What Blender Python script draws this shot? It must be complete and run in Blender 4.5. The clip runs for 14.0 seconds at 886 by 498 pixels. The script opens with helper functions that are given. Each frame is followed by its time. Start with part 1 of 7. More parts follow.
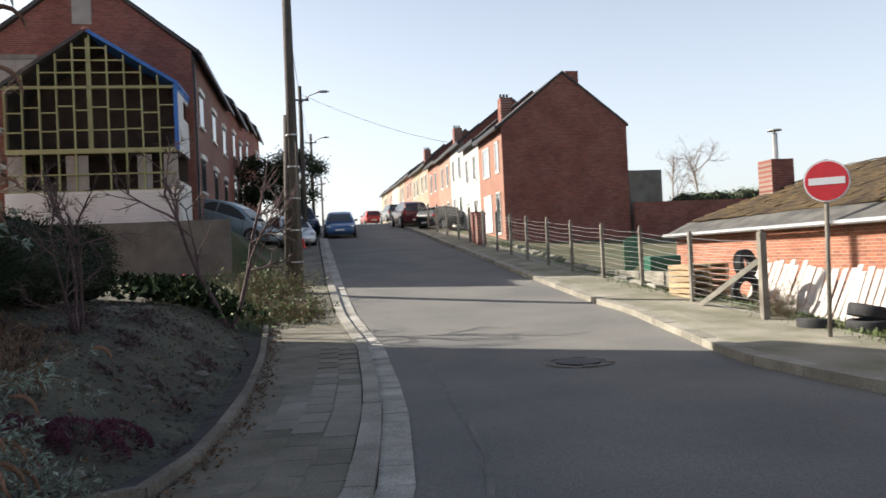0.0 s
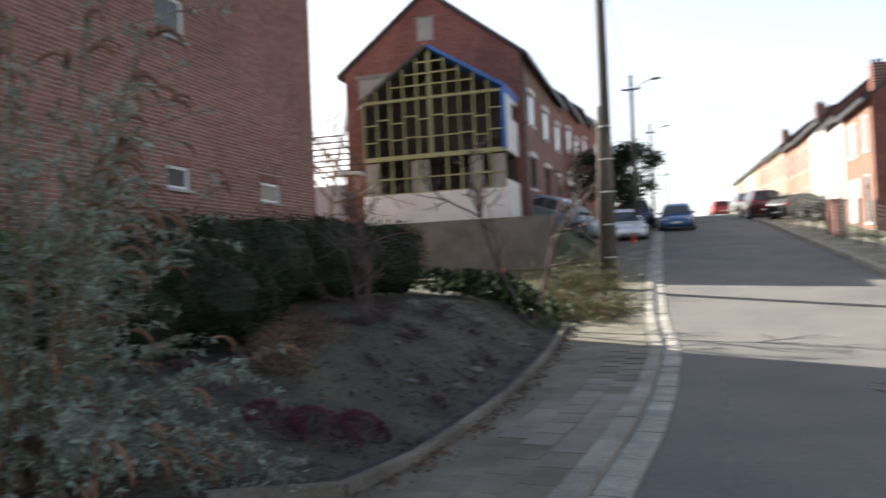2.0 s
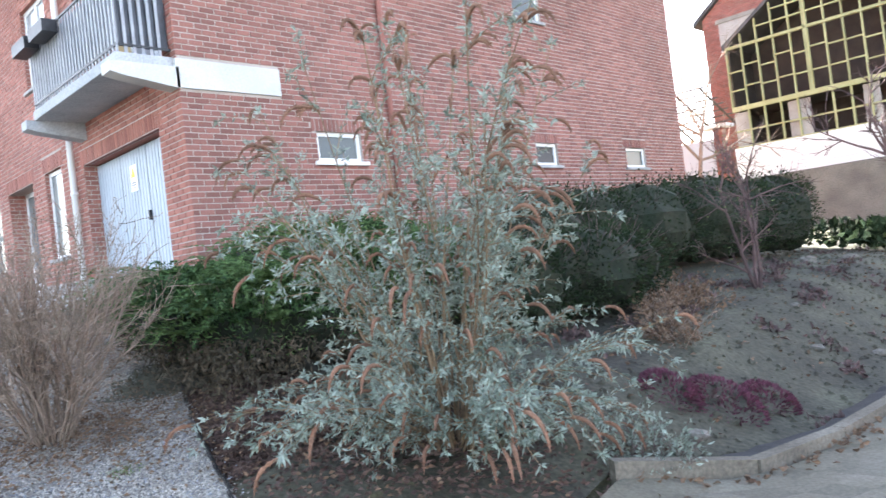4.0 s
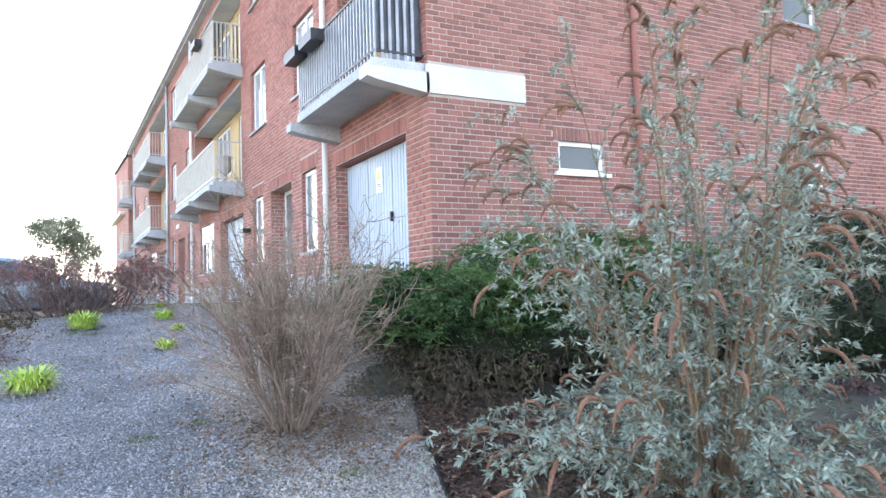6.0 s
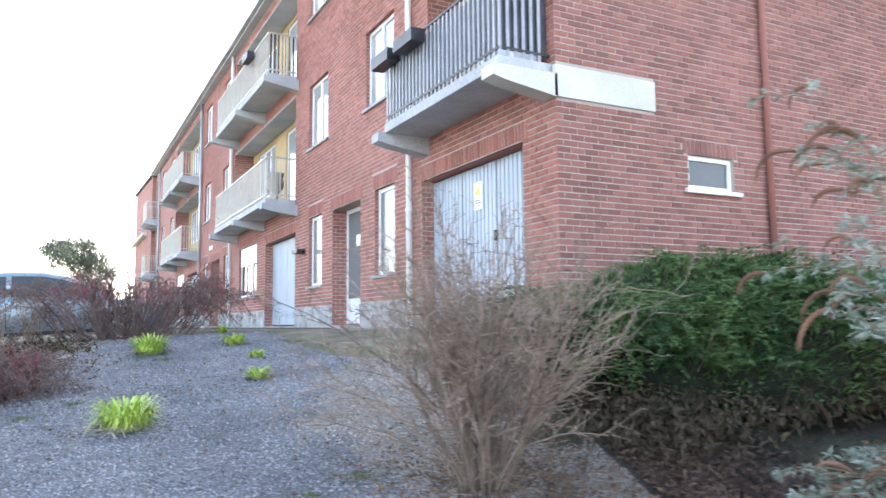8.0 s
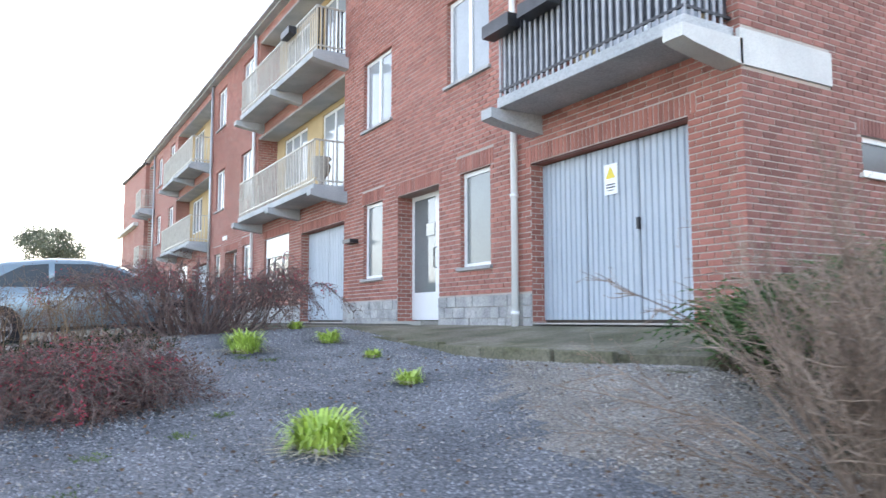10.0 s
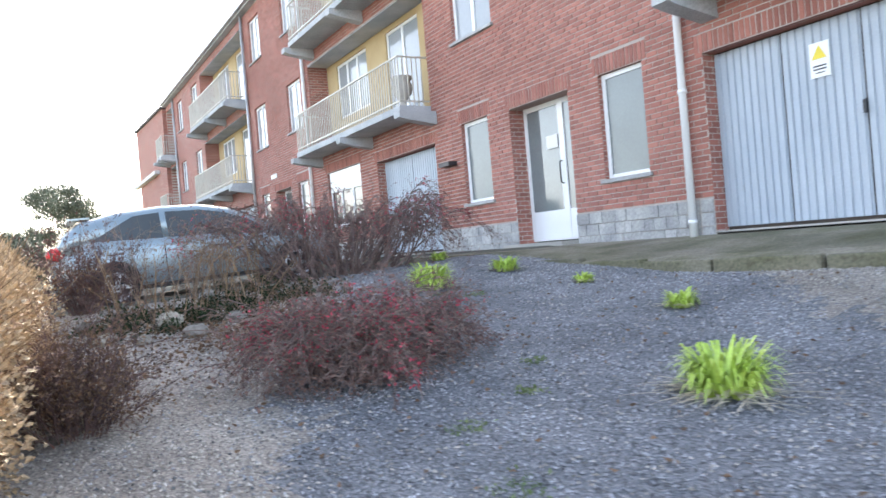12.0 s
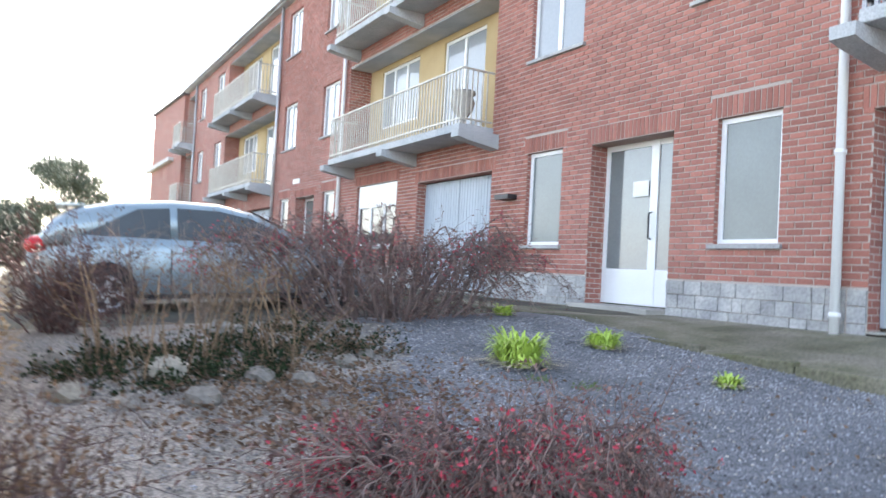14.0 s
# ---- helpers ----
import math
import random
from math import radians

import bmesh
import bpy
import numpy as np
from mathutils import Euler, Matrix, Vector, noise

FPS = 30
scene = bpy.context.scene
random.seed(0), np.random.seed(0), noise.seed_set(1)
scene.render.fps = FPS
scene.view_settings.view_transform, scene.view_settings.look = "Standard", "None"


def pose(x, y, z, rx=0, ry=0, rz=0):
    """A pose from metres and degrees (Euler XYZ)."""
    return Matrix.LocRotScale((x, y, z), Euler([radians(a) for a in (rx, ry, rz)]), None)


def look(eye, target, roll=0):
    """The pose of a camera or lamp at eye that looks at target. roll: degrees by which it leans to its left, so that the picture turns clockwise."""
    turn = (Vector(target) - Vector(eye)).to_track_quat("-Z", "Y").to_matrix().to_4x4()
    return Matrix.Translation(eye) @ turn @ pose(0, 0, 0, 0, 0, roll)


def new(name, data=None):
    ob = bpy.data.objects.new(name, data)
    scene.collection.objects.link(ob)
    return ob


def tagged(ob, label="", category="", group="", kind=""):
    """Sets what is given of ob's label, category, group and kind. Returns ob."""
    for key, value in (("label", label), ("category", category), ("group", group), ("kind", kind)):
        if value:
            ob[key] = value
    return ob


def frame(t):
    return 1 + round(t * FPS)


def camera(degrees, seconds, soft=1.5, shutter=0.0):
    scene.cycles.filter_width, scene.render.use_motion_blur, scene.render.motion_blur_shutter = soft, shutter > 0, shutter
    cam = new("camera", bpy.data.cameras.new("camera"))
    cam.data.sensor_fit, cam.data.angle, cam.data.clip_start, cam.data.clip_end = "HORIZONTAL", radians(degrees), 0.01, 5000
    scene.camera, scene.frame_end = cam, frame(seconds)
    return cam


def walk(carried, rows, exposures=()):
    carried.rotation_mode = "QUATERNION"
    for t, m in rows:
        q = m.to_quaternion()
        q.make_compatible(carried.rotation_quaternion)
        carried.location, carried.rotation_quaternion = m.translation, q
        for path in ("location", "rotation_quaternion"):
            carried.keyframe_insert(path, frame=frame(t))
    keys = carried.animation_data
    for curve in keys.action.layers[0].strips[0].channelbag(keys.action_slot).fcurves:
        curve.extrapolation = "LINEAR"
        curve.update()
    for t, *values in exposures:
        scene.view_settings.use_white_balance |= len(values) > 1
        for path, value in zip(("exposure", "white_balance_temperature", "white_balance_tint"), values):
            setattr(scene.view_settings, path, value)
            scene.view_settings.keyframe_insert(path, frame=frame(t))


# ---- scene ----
cam = camera(62.0, 14.0, 1.5, 0.5)
METRES, EYE, TILT, LEAN, TURN = 10.5, 1.6, 0.0, 0.0, -9.8
ROWS = [
    (0.0, 0.0, 0.0, 0.0, 0.03, 0.72, 2.72),
    (0.5, 0.0312, 0.0211, -0.001, 3.39, 0.82, 2.38),
    (1.0, 0.0583, 0.0464, -0.0014, 7.8, -0.18, 2.2),
    (1.5, 0.073, 0.0672, 0.0031, 14.95, 0.99, 3.13),
    (2.0, 0.0856, 0.0728, 0.0013, 26.94, 1.43, 2.48),
    (2.5, 0.0892, 0.0742, 0.0027, 39.21, 1.62, 3.89),
    (5.0, 0.0482, 0.0709, 0.0045, 61.8, 1.66, 3.55),
    (5.5, 0.0368, 0.0756, 0.006, 67.93, 2.75, 0.96),
    (6.0, 0.0278, 0.0754, 0.0059, 71.89, 3.48, 1.74),
    (6.5, 0.0057, 0.0628, 0.0054, 70.05, 3.43, -1.04),
    (7.0, -0.0265, 0.0435, 0.0052, 68.76, 4.12, 2.44),
    (7.5, -0.0714, 0.0199, 0.0055, 69.63, 4.43, 1.22),
    (8.0, -0.1093, -0.0165, 0.0052, 72.2, 5.83, 0.56),
    (10.5, -0.3089, -0.2013, 0.0087, 69.36, 5.13, 0.2),
    (11.0, -0.3485, -0.2472, 0.01, 70.47, 3.99, 1.31),
    (11.5, -0.3881, -0.2919, 0.01, 71.46, 2.67, 2.34),
    (12.0, -0.428, -0.3214, 0.0121, 69.81, -0.16, 4.82),
    (12.5, -0.4762, -0.336, 0.0165, 70.8, -0.45, 4.68),
    (13.0, -0.5274, -0.3405, 0.0289, 73.01, 1.07, 3.09),
    (13.5, -0.576, -0.3359, 0.0356, 72.43, 1.98, 3.2),
    (14.0, -0.6241, -0.33, 0.0374, 69.65, 1.79, -3.16),
]
walk(cam, [(t, pose(0, 0, EYE, TILT, LEAN, TURN) @ pose(METRES * x, METRES * y, METRES * z, 90 + pitch, roll, yaw)) for t, x, y, z, yaw, pitch, roll in ROWS],
     exposures=[(0.0, 1.0, 6500, 10), (1.2, 1.1, 6500, 10), (2.0, 1.4, 6500, 10), (2.5, 2.3, 6450, 10), (2.7, 2.6, 6420, 10), (4.8, 3.5, 6200, 10), (6.0, 3.48, 6200, 10), (7.0, 3.53, 6200, 10), (8.2, 3.33, 6200, 10), (10.3, 3.05, 6300, 10), (11.0, 3.1, 6320, 10), (11.5, 3.4, 6340, 10), (12.0, 3.12, 6380, 10), (12.5, 3.15, 6420, 10), (13.0, 3.4, 6400, 10), (13.5, 3.08, 6350, 10), (14.0, 3.15, 6350, 10)])

# ---- world and sun ----
SUN_TO = Vector((0.876, -0.482, 0)).normalized()
SUN_EL = radians(32.4)
world = bpy.data.worlds.new("sky_world")
scene.world = world
world.use_nodes = True
wn = world.node_tree
sky = wn.nodes.new("ShaderNodeTexSky")
sky.sky_type, sky.sun_disc = "NISHITA", False
sky.sun_elevation = SUN_EL
sky.sun_rotation = math.atan2(-SUN_TO.x, -SUN_TO.y)
sky.air_density, sky.dust_density, sky.ozone_density = 1.0, 3.0, 1.0
wn.nodes["Background"].inputs[1].default_value = 0.06
# spring haze: paler towards the horizon
wgeo, wsep = wn.nodes.new("ShaderNodeTexCoord"), wn.nodes.new("ShaderNodeSeparateXYZ")
wn.links.new(wgeo.outputs["Generated"], wsep.inputs[0])
fall = wn.nodes.new("ShaderNodeMapRange")
fall.interpolation_type = "SMOOTHSTEP"
for i, v in enumerate((-0.05, 0.75, 1.0, 0.12)):
    fall.inputs[i + 1].default_value = v
wn.links.new(wsep.outputs["Z"], fall.inputs[0])
haze = wn.nodes.new("ShaderNodeVectorMath")
haze.operation = "SCALE"
haze.inputs[0].default_value = (5.1, 5.3, 5.55)
wn.links.new(fall.outputs[0], haze.inputs["Scale"])
total = wn.nodes.new("ShaderNodeVectorMath")
wn.links.new(sky.outputs[0], total.inputs[0])
wn.links.new(haze.outputs[0], total.inputs[1])
wn.links.new(total.outputs[0], wn.nodes["Background"].inputs[0])
sun = new("sun", bpy.data.lights.new("sun", "SUN"))
sun.data.energy, sun.data.angle, sun.data.color = 5.0, radians(0.55), (1.0, 0.93, 0.82)
sun.matrix_world = look((0, 0, 60), Vector((0, 0, 60)) + Vector((SUN_TO.x * math.cos(SUN_EL), SUN_TO.y * math.cos(SUN_EL), -math.sin(SUN_EL))))


# ---- mesh helpers ----
class Mesh:
    """Collects faces of one part."""

    def __init__(self):
        self.v, self.f = [], []

    def face(self, pts):
        n = len(self.v)
        self.v += [tuple(p) for p in pts]
        self.f.append(tuple(range(n, n + len(pts))))

    def box(self, x0, x1, y0, y1, z0, z1, m=None):
        n = len(self.v)
        pts = [(x0, y0, z0), (x1, y0, z0), (x1, y1, z0), (x0, y1, z0), (x0, y0, z1), (x1, y0, z1), (x1, y1, z1), (x0, y1, z1)]
        self.v += [tuple(m @ Vector(p)) for p in pts] if m else pts
        self.f += [tuple(n + i for i in q) for q in ((0, 3, 2, 1), (4, 5, 6, 7), (0, 1, 5, 4), (1, 2, 6, 5), (2, 3, 7, 6), (3, 0, 4, 7))]

    def tube(self, pts, radii, n=6, cap=True):
        """A round rod along pts."""
        pts = [Vector(p) for p in pts]
        if not isinstance(radii, (list, tuple)):
            radii = [radii] * len(pts)
        start = len(self.v)
        ref = Vector((0.31, 0.77, 0.55))
        for i, p in enumerate(pts):
            d = (pts[min(i + 1, len(pts) - 1)] - pts[max(i - 1, 0)]).normalized()
            a = d.cross(ref)
            if a.length < 0.05:
                a = d.cross(Vector((1, 0, 0)))
            a.normalize()
            b = d.cross(a)
            for k in range(n):
                w = 2 * math.pi * k / n
                self.v.append(tuple(p + (a * math.cos(w) + b * math.sin(w)) * radii[i]))
        for i in range(len(pts) - 1):
            for k in range(n):
                k2 = (k + 1) % n
                self.f.append((start + i * n + k, start + i * n + k2, start + (i + 1) * n + k2, start + (i + 1) * n + k))
        if cap:
            self.f.append(tuple(start + k for k in reversed(range(n))))
            self.f.append(tuple(start + (len(pts) - 1) * n + k for k in range(n)))

    def prism(self, poly, y0, y1, m=None):
        """An outline in x, z drawn out along y."""
        n = len(self.v)
        k = len(poly)
        pts = [Vector((x, y0, z)) for x, z in poly] + [Vector((x, y1, z)) for x, z in poly]
        self.v += [tuple(m @ p if m else p) for p in pts]
        self.f.append(tuple(n + i for i in range(k)))
        self.f.append(tuple(n + k + i for i in reversed(range(k))))
        for i in range(k):
            j = (i + 1) % k
            self.f.append((n + j, n + i, n + k + i, n + k + j))

    def ball(self, c, rx, ry, rz, nu=10, nv=7, rough=0.0):
        start = len(self.v)
        for i in range(nv + 1):
            a = math.pi * i / nv
            for k in range(nu):
                b = 2 * math.pi * k / nu
                s = 1 + rough * (random.random() - 0.5)
                self.v.append((c[0] + rx * s * math.sin(a) * math.cos(b), c[1] + ry * s * math.sin(a) * math.sin(b), c[2] + rz * s * math.cos(a)))
        for i in range(nv):
            for k in range(nu):
                k2 = (k + 1) % nu
                self.f.append((start + i * nu + k, start + (i + 1) * nu + k, start + (i + 1) * nu + k2, start + i * nu + k2))

    def grid(self, xs, ys, fz):
        start = len(self.v)
        for y in ys:
            for x in xs:
                self.v.append((x, y, fz(x, y)))
        n = len(xs)
        for j in range(len(ys) - 1):
            for i in range(n - 1):
                a = start + j * n + i
                self.f.append((a, a + 1, a + 1 + n, a + n))

    def data(self, name, material, smooth=False):
        me = bpy.data.meshes.new(name)
        me.from_pydata(self.v, [], self.f)
        me.materials.append(material)
        if smooth:
            me.polygons.foreach_set("use_smooth", [True] * len(me.polygons))
        me.update()
        return me


def part(name, mesh, material, parent=None, label="", smooth=False, bevel=0.0):
    ob = new(name, mesh.data(name, material, smooth))
    ob.parent = parent
    if label:
        tagged(ob, label)
    if bevel:
        mod = ob.modifiers.new("bevel", "BEVEL")
        mod.width, mod.segments, mod.limit_method = bevel, 2, "ANGLE"
    return ob


def thing(name, label, category, group="", kind="", at=None):
    ob = new(name)
    if at:
        ob.location = at
    return tagged(ob, label, category, group, kind)


# ---- materials ----
def material(name, c1, c2, scale=3.0, rough=0.8, metal=0.0, bump=0.2, fine=60.0, vary=0.0, stain=0.25, spec=0.5, stretch=(1, 1, 1)):
    """Two colours mixed by large stains and fine grain, relief by the grain; vary: change from piece to piece."""
    ma = bpy.data.materials.new(name)
    ma.use_nodes = True
    nt = ma.node_tree
    bs = nt.nodes["Principled BSDF"]
    geo = nt.nodes.new("ShaderNodeNewGeometry")
    mp = nt.nodes.new("ShaderNodeMapping")
    mp.inputs["Scale"].default_value = stretch
    nt.links.new(geo.outputs["Position"], mp.inputs[0])
    big = nt.nodes.new("ShaderNodeTexNoise")
    big.inputs["Scale"].default_value, big.inputs["Detail"].default_value = scale, 5
    small = nt.nodes.new("ShaderNodeTexNoise")
    small.inputs["Scale"].default_value, small.inputs["Detail"].default_value = fine, 3
    for tex in (big, small):
        nt.links.new(mp.outputs[0], tex.inputs["Vector"])
    ramp = nt.nodes.new("ShaderNodeMapRange")
    ramp.inputs[1].default_value, ramp.inputs[2].default_value = 0.35, 0.65
    nt.links.new(big.outputs[0], ramp.inputs[0])
    mix = nt.nodes.new("ShaderNodeMix")
    mix.data_type = "RGBA"
    mix.inputs[6].default_value, mix.inputs[7].default_value = (*c1, 1), (*c2, 1)
    nt.links.new(ramp.outputs[0], mix.inputs[0])
    hsv = nt.nodes.new("ShaderNodeHueSaturation")
    nt.links.new(mix.outputs[2], hsv.inputs["Color"])
    val = nt.nodes.new("ShaderNodeMapRange")
    val.inputs[1].default_value, val.inputs[2].default_value = 0.3, 0.7
    val.inputs[3].default_value, val.inputs[4].default_value = 1 - stain, 1 + stain
    nt.links.new(small.outputs[0], val.inputs[0])
    out = val.outputs[0]
    if vary:
        ob = nt.nodes.new("ShaderNodeObjectInfo")
        add = nt.nodes.new("ShaderNodeMath")
        nt.links.new(geo.outputs["Random Per Island"], add.inputs[0])
        nt.links.new(ob.outputs["Random"], add.inputs[1])
        fr = nt.nodes.new("ShaderNodeMath")
        fr.operation = "FRACT"
        nt.links.new(add.outputs[0], fr.inputs[0])
        rg = nt.nodes.new("ShaderNodeMapRange")
        rg.inputs[3].default_value, rg.inputs[4].default_value = 1 - vary, 1 + vary
        nt.links.new(fr.outputs[0], rg.inputs[0])
        mul = nt.nodes.new("ShaderNodeMath")
        mul.operation = "MULTIPLY"
        nt.links.new(rg.outputs[0], mul.inputs[0])
        nt.links.new(out, mul.inputs[1])
        out = mul.outputs[0]
    nt.links.new(out, hsv.inputs["Value"])
    nt.links.new(hsv.outputs[0], bs.inputs["Base Color"])
    bs.inputs["Roughness"].default_value, bs.inputs["Metallic"].default_value = rough, metal
    bs.inputs["Specular IOR Level"].default_value = spec
    if bump:
        bp = nt.nodes.new("ShaderNodeBump")
        bp.inputs["Strength"].default_value, bp.inputs["Distance"].default_value = bump, 0.01
        nt.links.new(small.outputs[0], bp.inputs["Height"])
        nt.links.new(bp.outputs[0], bs.inputs["Normal"])
    return ma


def brick_paint(name, c1, c2, mortar, along="x", row=0.075, length=0.2):
    """Courses of brick for walls that stay far away."""
    ma = material(name, c1, c2, 0.8, 0.9, 0, 0, 40, 0, 0.15)
    nt = ma.node_tree
    bs = nt.nodes["Principled BSDF"]
    geo = nt.nodes["Geometry"]
    sep = nt.nodes.new("ShaderNodeSeparateXYZ")
    com = nt.nodes.new("ShaderNodeCombineXYZ")
    nt.links.new(geo.outputs["Position"], sep.inputs[0])
    nt.links.new(sep.outputs["X" if along == "x" else "Y"], com.inputs[0])
    nt.links.new(sep.outputs["Z"], com.inputs[1])
    br = nt.nodes.new("ShaderNodeTexBrick")
    br.inputs["Scale"].default_value = 1.0
    br.inputs["Mortar Size"].default_value = 0.006
    br.inputs["Mortar Smooth"].default_value = 0.3
    br.inputs["Brick Width"].default_value, br.inputs["Row Height"].default_value = length, row
    br.inputs["Color1"].default_value, br.inputs["Color2"].default_value = (0.75, 0.75, 0.75, 1), (1.25, 1.2, 1.2, 1)
    br.inputs["Mortar"].default_value = tuple(m / max(c, 0.02) for m, c in zip(mortar, c1)) + (1,)
    nt.links.new(com.outputs[0], br.inputs["Vector"])
    mul = nt.nodes.new("ShaderNodeMix")
    mul.data_type, mul.blend_type = "RGBA", "MULTIPLY"
    mul.inputs[0].default_value = 1.0
    mul.clamp_result = False
    nt.links.new(bs.inputs["Base Color"].links[0].from_socket, mul.inputs[6])
    nt.links.new(br.outputs["Color"], mul.inputs[7])
    nt.links.new(mul.outputs[2], bs.inputs["Base Color"])
    bp = nt.nodes.new("ShaderNodeBump")
    bp.inputs["Strength"].default_value, bp.inputs["Distance"].default_value = 0.5, 0.008
    bp.invert = True
    nt.links.new(br.outputs["Fac"], bp.inputs["Height"])
    nt.links.new(bp.outputs[0], bs.inputs["Normal"])
    return ma


asphalt = material("asphalt", (0.12, 0.118, 0.113), (0.165, 0.157, 0.143), 0.6, 0.85, 0, 0.5, 70, 0, 0.32)
soil = material("soil", (0.036, 0.033, 0.025), (0.082, 0.08, 0.054), 1.3, 0.95, 0, 0.8, 25, 0, 0.4)
turf = material("turf", (0.055, 0.07, 0.028), (0.115, 0.1, 0.058), 0.6, 0.95, 0, 0.8, 30, 0, 0.4)
gravel_bed = material("gravel_bed", (0.112, 0.118, 0.13), (0.165, 0.171, 0.185), 1.3, 0.9, 0, 1.0, 55, 0, 0.6)
gravel_pale = material("gravel_pale", (0.18, 0.16, 0.14), (0.28, 0.255, 0.225), 1.3, 0.9, 0, 1.0, 55, 0, 0.55)
pebble = material("pebble", (0.148, 0.154, 0.168), (0.243, 0.249, 0.265), 1.3, 0.8, 0, 0.3, 80, 0.75, 0.2)
concrete = material("concrete", (0.36, 0.35, 0.32), (0.46, 0.44, 0.40), 1.5, 0.9, 0, 0.35, 50, 0.12, 0.2)
old_concrete = material("old_concrete", (0.22, 0.21, 0.18), (0.34, 0.32, 0.28), 2.0, 0.95, 0, 0.5, 40, 0.15, 0.25)
mossy = material("mossy_concrete", (0.085, 0.085, 0.042), (0.2, 0.182, 0.14), 1.4, 0.95, 0, 0.6, 35, 0.15, 0.3)
kerb_stone = material("kerb_stone", (0.2, 0.185, 0.15), (0.3, 0.28, 0.23), 2.0, 0.9, 0, 0.4, 45, 0.12, 0.2)
post_grey = material("weathered_post", (0.13, 0.115, 0.095), (0.23, 0.21, 0.175), 3, 0.85, 0, 0.4, 45, 0.12, 0.25)
edging_stone = material("edging_stone", (0.12, 0.105, 0.082), (0.2, 0.18, 0.145), 1.6, 0.95, 0, 0.5, 40, 0.12, 0.28)
gutter_stone = material("gutter_stone", (0.27, 0.255, 0.225), (0.4, 0.385, 0.35), 2.2, 0.9, 0, 0.4, 45, 0.16, 0.25)
paving = material("paving", (0.12, 0.11, 0.08), (0.19, 0.175, 0.14), 1.2, 0.9, 0, 0.35, 50, 0.15, 0.22)
pale_chip = material("pale_chipping", (0.225, 0.205, 0.178), (0.385, 0.357, 0.32), 2, 0.85, 0, 0.3, 80, 0.5, 0.2)
paving_pale = material("paving_pale", (0.19, 0.175, 0.15), (0.25, 0.235, 0.2), 1.5, 0.9, 0, 0.3, 50, 0.12, 0.2)
mossy_pave = material("mossy_pavement", (0.15, 0.145, 0.095), (0.27, 0.25, 0.2), 1.1, 0.92, 0, 0.35, 50, 0.12, 0.22)
band_paint = material("old_white_paint", (0.5, 0.5, 0.49), (0.58, 0.58, 0.56), 1.4, 0.7, 0, 0.15, 60, 0, 0.1)
dark_wall = material("dark_concrete", (0.13, 0.12, 0.105), (0.2, 0.185, 0.16), 1.2, 0.95, 0, 0.4, 30, 0.1, 0.3)
brick_reveal = brick_paint("brick_reveal", (0.26, 0.1, 0.078), (0.33, 0.14, 0.11), (0.4, 0.34, 0.3), "y")
mortar = material("mortar", (0.38, 0.33, 0.295), (0.46, 0.41, 0.37), 2.0, 0.95, 0, 0.4, 70, 0, 0.2)
brick_face = material("brick_face", (0.27, 0.105, 0.08), (0.35, 0.15, 0.12), 0.45, 0.9, 0, 0.35, 60, 0.22, 0.16)
# end wall bricks, darker and more purple than the front ones
brick_end = material("brick_gable", (0.205, 0.09, 0.074), (0.28, 0.125, 0.105), 0.45, 0.9, 0, 0.35, 60, 0.25, 0.18)
brick_far_x = brick_paint("brick_far_front", (0.29, 0.115, 0.09), (0.34, 0.14, 0.11), (0.42, 0.35, 0.31), "x")
brick_house_x = brick_paint("brick_house_front", (0.19, 0.06, 0.045), (0.24, 0.085, 0.064), (0.22, 0.15, 0.125), "x")
brick_house_y = brick_paint("brick_house_side", (0.2, 0.06, 0.044), (0.25, 0.085, 0.062), (0.24, 0.17, 0.14), "y")
brick_shed = brick_paint("brick_shed", (0.29, 0.105, 0.06), (0.36, 0.15, 0.09), (0.36, 0.29, 0.23), "y", 0.08, 0.24)
stone_plinth = material("plinth_stone", (0.28, 0.28, 0.285), (0.42, 0.415, 0.405), 3.0, 0.9, 0, 0.6, 30, 0.15, 0.2)
ochre = material("ochre_plaster", (0.42, 0.31, 0.16), (0.5, 0.38, 0.21), 1.0, 0.9, 0, 0.2, 60, 0, 0.1)
white_paint = material("white_paint", (0.78, 0.77, 0.74), (0.70, 0.69, 0.66), 1.2, 0.6, 0, 0.1, 60, 0, 0.06)
white_frame = material("white_frame", (0.78, 0.79, 0.80), (0.74, 0.75, 0.76), 2.0, 0.35, 0, 0, 60, 0, 0.03)
grey_concrete = material("balcony_concrete", (0.34, 0.36, 0.38), (0.46, 0.47, 0.48), 1.5, 0.9, 0, 0.3, 45, 0, 0.2)
dark_metal = material("dark_metal", (0.035, 0.035, 0.04), (0.06, 0.06, 0.065), 6, 0.45, 0.6, 0.1, 60, 0, 0.2)
rail_paint = material("rail_paint", (0.44, 0.42, 0.37), (0.52, 0.5, 0.45), 5, 0.5, 0.2, 0.1, 60, 0, 0.12)
rail_dark = material("rail_dark", (0.045, 0.05, 0.06), (0.08, 0.085, 0.1), 5, 0.45, 0.3, 0.1, 60, 0, 0.12)
slat_white = material("slat_white", (0.27, 0.28, 0.31), (0.35, 0.36, 0.39), 5, 0.5, 0.1, 0.1, 60, 0.08, 0.1)
garage_paint = material("garage_paint", (0.36, 0.41, 0.47), (0.43, 0.475, 0.53), 0.9, 0.5, 0.0, 0.1, 70, 0.04, 0.08)
zinc = material("zinc", (0.40, 0.41, 0.42), (0.52, 0.53, 0.54), 3, 0.45, 0.5, 0.1, 60, 0, 0.1)
roof_dark = material("roof_dark", (0.05, 0.048, 0.048), (0.085, 0.08, 0.08), 2, 0.8, 0, 0.4, 30, 0.15, 0.2)
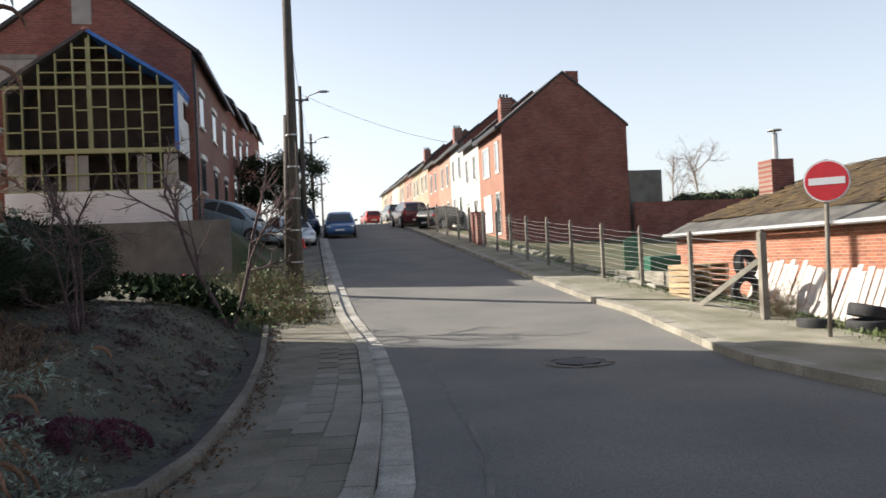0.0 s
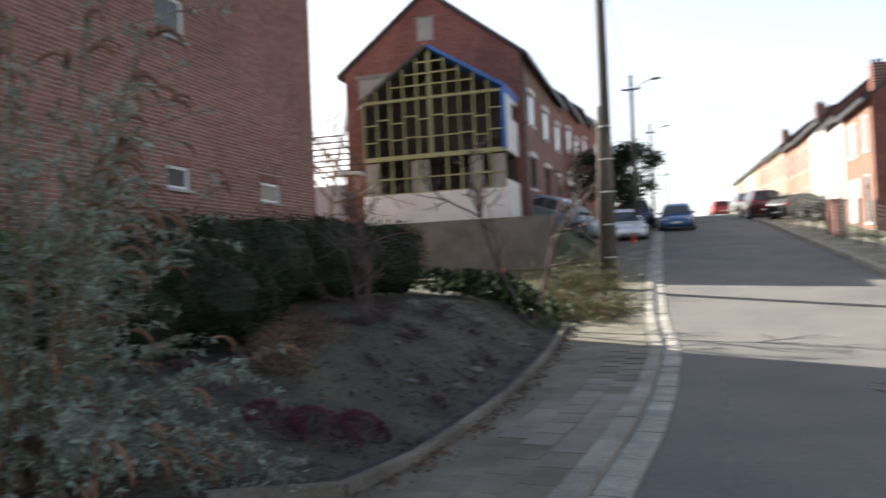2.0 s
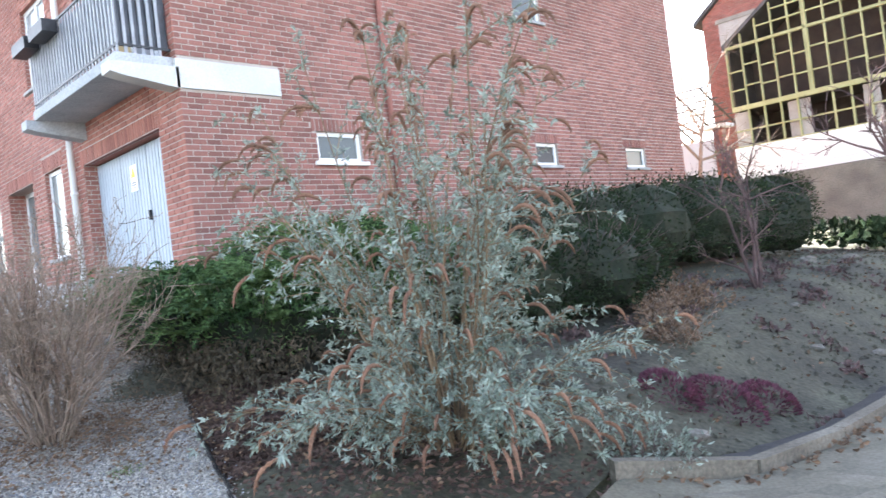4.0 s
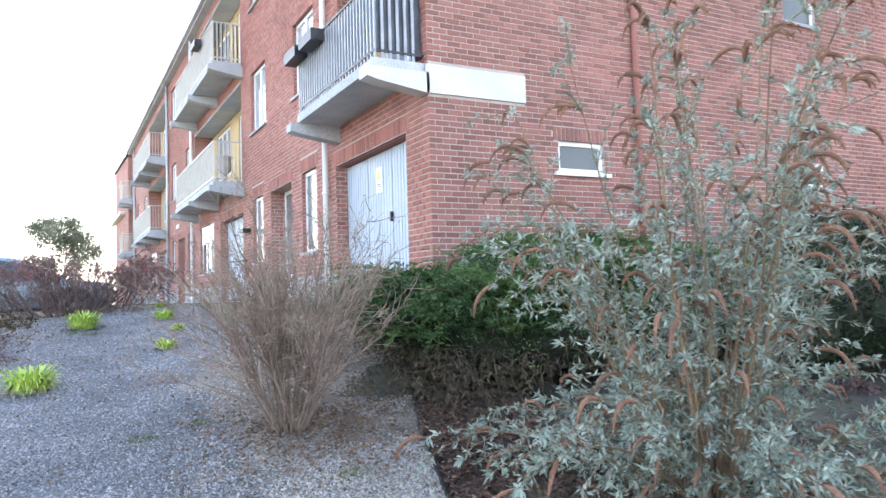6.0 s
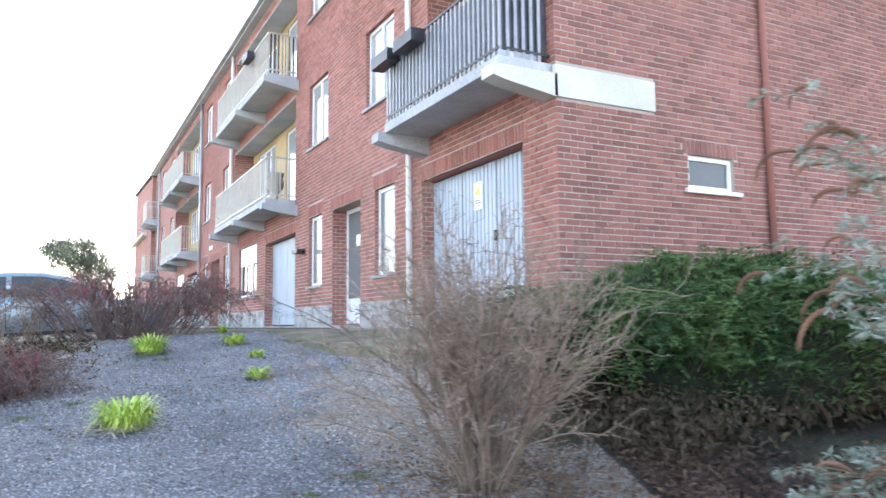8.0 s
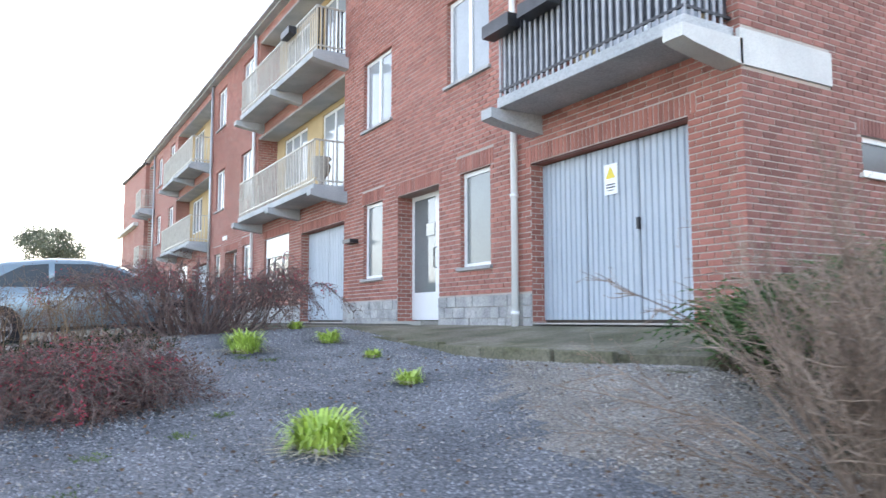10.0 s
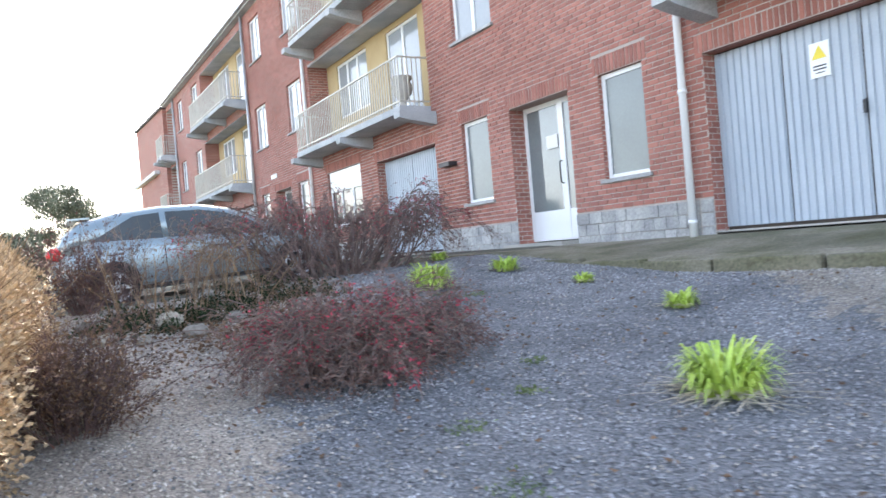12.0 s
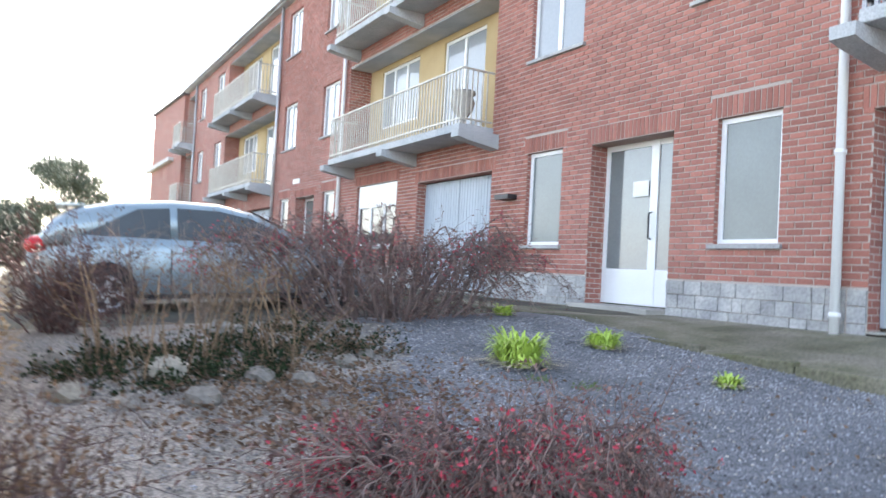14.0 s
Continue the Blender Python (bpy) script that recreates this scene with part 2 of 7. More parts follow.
moss_roof = material("moss_roof", (0.034, 0.022, 0.012), (0.085, 0.055, 0.02), 0.9, 0.95, 0, 0.9, 12, 0.25, 0.5)
corrugated = material("corrugated", (0.06, 0.058, 0.055), (0.12, 0.115, 0.105), 2, 0.9, 0, 0.4, 40, 0, 0.3)
new_timber = material("new_timber", (0.30, 0.30, 0.14), (0.38, 0.37, 0.19), 2, 0.75, 0, 0.2, 40, 0.15, 0.15)
blue_sheet = material("blue_sheet", (0.03, 0.13, 0.42), (0.05, 0.19, 0.55), 3, 0.6, 0, 0.2, 30, 0, 0.15)
# brown nearly black: gloom of closed rooms and door gaps put into colour
interior_shade = material("interior_shade", (0.045, 0.035, 0.03), (0.07, 0.055, 0.045), 2, 0.95, 0, 0, 30, 0, 0.2)
board_grey = material("board_grey", (0.30, 0.28, 0.26), (0.38, 0.36, 0.33), 2, 0.9, 0, 0.2, 30, 0, 0.15)
pole_wood = material("pole_wood", (0.06, 0.052, 0.045), (0.105, 0.09, 0.076), 4, 0.9, 0, 0.5, 40, 0, 0.3, stretch=(1, 1, 0.15))
terracotta = material("terracotta_paint", (0.29, 0.14, 0.1), (0.34, 0.175, 0.125), 1, 0.85, 0, 0.15, 50, 0, 0.08)
cream = material("cream_paint", (0.31, 0.245, 0.175), (0.35, 0.285, 0.21), 1, 0.85, 0, 0.15, 50, 0, 0.08)
pink = material("pink_paint", (0.33, 0.2, 0.145), (0.37, 0.235, 0.175), 1, 0.85, 0, 0.15, 50, 0, 0.08)
house_white = material("house_white", (0.55, 0.53, 0.5), (0.62, 0.6, 0.56), 1, 0.85, 0, 0.15, 50, 0, 0.08)
rubber = material("rubber", (0.018, 0.018, 0.02), (0.03, 0.03, 0.032), 6, 0.8, 0, 0.3, 50, 0, 0.2)
pallet_wood = material("pallet_wood", (0.42, 0.30, 0.17), (0.52, 0.39, 0.24), 4, 0.85, 0, 0.3, 40, 0.2, 0.2)
sheet_white = material("pale_sheet", (0.45, 0.41, 0.38), (0.54, 0.5, 0.46), 2, 0.8, 0, 0.2, 30, 0.15, 0.15)


def glass_like(name, base, rough=0.05, ior=1.6):
    ma = material(name, base, tuple(c * 0.85 for c in base), 0.9, rough, 0, 0, 30, 0, 0.05)
    ma.node_tree.nodes["Principled BSDF"].inputs["IOR"].default_value = ior
    return ma


pane_curtain = glass_like("pane_curtain", (0.32, 0.345, 0.37))
pane_dark = glass_like("pane_dark", (0.07, 0.075, 0.08), 0.03, 1.9)
pane_frost = glass_like("pane_frosted", (0.17, 0.195, 0.195), 0.18, 1.6)
pane_end = glass_like("pane_end", (0.1, 0.11, 0.115), 0.12, 1.4)
pane_door = glass_like("pane_door", (0.17, 0.195, 0.2), 0.06, 1.9)

# ---- the lie of the land ----
ROAD_Y = (-200, 10.5, 14, 17.3, 20, 25, 30, 42, 60, 75, 120, 400)
ROAD_Z = (0, 0, 0.13, 0.32, 0.62, 1.2, 1.75, 3.0, 4.7, 5.3, 4.5, -6)


def ease(t):
    t = min(1.0, max(0.0, t))
    return t * t * (3 - 2 * t)


def road_z(y):
    return sum(float(np.interp(y + d, ROAD_Y, ROAD_Z)) for d in (-1.0, -0.5, 0, 0.5, 1.0)) / 5


def land(x, y):
    """Height of the ground: a street that climbs to the north, a garden that climbs to the west, a raised yard."""
    r = road_z(y)
    if x > 9:
        return r - 0.25 * ease((x - 9) / 3)
    if x > 0.2:
        return r
    g = 0.05 - 0.1 * max(x, -13.5) + 0.05 * min(max(y, -6), 12)
    if y > 12 and x > -9:
        g = max(min(g, 1.25), r)
    g += max(0.0, 1.25 - g) * ease((y - 1.6) / 2.1) * ease((-5.4 - x) / 1.6) * ease((7.5 - y) / 2.0)
    a = 0.6 + 0.5 * ease((y - 1) / 4) if y > 1 else 0.6 * ease((y + 4) / 5)
    z = r + (g - r) * ease((-x - a) / 1.7)
    if y > 27.6:
        z = r + (max(3.35, r + 0.3) - r) * ease((-x - 1.2) / 2.6)
    return z


def edge_x(y):
    """Kerb between the side street, the bend and the street, from the west round to the north."""
    return float(np.interp(y, (-4.6, -4.3, -3.9, -2.6, -1.0, 1.0, 3.2, 5.2, 7.7, 9.7, 13, 17.5, 23, 35, 130), (-70, -14, -9, -5, -2.4, -0.98, -0.24, 0.25, 0.51, 0.63, 0.74, 0.51, 0.4, 0.33, 0.3)))


def edge_right(y):
    return float(np.interp(y, (-60, 4, 7.5, 9, 11.9, 15.5, 19.6, 24.3, 35, 130), (6.0, 5.9, 5.76, 5.7, 6.26, 6.83, 6.68, 6.45, 6.2, 6.1)))


def garden_edge_x(y):
    return float(np.interp(y, (-3.2, -3.0, -2.5, -1.4, -0.2, 1.2, 2.4, 3.6, 4.6, 5.1, 5.6, 6.6, 7.3, 9, 12, 15, 18), (-70, -9, -7.3, -6, -4.4, -2.7, -1.8, -1.55, -1.75, -1.3, -1.08, -0.94, -0.9, -0.84, -0.86, -1.0, -1.15)))


def spread(a, b, n):
    return [a + (b - a) * i / n for i in range(n + 1)]


def strip(ys, left, right, n, lift, name, ma, label):
    """A sheet between two lines that follows the land."""
    m = Mesh()
    rows = []
    for y in ys:
        rows.append([(x, y, land(x, y) + lift) for x in spread(left(y), right(y), n)])
    for a, b in zip(rows, rows[1:]):
        for i in range(n):
            m.face((a[i], a[i + 1], b[i + 1], b[i]))
    return tagged(part(name, m, ma, smooth=False), label, name.replace("_", " "), kind="structure")


m = Mesh()
gx = [-900, -500, -250, -120] + spread(-70, -16, 27) + spread(-15, 12, 54) + spread(13, 60, 24) + [120, 250, 500, 900]
gy = [-900, -400, -150, -60] + spread(-30, -6, 12) + spread(-5, 45, 100) + spread(46, 130, 42) + [200, 400, 900]
m.grid(gx, gy, lambda x, y: land(x, y) - 0.07)
ground = tagged(part("ground", m, turf, smooth=True), "winter grass and soil ground sloping up the hill", "ground", kind="structure")
strip(spread(-30, -5, 25) + spread(-4.6, 45, 198) + spread(46, 130, 42), edge_x, edge_right, 60, -0.02, "road", asphalt, "grey worn asphalt street climbing to a crest")
seam = material("asphalt_seam", (0.12, 0.117, 0.11), (0.18, 0.172, 0.158), 2.5, 0.9, 0, 0.3, 60, 0, 0.3)


def seam_x(y):
    """Line of the patched trench along the street."""
    return float(np.interp(y, (2, 5, 6, 7.5, 9.3, 12.4, 15.7, 20, 24, 32, 42), (0.5, 1.14, 1.3, 1.43, 1.52, 1.65, 1.6, 1.53, 1.49, 1.55, 1.5))) + 0.012 * math.sin(y * 2.3)


strip(spread(2.0, 42, 220), lambda y: seam_x(y) - 0.03 - 0.012 * math.sin(y * 5.1), lambda y: seam_x(y) + 0.03 + 0.015 * math.sin(y * 3.7), 1, -0.014, "road_seam", seam, "pale worn joint running along the asphalt")
strip(spread(-3.2, 17.5, 95), lambda y: garden_edge_x(y), lambda y: edge_x(y) - 0.12, 6, 0.05, "pavement", paving, "old concrete slab pavement with green moss film")
strip(spread(17.6, 100, 80), lambda y: -1.4, lambda y: edge_x(y) - 0.14, 4, 0.04, "pavement", paving, "pale worn pavement beside the climbing street")
strip(spread(-30, 100, 180), lambda y: edge_right(y) + 0.14, lambda y: edge_right(y) + 2.0 + 0.5 * ease((19 - y) / 5), 4, 0.08, "pavement", mossy_pave, "sunlit concrete pavement along the wire fence")
strip(spread(-3.1, 18, 85), lambda y: -50 if y < 4.5 else -7.7, lambda y: garden_edge_x(y) - 0.1, 40, 0.0, "garden_bed", soil, "bare mossy soil garden bed before the brick building")

# ---- kerbs and channel ----
def kerb_run(name, line, width, height, step, ma, label, lift=0.0):
    """A row of kerb stones along a line (list of x, y), each one a piece."""
    run = thing(name, label, "kerb", kind="structure")
    pts = [Vector((x, y, 0)) for x, y in line]
    dist = [0.0]
    for a, b in zip(pts, pts[1:]):
        dist.append(dist[-1] + (b - a).length)

    def at(s):
        for i in range(len(pts) - 1):
            if s <= dist[i + 1]:
                return pts[i].lerp(pts[i + 1], (s - dist[i]) / max(1e-6, dist[i + 1] - dist[i]))
        return pts[-1]

    s = 0.0
    while s + step * 0.5 < dist[-1]:
        a, b = at(s + 0.006), at(min(s + step - 0.006, dist[-1]))
        side = Vector((a.y - b.y, b.x - a.x, 0)).normalized() * width / 2
        za, zb = land(a.x, a.y) + lift, land(b.x, b.y) + lift
        m = Mesh()
        j = random.uniform(-0.006, 0.006)
        lo = [a - side, a + side, b + side, b - side]
        zz = [za, za, zb, zb]
        m.v = [(p.x, p.y, z - 0.15) for p, z in zip(lo, zz)] + [(p.x, p.y, z + height + j) for p, z in zip(lo, zz)]
        m.f = [(0, 1, 2, 3), (7, 6, 5, 4), (4, 5, 1, 0), (5, 6, 2, 1), (6, 7, 3, 2), (7, 4, 0, 3)]
        part("kerb_stone", m, ma, run)
        s += step
    return run


kerb_run("kerb", [(edge_x(y), y) for y in spread(-3.6, 60, 170)], 0.2, 0.07, 1.0, old_concrete, "weathered concrete kerb stones along the bend", 0.0)
kerb_run("channel", [(edge_x(y) + 0.24, y) for y in spread(-3.4, 60, 170)], 0.27, 0.006, 0.5, gutter_stone, "pale flat gutter stones at the road edge", 0.0)
kerb_run("kerb", [(edge_right(y) + 0.07, y) for y in spread(-10, 80, 160)], 0.26, 0.11, 1.0, kerb_stone, "sunlit concrete kerb stones beside the fence pavement", 0.0)
kerb_run("garden_edging", [(garden_edge_x(y) - 0.05, y) for y in spread(4.5, 16, 60)], 0.1, 0.13, 1.0, edging_stone, "old concrete edging round the garden bed", 0.0)

# ---- brick walls with openings ----
def wall_sheet(m, u0, u1, z0, z1, holes, place, depth, side=None):
    """The face of a wall with openings and their reveals; place(u, d, z) sets a point d behind the face."""
    us = sorted({u0, u1, *[h[0] for h in holes], *[h[1] for h in holes]})
    zs = sorted({z0, z1, *[h[2] for h in holes], *[h[3] for h in holes]})
    us, zs = [u for u in us if u0 <= u <= u1], [z for z in zs if z0 <= z <= z1]
    for a, b in zip(us, us[1:]):
        for c, d in zip(zs, zs[1:]):
            cu, cz = (a + b) / 2, (c + d) / 2
            if not any(h[0] < cu < h[1] and h[2] < cz < h[3] for h in holes):
                m.face((place(a, 0, c), place(b, 0, c), place(b, 0, d), place(a, 0, d)))
    m = side or m
    for h in holes:
        a, b, c, d = h[:4]
        e = h[4] if len(h) > 4 else depth
        m.face((place(a, 0, c), place(a, e, c), place(a, e, d), place(a, 0, d)))
        m.face((place(b, e, c), place(b, 0, c), place(b, 0, d), place(b, e, d)))
        m.face((place(a, 0, d), place(a, e, d), place(b, e, d), place(b, 0, d)))
        m.face((place(a, e, c), place(a, 0, c), place(b, 0, c), place(b, e, c)))


def lay_bricks(u0, u1, z0, z1, holes, row=0.075, length=0.2, gap=0.011):
    """Rows of stretchers in half bond, cut at the openings: (u0, u1, z0, z1)."""
    out = []
    k = 0
    z = z0
    while z + row * 0.6 < z1:
        lo, hi = z, min(z + row - gap, z1)
        spans = [(u0, u1)]
        for h in holes:
            if h[2] < (lo + hi) / 2 < h[3]:
                spans = [s for a, b in spans for s in ((a, min(b, h[0])), (max(a, h[1]), b)) if s[1] - s[0] > 0.02]
        off = -(length / 2) * (k % 2)
        for a, b in spans:
            u = a + (off if off else 0)
            while u < b:
                p, q = max(u, a), min(u + length - gap, b)
                if q - p > 0.03:
                    out.append((p, q, lo, hi))
                u += length
        z += row
        k += 1
    return out


def soldiers(x0, x1, z0, z1, width=0.075, gap=0.012):
    n = max(1, round((x1 - x0) / width))
    w = (x1 - x0) / n
    return [(x0 + i * w, x0 + (i + 1) * w - gap, z0, z1 - gap) for i in range(n)]


def brick_faces(m, b, place, proud=0.008):
    p, q, lo, hi = b
    e = proud + random.uniform(-0.003, 0.003)
    n = len(m.v)
    c = 0.003
    m.v += [place(p, 0.004, lo), place(q, 0.004, lo), place(q, 0.004, hi), place(p, 0.004, hi),
            place(p + c, -e, lo + c), place(q - c, -e, lo + c), place(q - c, -e, hi - c), place(p + c, -e, hi - c)]
    m.f += [(n + 4, n + 5, n + 6, n + 7), (n, n + 1, n + 5, n + 4), (n + 1, n + 2, n + 6, n + 5), (n + 2, n + 3, n + 7, n + 6), (n + 3, n, n + 4, n + 7)]


FRONT_Y, END_X, BACK_Y, WEST_X = 4.93, -7.74, 18.0, -46.4
Z_BASE, Z_EAVE = 1.2, 10.54


def front(u, d, z):
    return (u, FRONT_Y + d, z)


def gable(u, d, z):
    return (END_X - d, u, z)


GARAGES = [(-11.2, -8.42), (-20.75, -17.95), (-34.0, -31.2)]
GROUND_WINDOWS = [(-13.08, -12.21), (-16.9, -16.0), (-26.36, -25.46), (-30.18, -29.28), (-39.61, -38.71), (-43.43, -42.53)]
SHUTTER_WINDOWS = [(-23.95, -21.72), (-37.2, -34.97)]
ENTRANCES = [(-15.33, -13.77), (-28.58, -27.02), (-41.83, -40.27)]
UPPER_WINDOWS = [(-16.95, -15.64), (-13.5, -12.22), (-30.2, -28.95), (-26.75, -25.5), (-43.45, -42.2), (-40.0, -38.75)]
LOGGIAS = [(-10.95, -8.1), (-24.8, -18.0), (-38.05, -31.25), (-46.3, -44.4)]
FLOORS = (5.42, 8.42)
DEEP = 0.6
holes = [(a, b, 1.62, 3.84, 0.28) for a, b in GARAGES]
holes += [(a, b, 2.5, 4.02, 0.14) for a, b in GROUND_WINDOWS]
holes += [(a, b, 2.5, 3.98, 0.14) for a, b in SHUTTER_WINDOWS]
holes += [(a, b, 1.62, 3.98, 0.4) for a, b in ENTRANCES]
holes += [(a, b, s + 0.15, s + 1.6, 0.14) for a, b in UPPER_WINDOWS for s in FLOORS]
holes += [(a, b, s - 0.82, s + 1.72, DEEP) for a, b in LOGGIAS for s in FLOORS]
end_holes = [(6.93, 7.74, 3.3, 3.74), (11.83, 12.68, 6.16, 6.95), (12.05, 12.73, 3.3, 3.74), (15.3, 16.15, 3.28, 3.73), (11.83, 12.68, 9.16, 9.95)]

apartments = thing("apartment_building", "three-storey red brick apartment building with balconies and garages", "building")
m = Mesh()
reveal = Mesh()
wall_sheet(m, -31.0, END_X, Z_BASE, Z_EAVE, [h for h in holes if h[0] > -31.0], front, 0.14, reveal)
part("wall", m, mortar, apartments)
tagged(part("reveal", reveal, brick_reveal, apartments), kind="stuff")
m = Mesh()
wall_sheet(m, FRONT_Y, BACK_Y, 0.6, Z_EAVE, end_holes, gable, 0.12)
m.face(((END_X, FRONT_Y, Z_EAVE), (END_X, BACK_Y, Z_EAVE), (END_X, (FRONT_Y + BACK_Y) / 2, Z_EAVE + 2.6)))
part("wall", m, mortar, apartments)
m = Mesh()
m.face(((END_X, BACK_Y, Z_BASE - 1), (WEST_X, BACK_Y, Z_BASE - 1), (WEST_X, BACK_Y, Z_EAVE), (END_X, BACK_Y, Z_EAVE)))
part("wall", m, brick_far_x, apartments)

# roof with eaves, gutter
m = Mesh()
yr, zr = (FRONT_Y + BACK_Y) / 2, Z_EAVE + 2.7
for ya, yb in ((FRONT_Y - 0.22, yr), (BACK_Y + 0.4, yr)):
    a, b = (WEST_X, END_X + 0.08)
    za = Z_EAVE + 0.02
    m.face(((a, ya, za + 0.14), (b, ya, za + 0.14), (b, yb, zr + 0.14), (a, yb, zr + 0.14)))
    m.face(((a, ya, za), (b, ya, za), (b, yb, zr), (a, yb, zr)))
    m.face(((b, ya, za), (b, ya, za + 0.14), (b, yb, zr + 0.14), (b, yb, zr)))
part("roof", m, roof_dark, apartments, "dark pitched roof")
m = Mesh()
m.box(WEST_X, END_X + 0.05, FRONT_Y - 0.22, FRONT_Y + 0.02, Z_EAVE - 0.12, Z_EAVE + 0.0)
part("soffit", m, grey_concrete, apartments)
m = Mesh()
m.box(WEST_X, END_X + 0.06, FRONT_Y - 0.34, FRONT_Y - 0.225, Z_EAVE - 0.06, Z_EAVE + 0.1)
part("gutter", m, zinc, apartments, "grey zinc gutter")
for x in (-11.48, -25.0, -30.75, -44.1):
    m = Mesh()
    m.tube([(x, FRONT_Y - 0.09, 1.45), (x, FRONT_Y - 0.09, Z_EAVE - 0.1)], 0.05, 10)
    for z in (1.75, 3.4, 5.4, 7.4, 9.4):
        m.tube([(x, FRONT_Y - 0.09, z), (x, FRONT_Y - 0.09, z + 0.05)], 0.062, 10)
    part("downpipe", m, white_frame if x > -30 else zinc, apartments, "pale grey painted downpipe", smooth=True)
m = Mesh()
m.tube([(END_X + 0.07, 8.35, 2.0), (END_X + 0.07, 8.35, Z_EAVE - 0.1)], 0.045, 8)
part("downpipe", m, brick_end, apartments, "brown downpipe on the end wall", smooth=True)
for x in (-24.0, -38.0):
    m = Mesh()
    m.box(x - 0.4, x + 0.4, yr - 1.9, yr - 1.1, Z_EAVE + 1.4, Z_EAVE + 3.6)
    part("chimney", m, brick_far_x, apartments)
# stone plinth blocks
m = Mesh()
for a, b in ((-11.4, -11.2), (-13.77, -11.42), (-17.95, -15.33), (-21.7, -20.75), (-27.02, -21.7), (-31.2, -28.58), (-40.27, -34.0), (-46.4, -41.83)):
    z = Z_BASE
    for k in range(5):
        x = a
        while x < b - 0.05:
            w = min(random.uniform(0.1, 0.34), b - x)
            brick_faces(m, (x, x + w - 0.006, z, z + 0.164), front, random.uniform(0.012, 0.028))
            x += w
        z += 0.17
tagged(part("plinth", m, stone_plinth, apartments, "rough grey stone plinth"), kind="stuff")


def white_window(parent, x0, x1, z0, z1, y, glass, leaves=2, sill=True, deep=0.13, name="window"):
    """A window with a white frame in a wall along x."""
    w = new(name)
    w.parent = parent
    f = 0.065
    m = Mesh()
    yy = y + deep - 0.06
    m.box(x0, x0 + f, yy, yy + 0.06, z0, z1)
    m.box(x1 - f, x1, yy, yy + 0.06, z0, z1)
    m.box(x0 + f, x1 - f, yy, yy + 0.06, z0, z0 + f)
    m.box(x0 + f, x1 - f, yy, yy + 0.06, z1 - f, z1)
    for k in range(1, leaves):
        c = x0 + (x1 - x0) * k / leaves
        m.box(c - f * 0.7, c + f * 0.7, yy - 0.005, yy + 0.055, z0 + f, z1 - f)
    part("window_frame", m, white_frame, w)
    for k in range(leaves):
        a = x0 + (x1 - x0) * k / leaves + f * (1 if k == 0 else 0.7)
        b = x0 + (x1 - x0) * (k + 1) / leaves - f * (1 if k == leaves - 1 else 0.7)
        g = Mesh()
        g.box(a, b, yy + 0.02, yy + 0.035, z0 + f, z1 - f)
        part("pane", g, glass, w)
    if sill:
        m = Mesh()
        m.box(x0 - 0.06, x1 + 0.06, y - 0.06, y + deep - 0.06, z0 - 0.05, z0)
        part("window_sill", m, stone_plinth, w)
    return w


for a, b in GROUND_WINDOWS:
    white_window(apartments, a, b, 2.5, 4.02, FRONT_Y, pane_frost, 1)
for a, b in UPPER_WINDOWS:
    for s in FLOORS:
        white_window(apartments, a, b, s + 0.15, s + 1.6, FRONT_Y, pane_curtain, 2)
for a, b in SHUTTER_WINDOWS:
    white_window(apartments, a, b, 2.5, 3.98, FRONT_Y, pane_dark, 3)
    m = Mesh()
    for k in range(11):
        m.box(a + 0.07, b - 0.07, FRONT_Y + 0.04, FRONT_Y + 0.06, 3.43 + k * 0.049, 3.43 + k * 0.049 + 0.044)
    tagged(part("roller_shutter", m, white_frame, apartments, "half-lowered white roller shutter"), kind="stuff")
# end wall windows
for u0, u1, z0, z1 in end_holes:
    w = new("window")
    w.parent = apartments
    m = Mesh()
    x = END_X - 0.1
    f = 0.06
    m.box(x, x + 0.05, u0, u0 + f, z0, z1)
    m.box(x, x + 0.05, u1 - f, u1, z0, z1)
    m.box(x, x + 0.05, u0 + f, u1 - f, z0, z0 + f)
    m.box(x, x + 0.05, u0 + f, u1 - f, z1 - f, z1)
    part("window_frame", m, white_frame, w)
    m = Mesh()
    m.box(x + 0.01, x + 0.025, u0 + f, u1 - f, z0 + f, z1 - f)
    part("pane", m, pane_end, w)
    m = Mesh()
    m.box(END_X - 0.06, END_X + 0.06, u0 - 0.08, u1 + 0.08, z0 - 0.055, z0)
    part("window_sill", m, white_paint if u0 < 8 else stone_plinth, w)

